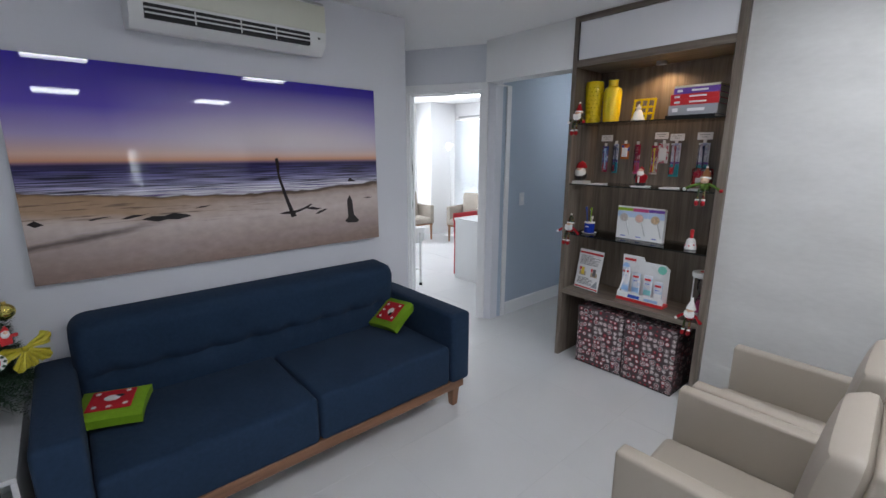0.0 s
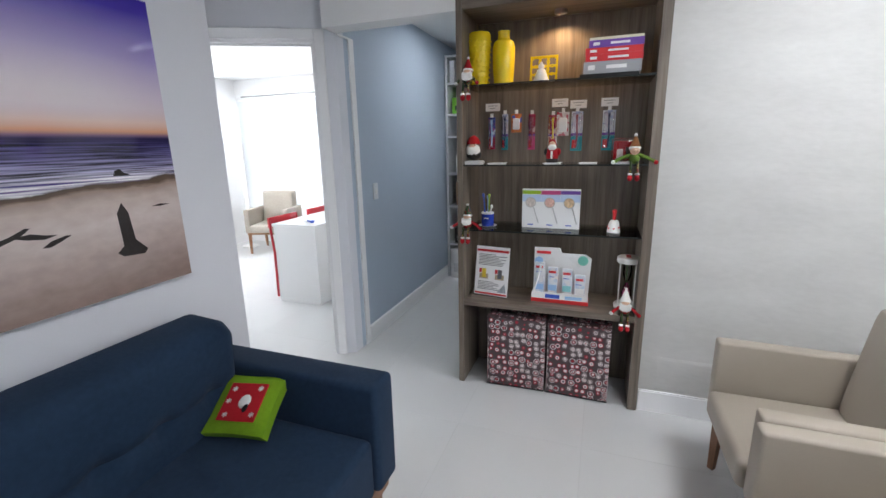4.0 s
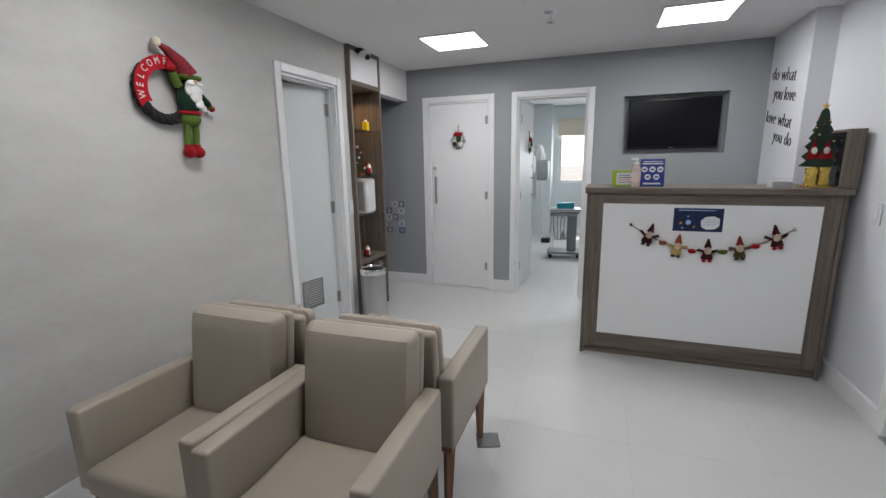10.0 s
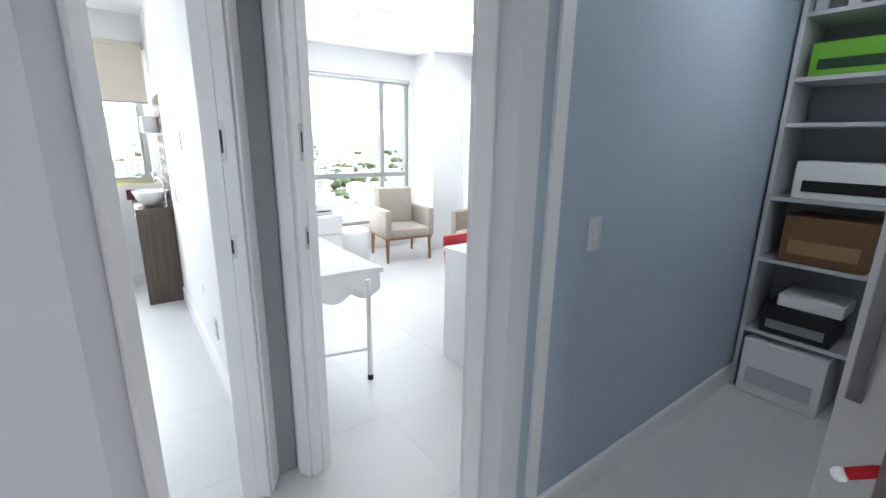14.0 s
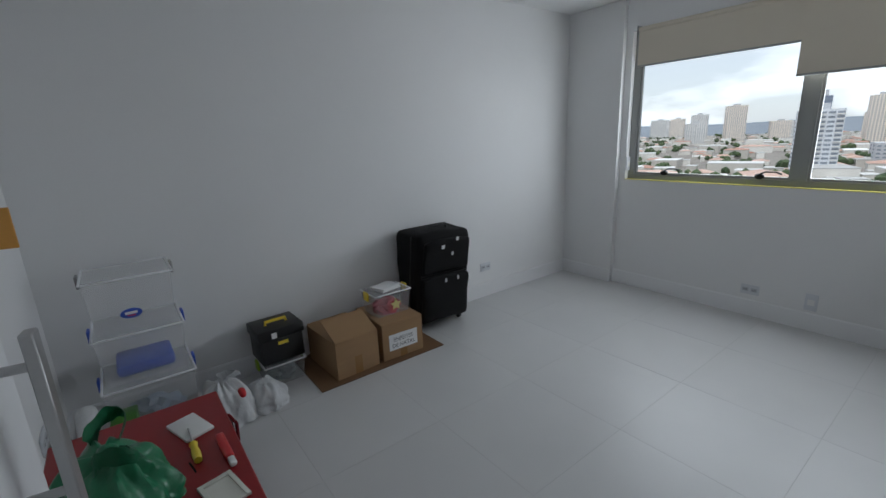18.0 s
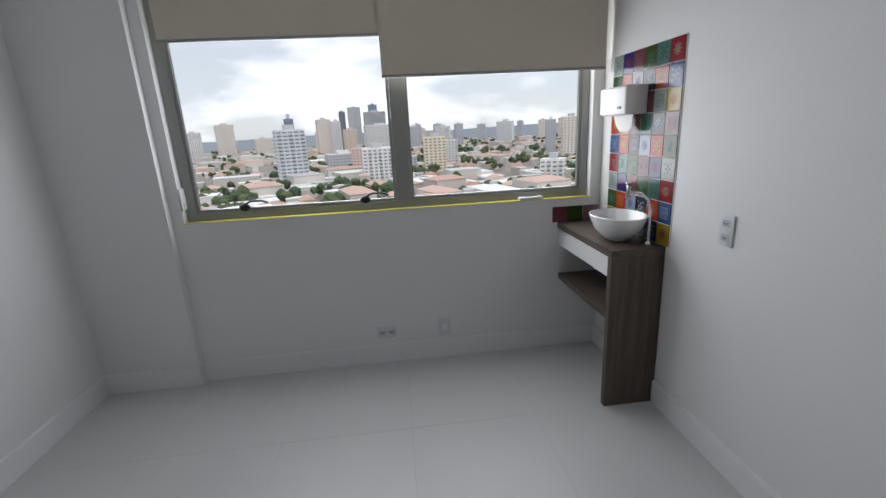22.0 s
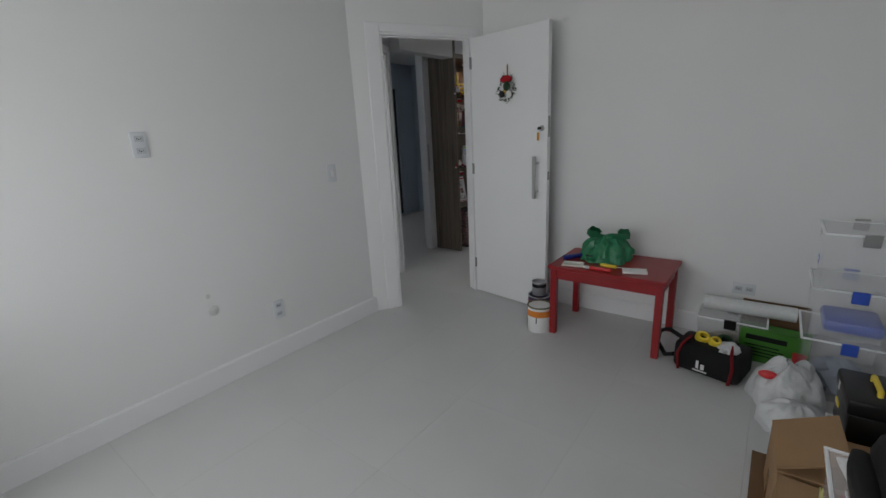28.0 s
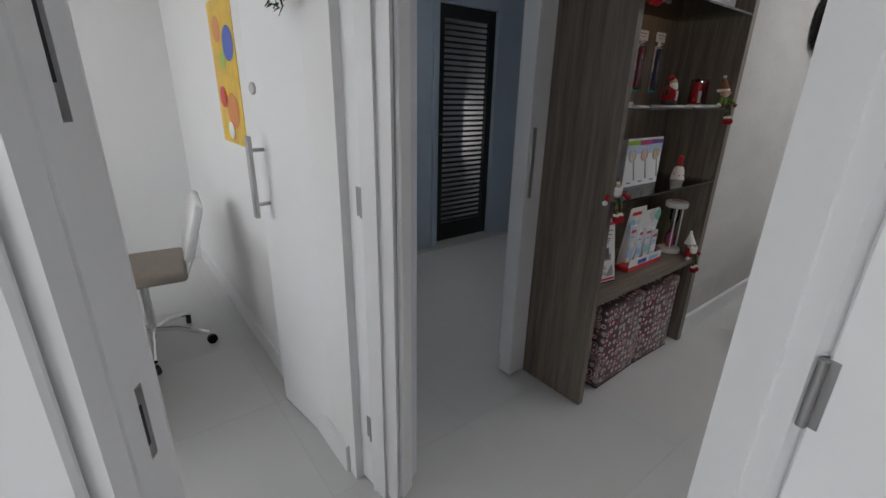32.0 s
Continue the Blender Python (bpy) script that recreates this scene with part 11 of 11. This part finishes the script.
def pleated_wing(turn, long, wide, lift):
    """One ribbon end: narrow at the knot, fanned, folded along its length, cut to a point."""
    b, R, n, k = bm_new(), Matrix.Rotation(radians(turn), 4, "Z"), 6, 8
    rows = []
    for i in range(n + 1):
        f = i / n
        row = []
        for j in range(k + 1):
            c = 2 * j / k - 1
            x = long * f * (1 - 0.26 * abs(c) ** 1.3 * f)
            y = c * wide * (0.16 + 0.84 * f ** 0.8) / 2
            z = 0.006 + lift * math.sin(2.4 * f) + 0.011 * f * abs(math.sin(c * 4.0)) + 0.003 * math.sin(9 * f + turn)
            row.append(b.verts.new(R @ Vector((x, y, z))))
        rows.append(row)
    for u, v in zip(rows, rows[1:]):
        for j in range(k):
            b.faces.new((u[j], v[j], v[j + 1], u[j + 1]))
    return b


def small_bow(m):
    t = thing("bow", "yellow green glitter ribbon bow on the tree", "bow", m, "glitter bows")
    for turn, long, wide, lift in ((14, 0.088, 0.060, 0.018), (168, 0.090, 0.058, 0.016), (-52, 0.092, 0.052, 0.010), (-126, 0.090, 0.054, 0.012), (-88, 0.080, 0.045, 0.004)):
        part("wing", pleated_wing(turn, long, wide, lift), BOWY, t)
    part("knot", ball(bm_new(), 0, 0, 0.014, 0.012, 1, 1, 0.8), BOWY, t)


big_bow(facing(2.415, 0.48, 1.285))
for x_, y_, z_ in ((2.325, 0.43, 1.155), (2.565, 0.47, 1.163), (2.428, 0.565, 1.015), (2.262, 0.46, 0.925), (2.56, 0.575, 0.875), (2.446, 0.66, 0.746)):
    t_ = thing("bauble", "shiny gold glass bauble on the tree", "bauble", facing(x_, y_, z_), "gold baubles")
    part("ball", ball(bm_new(), 0, 0, 0, 0.032, sub=3), BALLG, t_)
    part("cap", lathe(bm_new(), [(0.008, 0.030), (0.008, 0.040), (0, 0.041)], 10, pose(0, 0, 0, -90, 0, 0)), GOLD, t_)
for x_, y_, z_ in ((2.385, 0.535, 1.102), (2.345, 0.545, 1.026)):
    t_ = thing("bell", "small gold metal bell hanging on a dark cord", "bell", pose(x_, y_, z_, 0, 0, 0), "gold bells")
    part("bell_body", lathe(bm_new(), [(0.030, -0.026), (0.024, -0.018), (0.018, 0.008), (0.010, 0.022), (0, 0.025)], 20, cap=False), BALLG, t_)
    b_ = bm_new()
    tube(b_, [(0, 0, 0.024), (0.004, -0.01, 0.08), (0.012, -0.03, 0.14)], 0.002, 6)
    part("cord", b_, DARKF, t_)
for x_, y_, z_, r_ in ((2.54, 0.50, 1.02, 14), (2.478, 0.625, 0.857, 0), (2.228, 0.525, 0.785, 12), (2.524, 0.67, 0.675, -8)):
    small_bow(facing(x_, y_, z_, r_) @ Matrix.Diagonal((1.05, 1.05, 1.1, 1)))
for x_, y_, z_, r_ in ((2.47, 0.545, 1.10, 4), (2.29, 0.455, 1.00, -22), (2.382, 0.672, 0.706, 6)):
    t_ = thing("toothpaste_tube", "small white and blue toothpaste tube hung on the tree", "toothpaste", facing(x_, y_, z_, r_), "toothpaste ornaments")
    b_ = bx(bm_new(), -0.019, -0.05, -0.006, 0.019, 0.022, 0.006, 0.003, 1)
    for v_ in b_.verts:
        if v_.co.y < -0.03:
            v_.co.z *= 0.25
    part("tube", b_, CARD, t_)
    part("band", box1(-0.0195, -0.036, -0.0055, 0.0195, -0.006, 0.0066), BLUEP, t_, "blue printed band")
    part("mark", box1(-0.012, -0.026, 0.0068, 0.012, -0.018, 0.0074), CARD, t_)
    part("cap", lathe(bm_new(), [(0.011, 0), (0.010, 0.02), (0, 0.02)], 12, pose(0, 0.0225, 0, -90, 0, 0)), PLASTICW, t_, "white cap")
for x_, y_, z_, r_ in ((2.562, 0.475, 1.118, 0), (2.305, 0.615, 0.778, 0)):
    t_ = thing("round_tag", "round white tag with a red figure shape on the tree", "tag", facing(x_, y_, z_), "round tags")
    part("disc", lathe(bm_new(), [(0, 0), (0.036, 0), (0.036, 0.004), (0, 0.004)], 24, cap=False), CARD, t_)
    part("shape", prism(bm_new(), [(-0.014, -0.014), (0.016, -0.012), (0.018, 0.006), (0.0, 0.018), (-0.016, 0.008)], 0.0015, Matrix.Translation((0, 0, 0.0042))), REDP, t_)
    for a_ in range(10):
        part("leaf", ball(bm_new(), 0.030 * math.cos(a_ * 0.628), 0.030 * math.sin(a_ * 0.628), 0.005, 0.006, 1, 1, 0.3, 1), FIR, t_)
for x_, y_, z_ in ((2.498, 0.592, 0.945), (2.268, 0.545, 0.855)):
    doll("tree_figure", [(bx(bm_new(), -0.024, -0.045, 0, 0.024, 0.0, 0.006, 0.002, 1), REDP), (bx(bm_new(), -0.05, -0.016, 0, 0.05, 0.0, 0.005, 0.002, 1), REDP), (ball(bm_new(), 0, 0.006, 0.006, 0.019, 1, 1, 0.4), CARD), (ball(bm_new(), 0, 0.014, 0.010, 0.010, 1, 1, 0.4), SKIN), (prism(bm_new(), [(-0.018, 0.02), (0.018, 0.02), (0.004, 0.045)], 0.006), REDP)],
         "flat red and white figure tag on the tree", "tag", facing(x_, y_, z_) @ Matrix.Diagonal((0.75, 0.85, 1, 1)), "figure tags")
t_ = thing("greeting_card", "white and blue printed card propped on the tree", "card", facing(2.373, 0.60, 0.925, 6))
part("sheet", bx(bm_new(), -0.055, -0.058, 0, 0.055, 0.058, 0.0025, 0.0006, 1), CARD, t_)
part("picture", box1(-0.052, -0.040, 0.0027, 0.052, 0.055, 0.0032), SKYP, t_, "pale blue picture")
part("picture", box1(-0.034, -0.012, 0.0034, 0.034, 0.036, 0.0038), CARD, t_, "white field")
part("picture", prism(bm_new(), [(0.018, -0.03), (0.05, -0.03), (0.034, 0.012)], 0.0004, Matrix.Translation((0, 0, 0.0040))), FIR, t_, "small green tree shape")
part("picture", prism(bm_new(), [(-0.045, -0.036), (-0.02, -0.036), (-0.014, -0.012), (-0.032, -0.006), (-0.05, -0.014)], 0.0004, Matrix.Translation((0, 0, 0.0046))), CARD, t_, "white tooth shape")
for k_ in range(2):
    part("line", box1(-0.04, -0.053 + 0.006 * k_, 0.0027, 0.04, -0.0505 + 0.006 * k_, 0.0031), INK, t_, "unreadable printed line")
t_ = thing("toothbrush", "white handled toothbrush stuck among the tree twigs", "toothbrush", facing(2.582, 0.62, 0.745, 35))
part("handle", bx(bm_new(), -0.006, -0.06, -0.004, 0.006, 0.05, 0.004, 0.003, 2), CARD, t_)
part("bristles", bx(bm_new(), -0.007, 0.05, -0.003, 0.007, 0.075, 0.010, 0.001, 1), SKYP, t_)
CB = pane("clear_film", (0.93, 0.94, 0.95), 0.2)
for x_, y_, z_, h_ in ((2.615, 0.50, 0.90, 0.16), (2.595, 0.655, 0.63, 0.11)):
    t_ = thing("sample_bag", "clear sample bag with a white label on the tree", "bag", facing(x_, y_, z_, 4), "sample bags")
    part("bag", cushion(bm_new(), 0.055, h_, 0.02, None, 8, 0.2), CB, t_)
    part("label", bx(bm_new(), -0.018, -h_ * 0.46, 0.0075, 0.018, -h_ * 0.2, 0.009), CARD, t_)

# black padded case beside the table
t_ = thing("padded_seat", "black padded case with a light grey panel on the floor", "case", pose(2.66, 0.80, 0, 0, 0, 0))
b_ = bx(bm_new(), -0.125, -0.20, 0, 0.13, 0.20, 0.33, 0.07, 5)
for v_ in b_.verts:
    if v_.co.z > 0.12:
        v_.co.x += 0.06 * (v_.co.z - 0.12)
        v_.co.y *= 1 - 0.5 * (v_.co.z - 0.12)
part("shell", b_, BLACKPL, t_)
part("panel", bx(bm_new(), -0.122, 0.06, 0.06, 0.10, 0.205, 0.345, 0.05, 4), mat("light_grey_fabric_panel", (0.55, 0.54, 0.52), rough=0.8, var=0.06, scale=20, bump=0.2), t_, "light grey panel")
part("rim", bx(bm_new(), -0.135, 0.02, 0.10, -0.085, 0.14, 0.385, 0.022, 3), BLACKPL, t_, "black rounded rim")

# damp bulge low on the covered wall, smoke detector
b_ = bm_new()
cushion(b_, 0.40, 0.20, 0.012, on_wall(2.25, 0.225), 12, 0.02)
tagged(setting("trim_wall_blister", b_, PAPER, "bulging damp patch low on the wall covering", "wall"), kind="structure")
t_ = thing("smoke_detector", "small round white smoke detector on the ceiling", "smoke detector", pose(-0.30, 1.30, CEIL))
part("base", lathe(bm_new(), [(0.0, 0), (0.05, 0), (0.05, -0.012), (0.042, -0.022), (0.03, -0.036), (0, -0.038)], 28, cap=False), PLASTICW, t_)

# ---- floor tiles and skirting, last ----
skirt(SK)


def tile_material():
    """Satin porcelain with faint clouding that differs from tile to tile."""
    m, n, l, p = nodes_of("pale_satin_porcelain_tile")
    tc = n.new("ShaderNodeTexCoord")
    oi = n.new("ShaderNodeObjectInfo")
    sh = n.new("ShaderNodeVectorMath")
    sh.operation = "SCALE"
    sh.inputs[0].default_value = (31.0, 17.0, 5.0)
    l.new(oi.outputs["Random"], sh.inputs["Scale"])
    ad = n.new("ShaderNodeVectorMath")
    l.new(tc.outputs["Object"], ad.inputs[0])
    l.new(sh.outputs["Vector"], ad.inputs[1])
    a = n.new("ShaderNodeTexNoise")
    a.inputs["Scale"].default_value, a.inputs["Detail"].default_value, a.inputs["Roughness"].default_value = 2.2, 3.0, 0.5
    l.new(ad.outputs["Vector"], a.inputs["Vector"])
    mx = n.new("ShaderNodeMixRGB")
    mx.inputs["Color1"].default_value, mx.inputs["Color2"].default_value = (0.545, 0.547, 0.548, 1), (0.615, 0.614, 0.61, 1)
    l.new(a.outputs["Fac"], mx.inputs["Fac"])
    l.new(mx.outputs["Color"], p.inputs["Base Color"])
    p.inputs["Roughness"].default_value = 0.38
    return m


TILE = tile_material()
tile_mesh = None
for i_ in range(-8, 5):
    for j_ in range(-7, 17):
        x_, y_ = 0.31 + 0.62 * i_, -0.12 + 0.62 * j_
        if (y_ > 5.7 and (x_ < -1.0)) or (x_ < -3.2 and y_ > 0.2) or (y_ > 0.3 and x_ < -2.8 and y_ > 2.7):
            continue
        if tile_mesh is None:
            tile_mesh = bpy.data.meshes.new("tile")
            b_ = bx(bm_new(), 0.0006, 0.0006, -0.012, 0.6194, 0.6194, 0.0, 0.0006, 1)
            b_.to_mesh(tile_mesh)
            b_.free()
            tile_mesh.materials.append(TILE)
        shared("tile", tile_mesh, floor, pose(x_, y_, 0))
